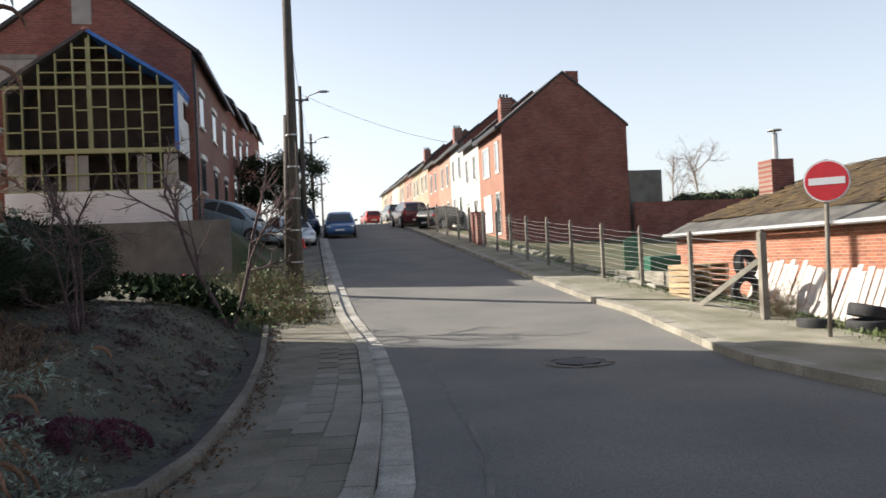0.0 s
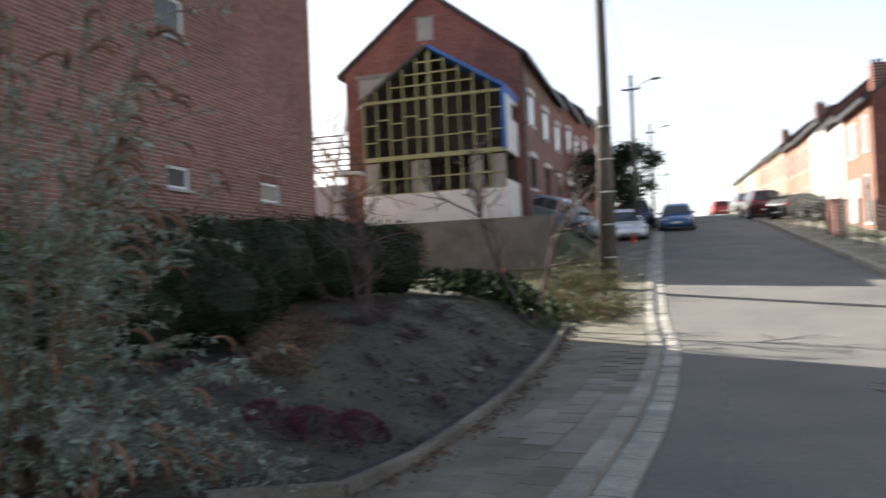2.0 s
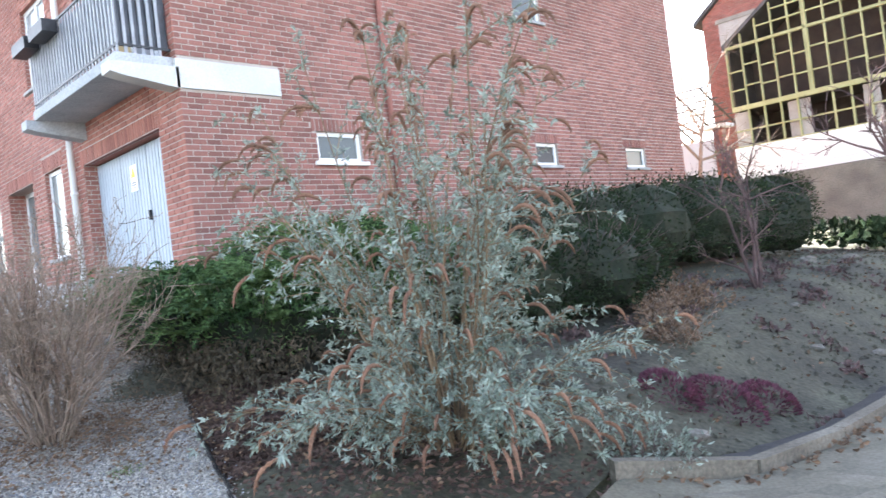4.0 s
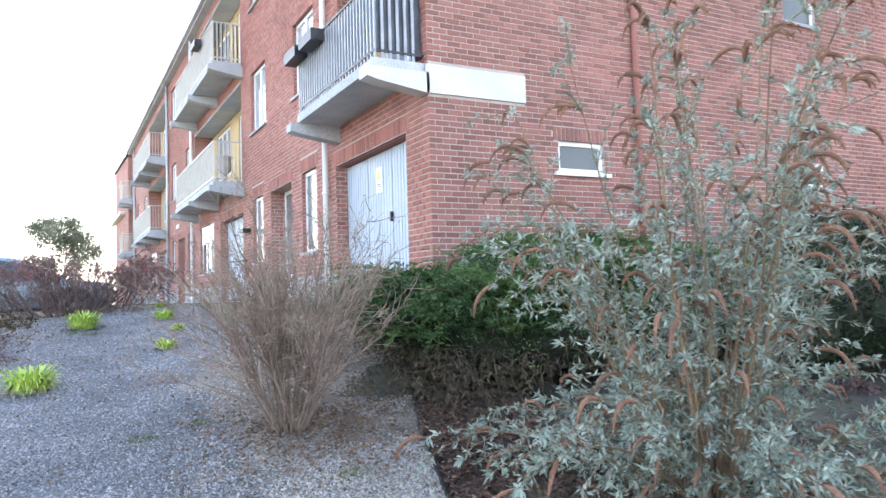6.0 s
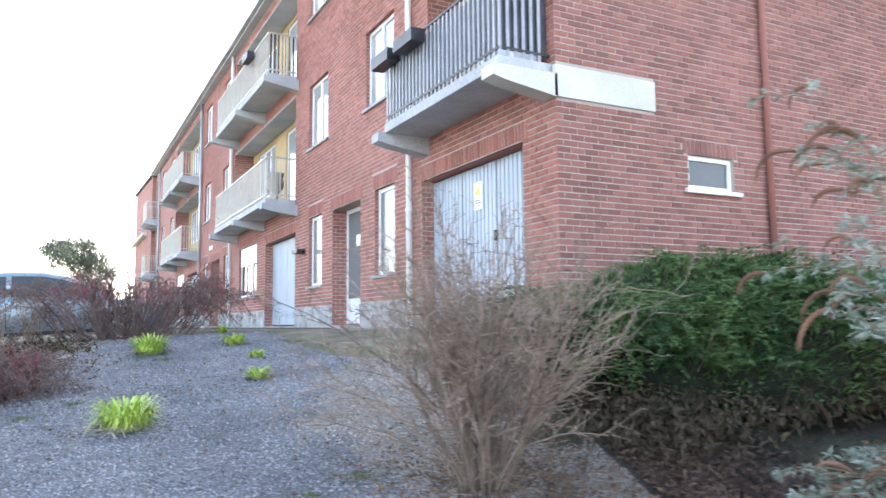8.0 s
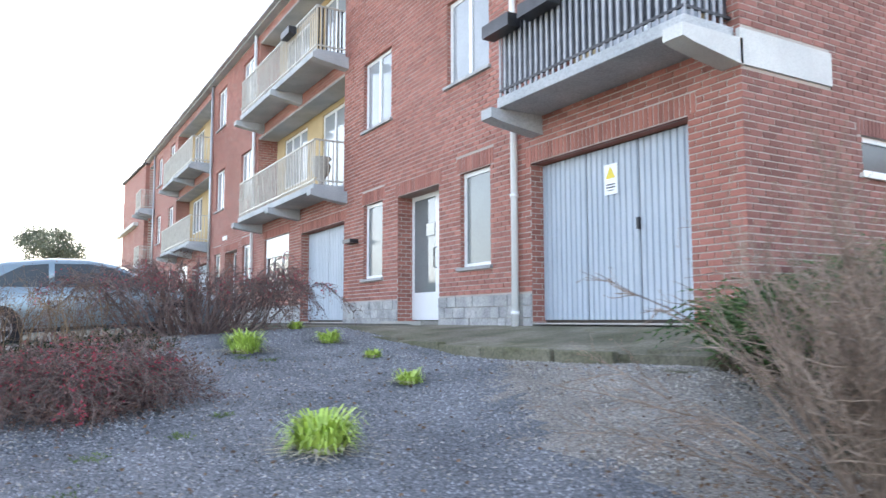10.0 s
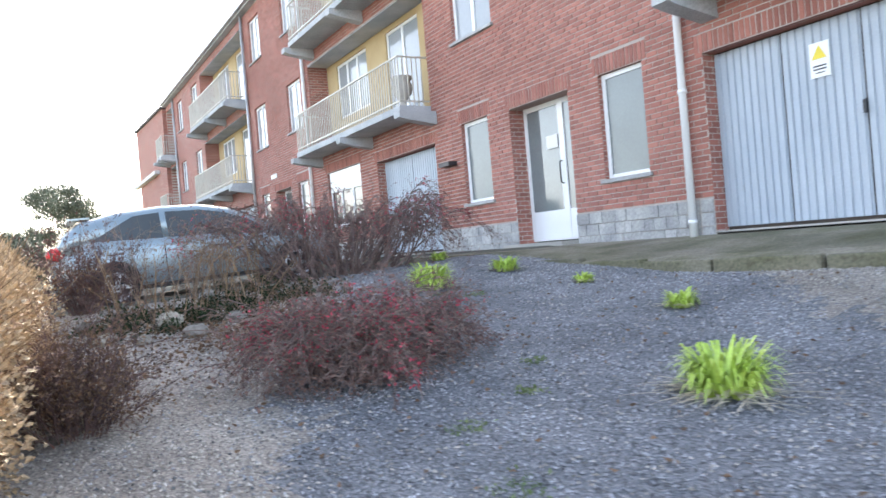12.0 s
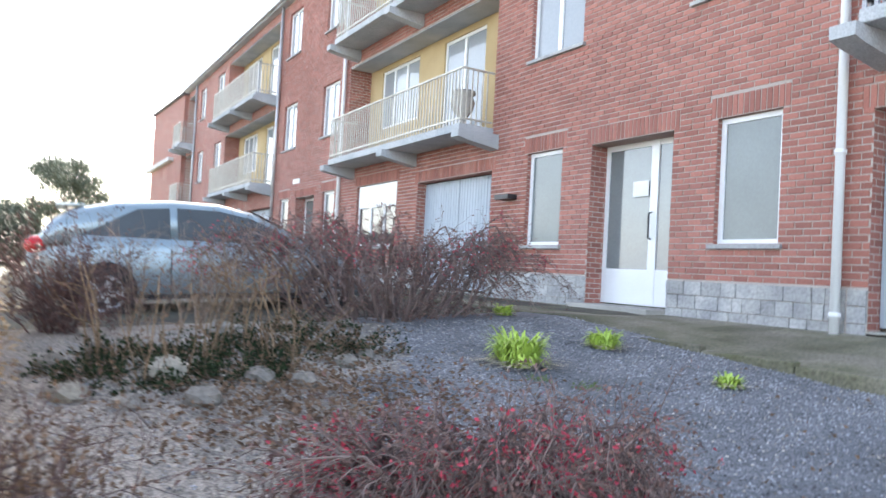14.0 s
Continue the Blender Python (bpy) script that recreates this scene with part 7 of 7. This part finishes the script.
stack = thing("pallet_stack", "stack of wooden pallets beside the brick shed", "pallets")
m4 = Matrix.Translation((9.35, 17.0, land(9.35, 17.0))) @ pose(0, 0, 0, 0, 0, 12)
for k in range(6):
    pallet(stack, k * 0.145, m4 @ pose(0, 0, 0, 0, 0, (k * 37) % 7 - 3))
for i, (x, y, z, rx, ry, r) in enumerate([(9.75, 15.6, 0.36, 90, 30, 0.36), (9.85, 15.75, 0.95, 80, 40, 0.34), (9.0, 10.9, 0.12, 0, 0, 0.34), (9.1, 11.0, 0.34, 12, 5, 0.33), (9.95, 10.6, 0.14, 5, 8, 0.34), (10.1, 10.9, 0.36, 20, 0, 0.33), (8.45, 11.5, 0.1, 8, 0, 0.3)]):
    m = Mesh()
    prof = [(0.0, 0.55), (-0.1, 0.6), (-0.11, 0.95), (-0.07, 1.0), (0.07, 1.0), (0.11, 0.95), (0.1, 0.6)]
    M4 = Matrix.Translation((x, y, land(x, y) + z)) @ pose(0, 0, 0, rx, ry, 20 * i)
    n = 26
    s = len(m.v)
    for k in range(n):
        a = 2 * math.pi * k / n
        for zz, rr_ in prof:
            m.v.append(tuple(M4 @ Vector((math.cos(a) * r * rr_, math.sin(a) * r * rr_, zz))))
    q = len(prof)
    for k in range(n):
        for j in range(q):
            m.f.append((s + k * q + j, s + ((k + 1) % n) * q + j, s + ((k + 1) % n) * q + (j + 1) % q, s + k * q + (j + 1) % q))
    tagged(part("tyre", m, rubber, smooth=True), "old black car tyre lying by the fence", "tyre", "discarded tyres")
boards = thing("leaning_boards", "pale painted boards leaning on the shed wall", "boards")
for k in range(34):
    y = 17.2 - k * 0.2
    m = Mesh()
    hh = 1.25 + rnd.uniform(-0.1, 0.1)
    m.box(-0.012, 0.012, -0.08, 0.08, 0, hh, Matrix.Translation((10.75, y, land(10.75, y) - 0.1)) @ pose(0, 0, 0, rnd.uniform(-7, -2), 28, rnd.uniform(-4, 4)))
    part("board", m, sheet_white if k < 30 else bark_dark, boards)
twig_shrub("dry_weeds", "dry brown weeds at the fence foot", 8.7, 12.9, 70, 0.65, 0.6, 0.004, bark_grey, leaf_dead, 900, (0.04, 0.02), 0.05, 3, 2, 0.5, (0.6, 1.1), leaf_green, 500)
gm = Mesh()
for _ in range(7000):
    y = rnd.uniform(9, 34)
    x = edge_right(y) + 2.0 + 0.5 * ease((19 - y) / 5) + rnd.gauss(0.15, 0.25)
    blade(gm, on_land(x, y, 0.05), Vector((rnd.uniform(-0.5, 0.5), rnd.uniform(-0.5, 0.5), 1)), rnd.uniform(0.05, 0.16), 0.015, 0.3)
for _ in range(3500):
    x, y = rnd.uniform(-3.5, 0.3), rnd.uniform(15.6, 24)
    blade(gm, on_land(x, y, 0.0), Vector((rnd.uniform(-0.5, 0.5), rnd.uniform(-0.5, 0.5), 1)), rnd.uniform(0.06, 0.2), 0.015, 0.3)
tagged(part("grass", gm, leaf_green), "short rough grass at the fence and verge", "grass", kind="stuff")
for k in range(14):
    y = 17.5 + k * 1.0 + rnd.uniform(-0.3, 0.3)
    x = edge_right(y) + 2.15 + rnd.uniform(0, 0.15)
    m = Mesh()
    m.box(-0.25, 0.25, -0.16, 0.16, -0.05, 0.16, Matrix.Translation((x, y, land(x, y))) @ pose(0, 0, 0, rnd.uniform(-15, 15), rnd.uniform(-15, 15), rnd.uniform(60, 120)))
    tagged(part("rubble_stone", m, old_concrete, bevel=0.02), "broken concrete slab piece under the fence", "rubble", "rubble along the fence")
green_paint = material("green_mesh_paint", (0.02, 0.10, 0.06), (0.03, 0.13, 0.08), 5, 0.5, 0.2, 0, 30, 0, 0.1)
gf = thing("green_mesh_panel", "dark green wire mesh garden panels", "fence")
for k in range(5):
    a = Vector((9.3 + k * 0.5, 21.3 + k * 0.9, 0))
    b = Vector((9.3 + (k + 1) * 0.5, 21.3 + (k + 1) * 0.9, 0))
    m = Mesh()
    za = land(a.x, a.y)
    for j in range(6):
        m.tube([(a.x, a.y, za + 0.1 + j * 0.2), (b.x, b.y, za + 0.1 + j * 0.2)], 0.01, 4)
    for j in range(9):
        q = a.lerp(b, j / 8)
        m.tube([(q.x, q.y, za), (q.x, q.y, za + 1.15)], 0.01, 4)
    tagged(part("wire_mesh", m, green_paint, gf), kind="stuff")
m = Mesh()
m.box(9.6, 10.6, 20.2, 20.9, land(10, 20.5), land(10, 20.5) + 0.75)
tagged(part("garden_bin", m, green_paint, bevel=0.05), "dark green garden box behind the fence", "container")
# gate pillars before the row houses
for x, y in ((7.5, 33.0), (7.55, 34.2)):
    m = Mesh()
    z = land(x, y)
    m.box(x - 0.2, x + 0.2, y - 0.2, y + 0.2, z - 0.1, z + 1.45)
    m.box(x - 0.25, x + 0.25, y - 0.25, y + 0.25, z + 1.45, z + 1.53)
    tagged(part("gate_pillar", m, brick_house_x), "dark brick gate pillar with a flat cap", "pillar", "gate pillars")
# cones
cone_red = material("cone_red", (0.6, 0.05, 0.03), (0.5, 0.04, 0.03), 5, 0.5, 0, 0, 30, 0, 0.05)
for x, y in ((-3.65, 21.6), (-0.55, 35.8)):
    t = thing("traffic_cone", "red traffic cone with white band", "traffic cone", "traffic cones")
    z = land(x, y)
    m = Mesh()
    m.tube([(x, y, z + 0.03), (x, y, z + 0.5)], [0.12, 0.03], 14)
    m.box(x - 0.16, x + 0.16, y - 0.16, y + 0.16, z, z + 0.03)
    part("cone", m, cone_red, t)
    m = Mesh()
    m.tube([(x, y, z + 0.22), (x, y, z + 0.33)], [0.083, 0.062], 14)
    part("band", m, white_paint, t)
# wooden lattice roof and gate between the buildings
lat = thing("pergola", "half-built wooden lath roof between the buildings", "pergola")
for k in range(8):
    m = Mesh()
    m.box(-13.4, -10.9, 26.8 + k * 0.42, 26.86 + k * 0.42, 6.95 - k * 0.17 - 0.05, 6.95 - k * 0.17)
    part("lath", m, pole_wood, lat)
for x in (-13.2, -12.1, -11.1):
    m = Mesh()
    m.tube([(x, 26.7, 6.9), (x, 30.2, 5.45)], 0.05, 4)
    part("rafter", m, pole_wood, lat)
    m = Mesh()
    m.box(x - 0.05, x + 0.05, 29.9, 30.0, 1.2, 5.5)
    part("post", m, pallet_wood, lat)
m = Mesh()
m.box(-12.4, -10.95, 27.0, 27.08, 3.3, 5.0)
tagged(part("gate", m, garage_paint), "pale green sheet gate beside the extension", "gate")
m = Mesh()
m.box(-10.9, -10.55, 26.9, 27.25, 1.2, 5.35)
tagged(part("gate_pillar", m, brick_house_x), "red brick pillar beside the sheet gate", "pillar")
m = Mesh()
m.box(-11.3, -10.3, 26.7, 27.4, 5.35, 5.47)
tagged(part("canopy", m, white_paint), "small white canopy over the gate pillar", "canopy")
# black liner sheet along the bed
m = Mesh()
yy = spread(4.8, 14.5, 60)
for a, b in zip(yy, yy[1:]):
    xa, xb = garden_edge_x(a) - 0.12, garden_edge_x(b) - 0.12
    wa, wb = 0.2 + 0.12 * noise.noise((0, a * 1.3, 0)), 0.2 + 0.12 * noise.noise((0, b * 1.3, 0))
    m.face(((xa, a, land(xa, a) + 0.1), (xb, b, land(xb, b) + 0.1), (xb - wb, b, land(xb - wb, b) + 0.05 + 0.03 * noise.noise((3, b * 5, 0))), (xa - wa, a, land(xa - wa, a) + 0.05 + 0.03 * noise.noise((3, a * 5, 0)))))
tagged(part("liner_sheet", m, rubber), "crumpled black liner sheet along the bed edge", "sheet")

# ---- pavement slabs and single bricks ----
slab_meshes = []
for k in range(4):
    m = Mesh()
    m.box(-0.147, 0.147, -0.223, 0.223, -0.03, 0.004 if k else 0.008)
    slab_meshes.append(m.data("paving_slab", paving if k else paving_pale))
walkway = thing("paving_slabs", "small worn concrete slabs laid beside the kerb", "paving", kind="structure")
y = 4.2
while y < 13.0:
    ang = math.degrees(math.atan2(edge_x(y + 0.3) - edge_x(y - 0.3), 0.6))
    for c in range(3):
        x = edge_x(y) - 0.262 - c * 0.3
        if x < garden_edge_x(y) + 0.3:
            continue
        if c == 2 and not 7.0 < y < 9.2:
            continue
        pale = (c in (0, 1) and 6.5 < y < 10.5 and rnd.random() < 0.75) or (c == 2 and 7.2 < y < 8.9)
        ob = new("paving_slab", slab_meshes[0 if pale else rnd.randint(1, 3)])
        ob.parent = walkway
        yo = y + (0.22 if c % 2 else 0)
        ob.matrix_basis = Matrix.Translation((x, yo, land(x, yo) + 0.05)) @ pose(0, 0, 0, rnd.uniform(-0.6, 0.6), rnd.uniform(-0.6, 0.6), -ang)
    y += 0.452


def single_bricks(rows, place, ma):
    shared = {}
    for b in rows:
        p, q, lo, hi = b
        key = (round(q - p, 3), round(hi - lo, 3))
        if key not in shared:
            m = Mesh()
            brick_faces(m, (-(q - p) / 2, (q - p) / 2, -(hi - lo) / 2, (hi - lo) / 2), lambda u, d, z: (u, d, z))
            shared[key] = m.data("brick", ma)
        ob = new("brick", shared[key])
        ob.parent = apartments
        at = Vector(place((p + q) / 2, 0, (lo + hi) / 2))
        turn = 0 if place is front else 90
        ob.matrix_basis = Matrix.Translation(at) @ pose(0, 0, 0, 0, 0, turn)


single_bricks(NEAR_BRICKS, front, brick_face)
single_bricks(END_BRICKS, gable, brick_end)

# clods and crumbs on the soil bed
clumps = Mesh()
for _ in range(46):
    y = rnd.uniform(6.0, 15.2)
    x = rnd.uniform(-4.2, garden_edge_x(y) - 0.25)
    for _ in range(rnd.randint(14, 40)):
        leaf(clumps, on_land(x + rnd.gauss(0, 0.09), y + rnd.gauss(0, 0.09), rnd.uniform(0.0, 0.05)), rv(1.0) + Vector((0, 0, 0.25)), rnd.uniform(0.05, 0.12), rnd.uniform(0.03, 0.06))
tagged(part("rotting_leaves", clumps, bark_dark), "dark clumps of rotting leaves on the soil", "leaves", kind="stuff")
m = Mesh()
for _ in range(2600):
    y = rnd.uniform(5.2, 15.5)
    x = rnd.uniform(-4.6, garden_edge_x(y) - 0.15)
    s = rnd.uniform(0.01, 0.05) * (0.5 + rnd.random())
    z = land(x, y)
    a = rnd.uniform(0, 3.14)
    ca, sa = math.cos(a) * s, math.sin(a) * s
    n = len(m.v)
    m.v += [(x + ca, y + sa, z), (x - sa * 0.7, y + ca * 0.7, z), (x - ca, y - sa, z), (x + sa * 0.7, y - ca * 0.7, z), (x + 0.2 * ca, y, z + s * 0.6)]
    m.f += [(n, n + 1, n + 4), (n + 1, n + 2, n + 4), (n + 2, n + 3, n + 4), (n + 3, n, n + 4)]
tagged(part("soil_clods", m, soil), "small clods of dark soil on the bed", "soil", kind="stuff")
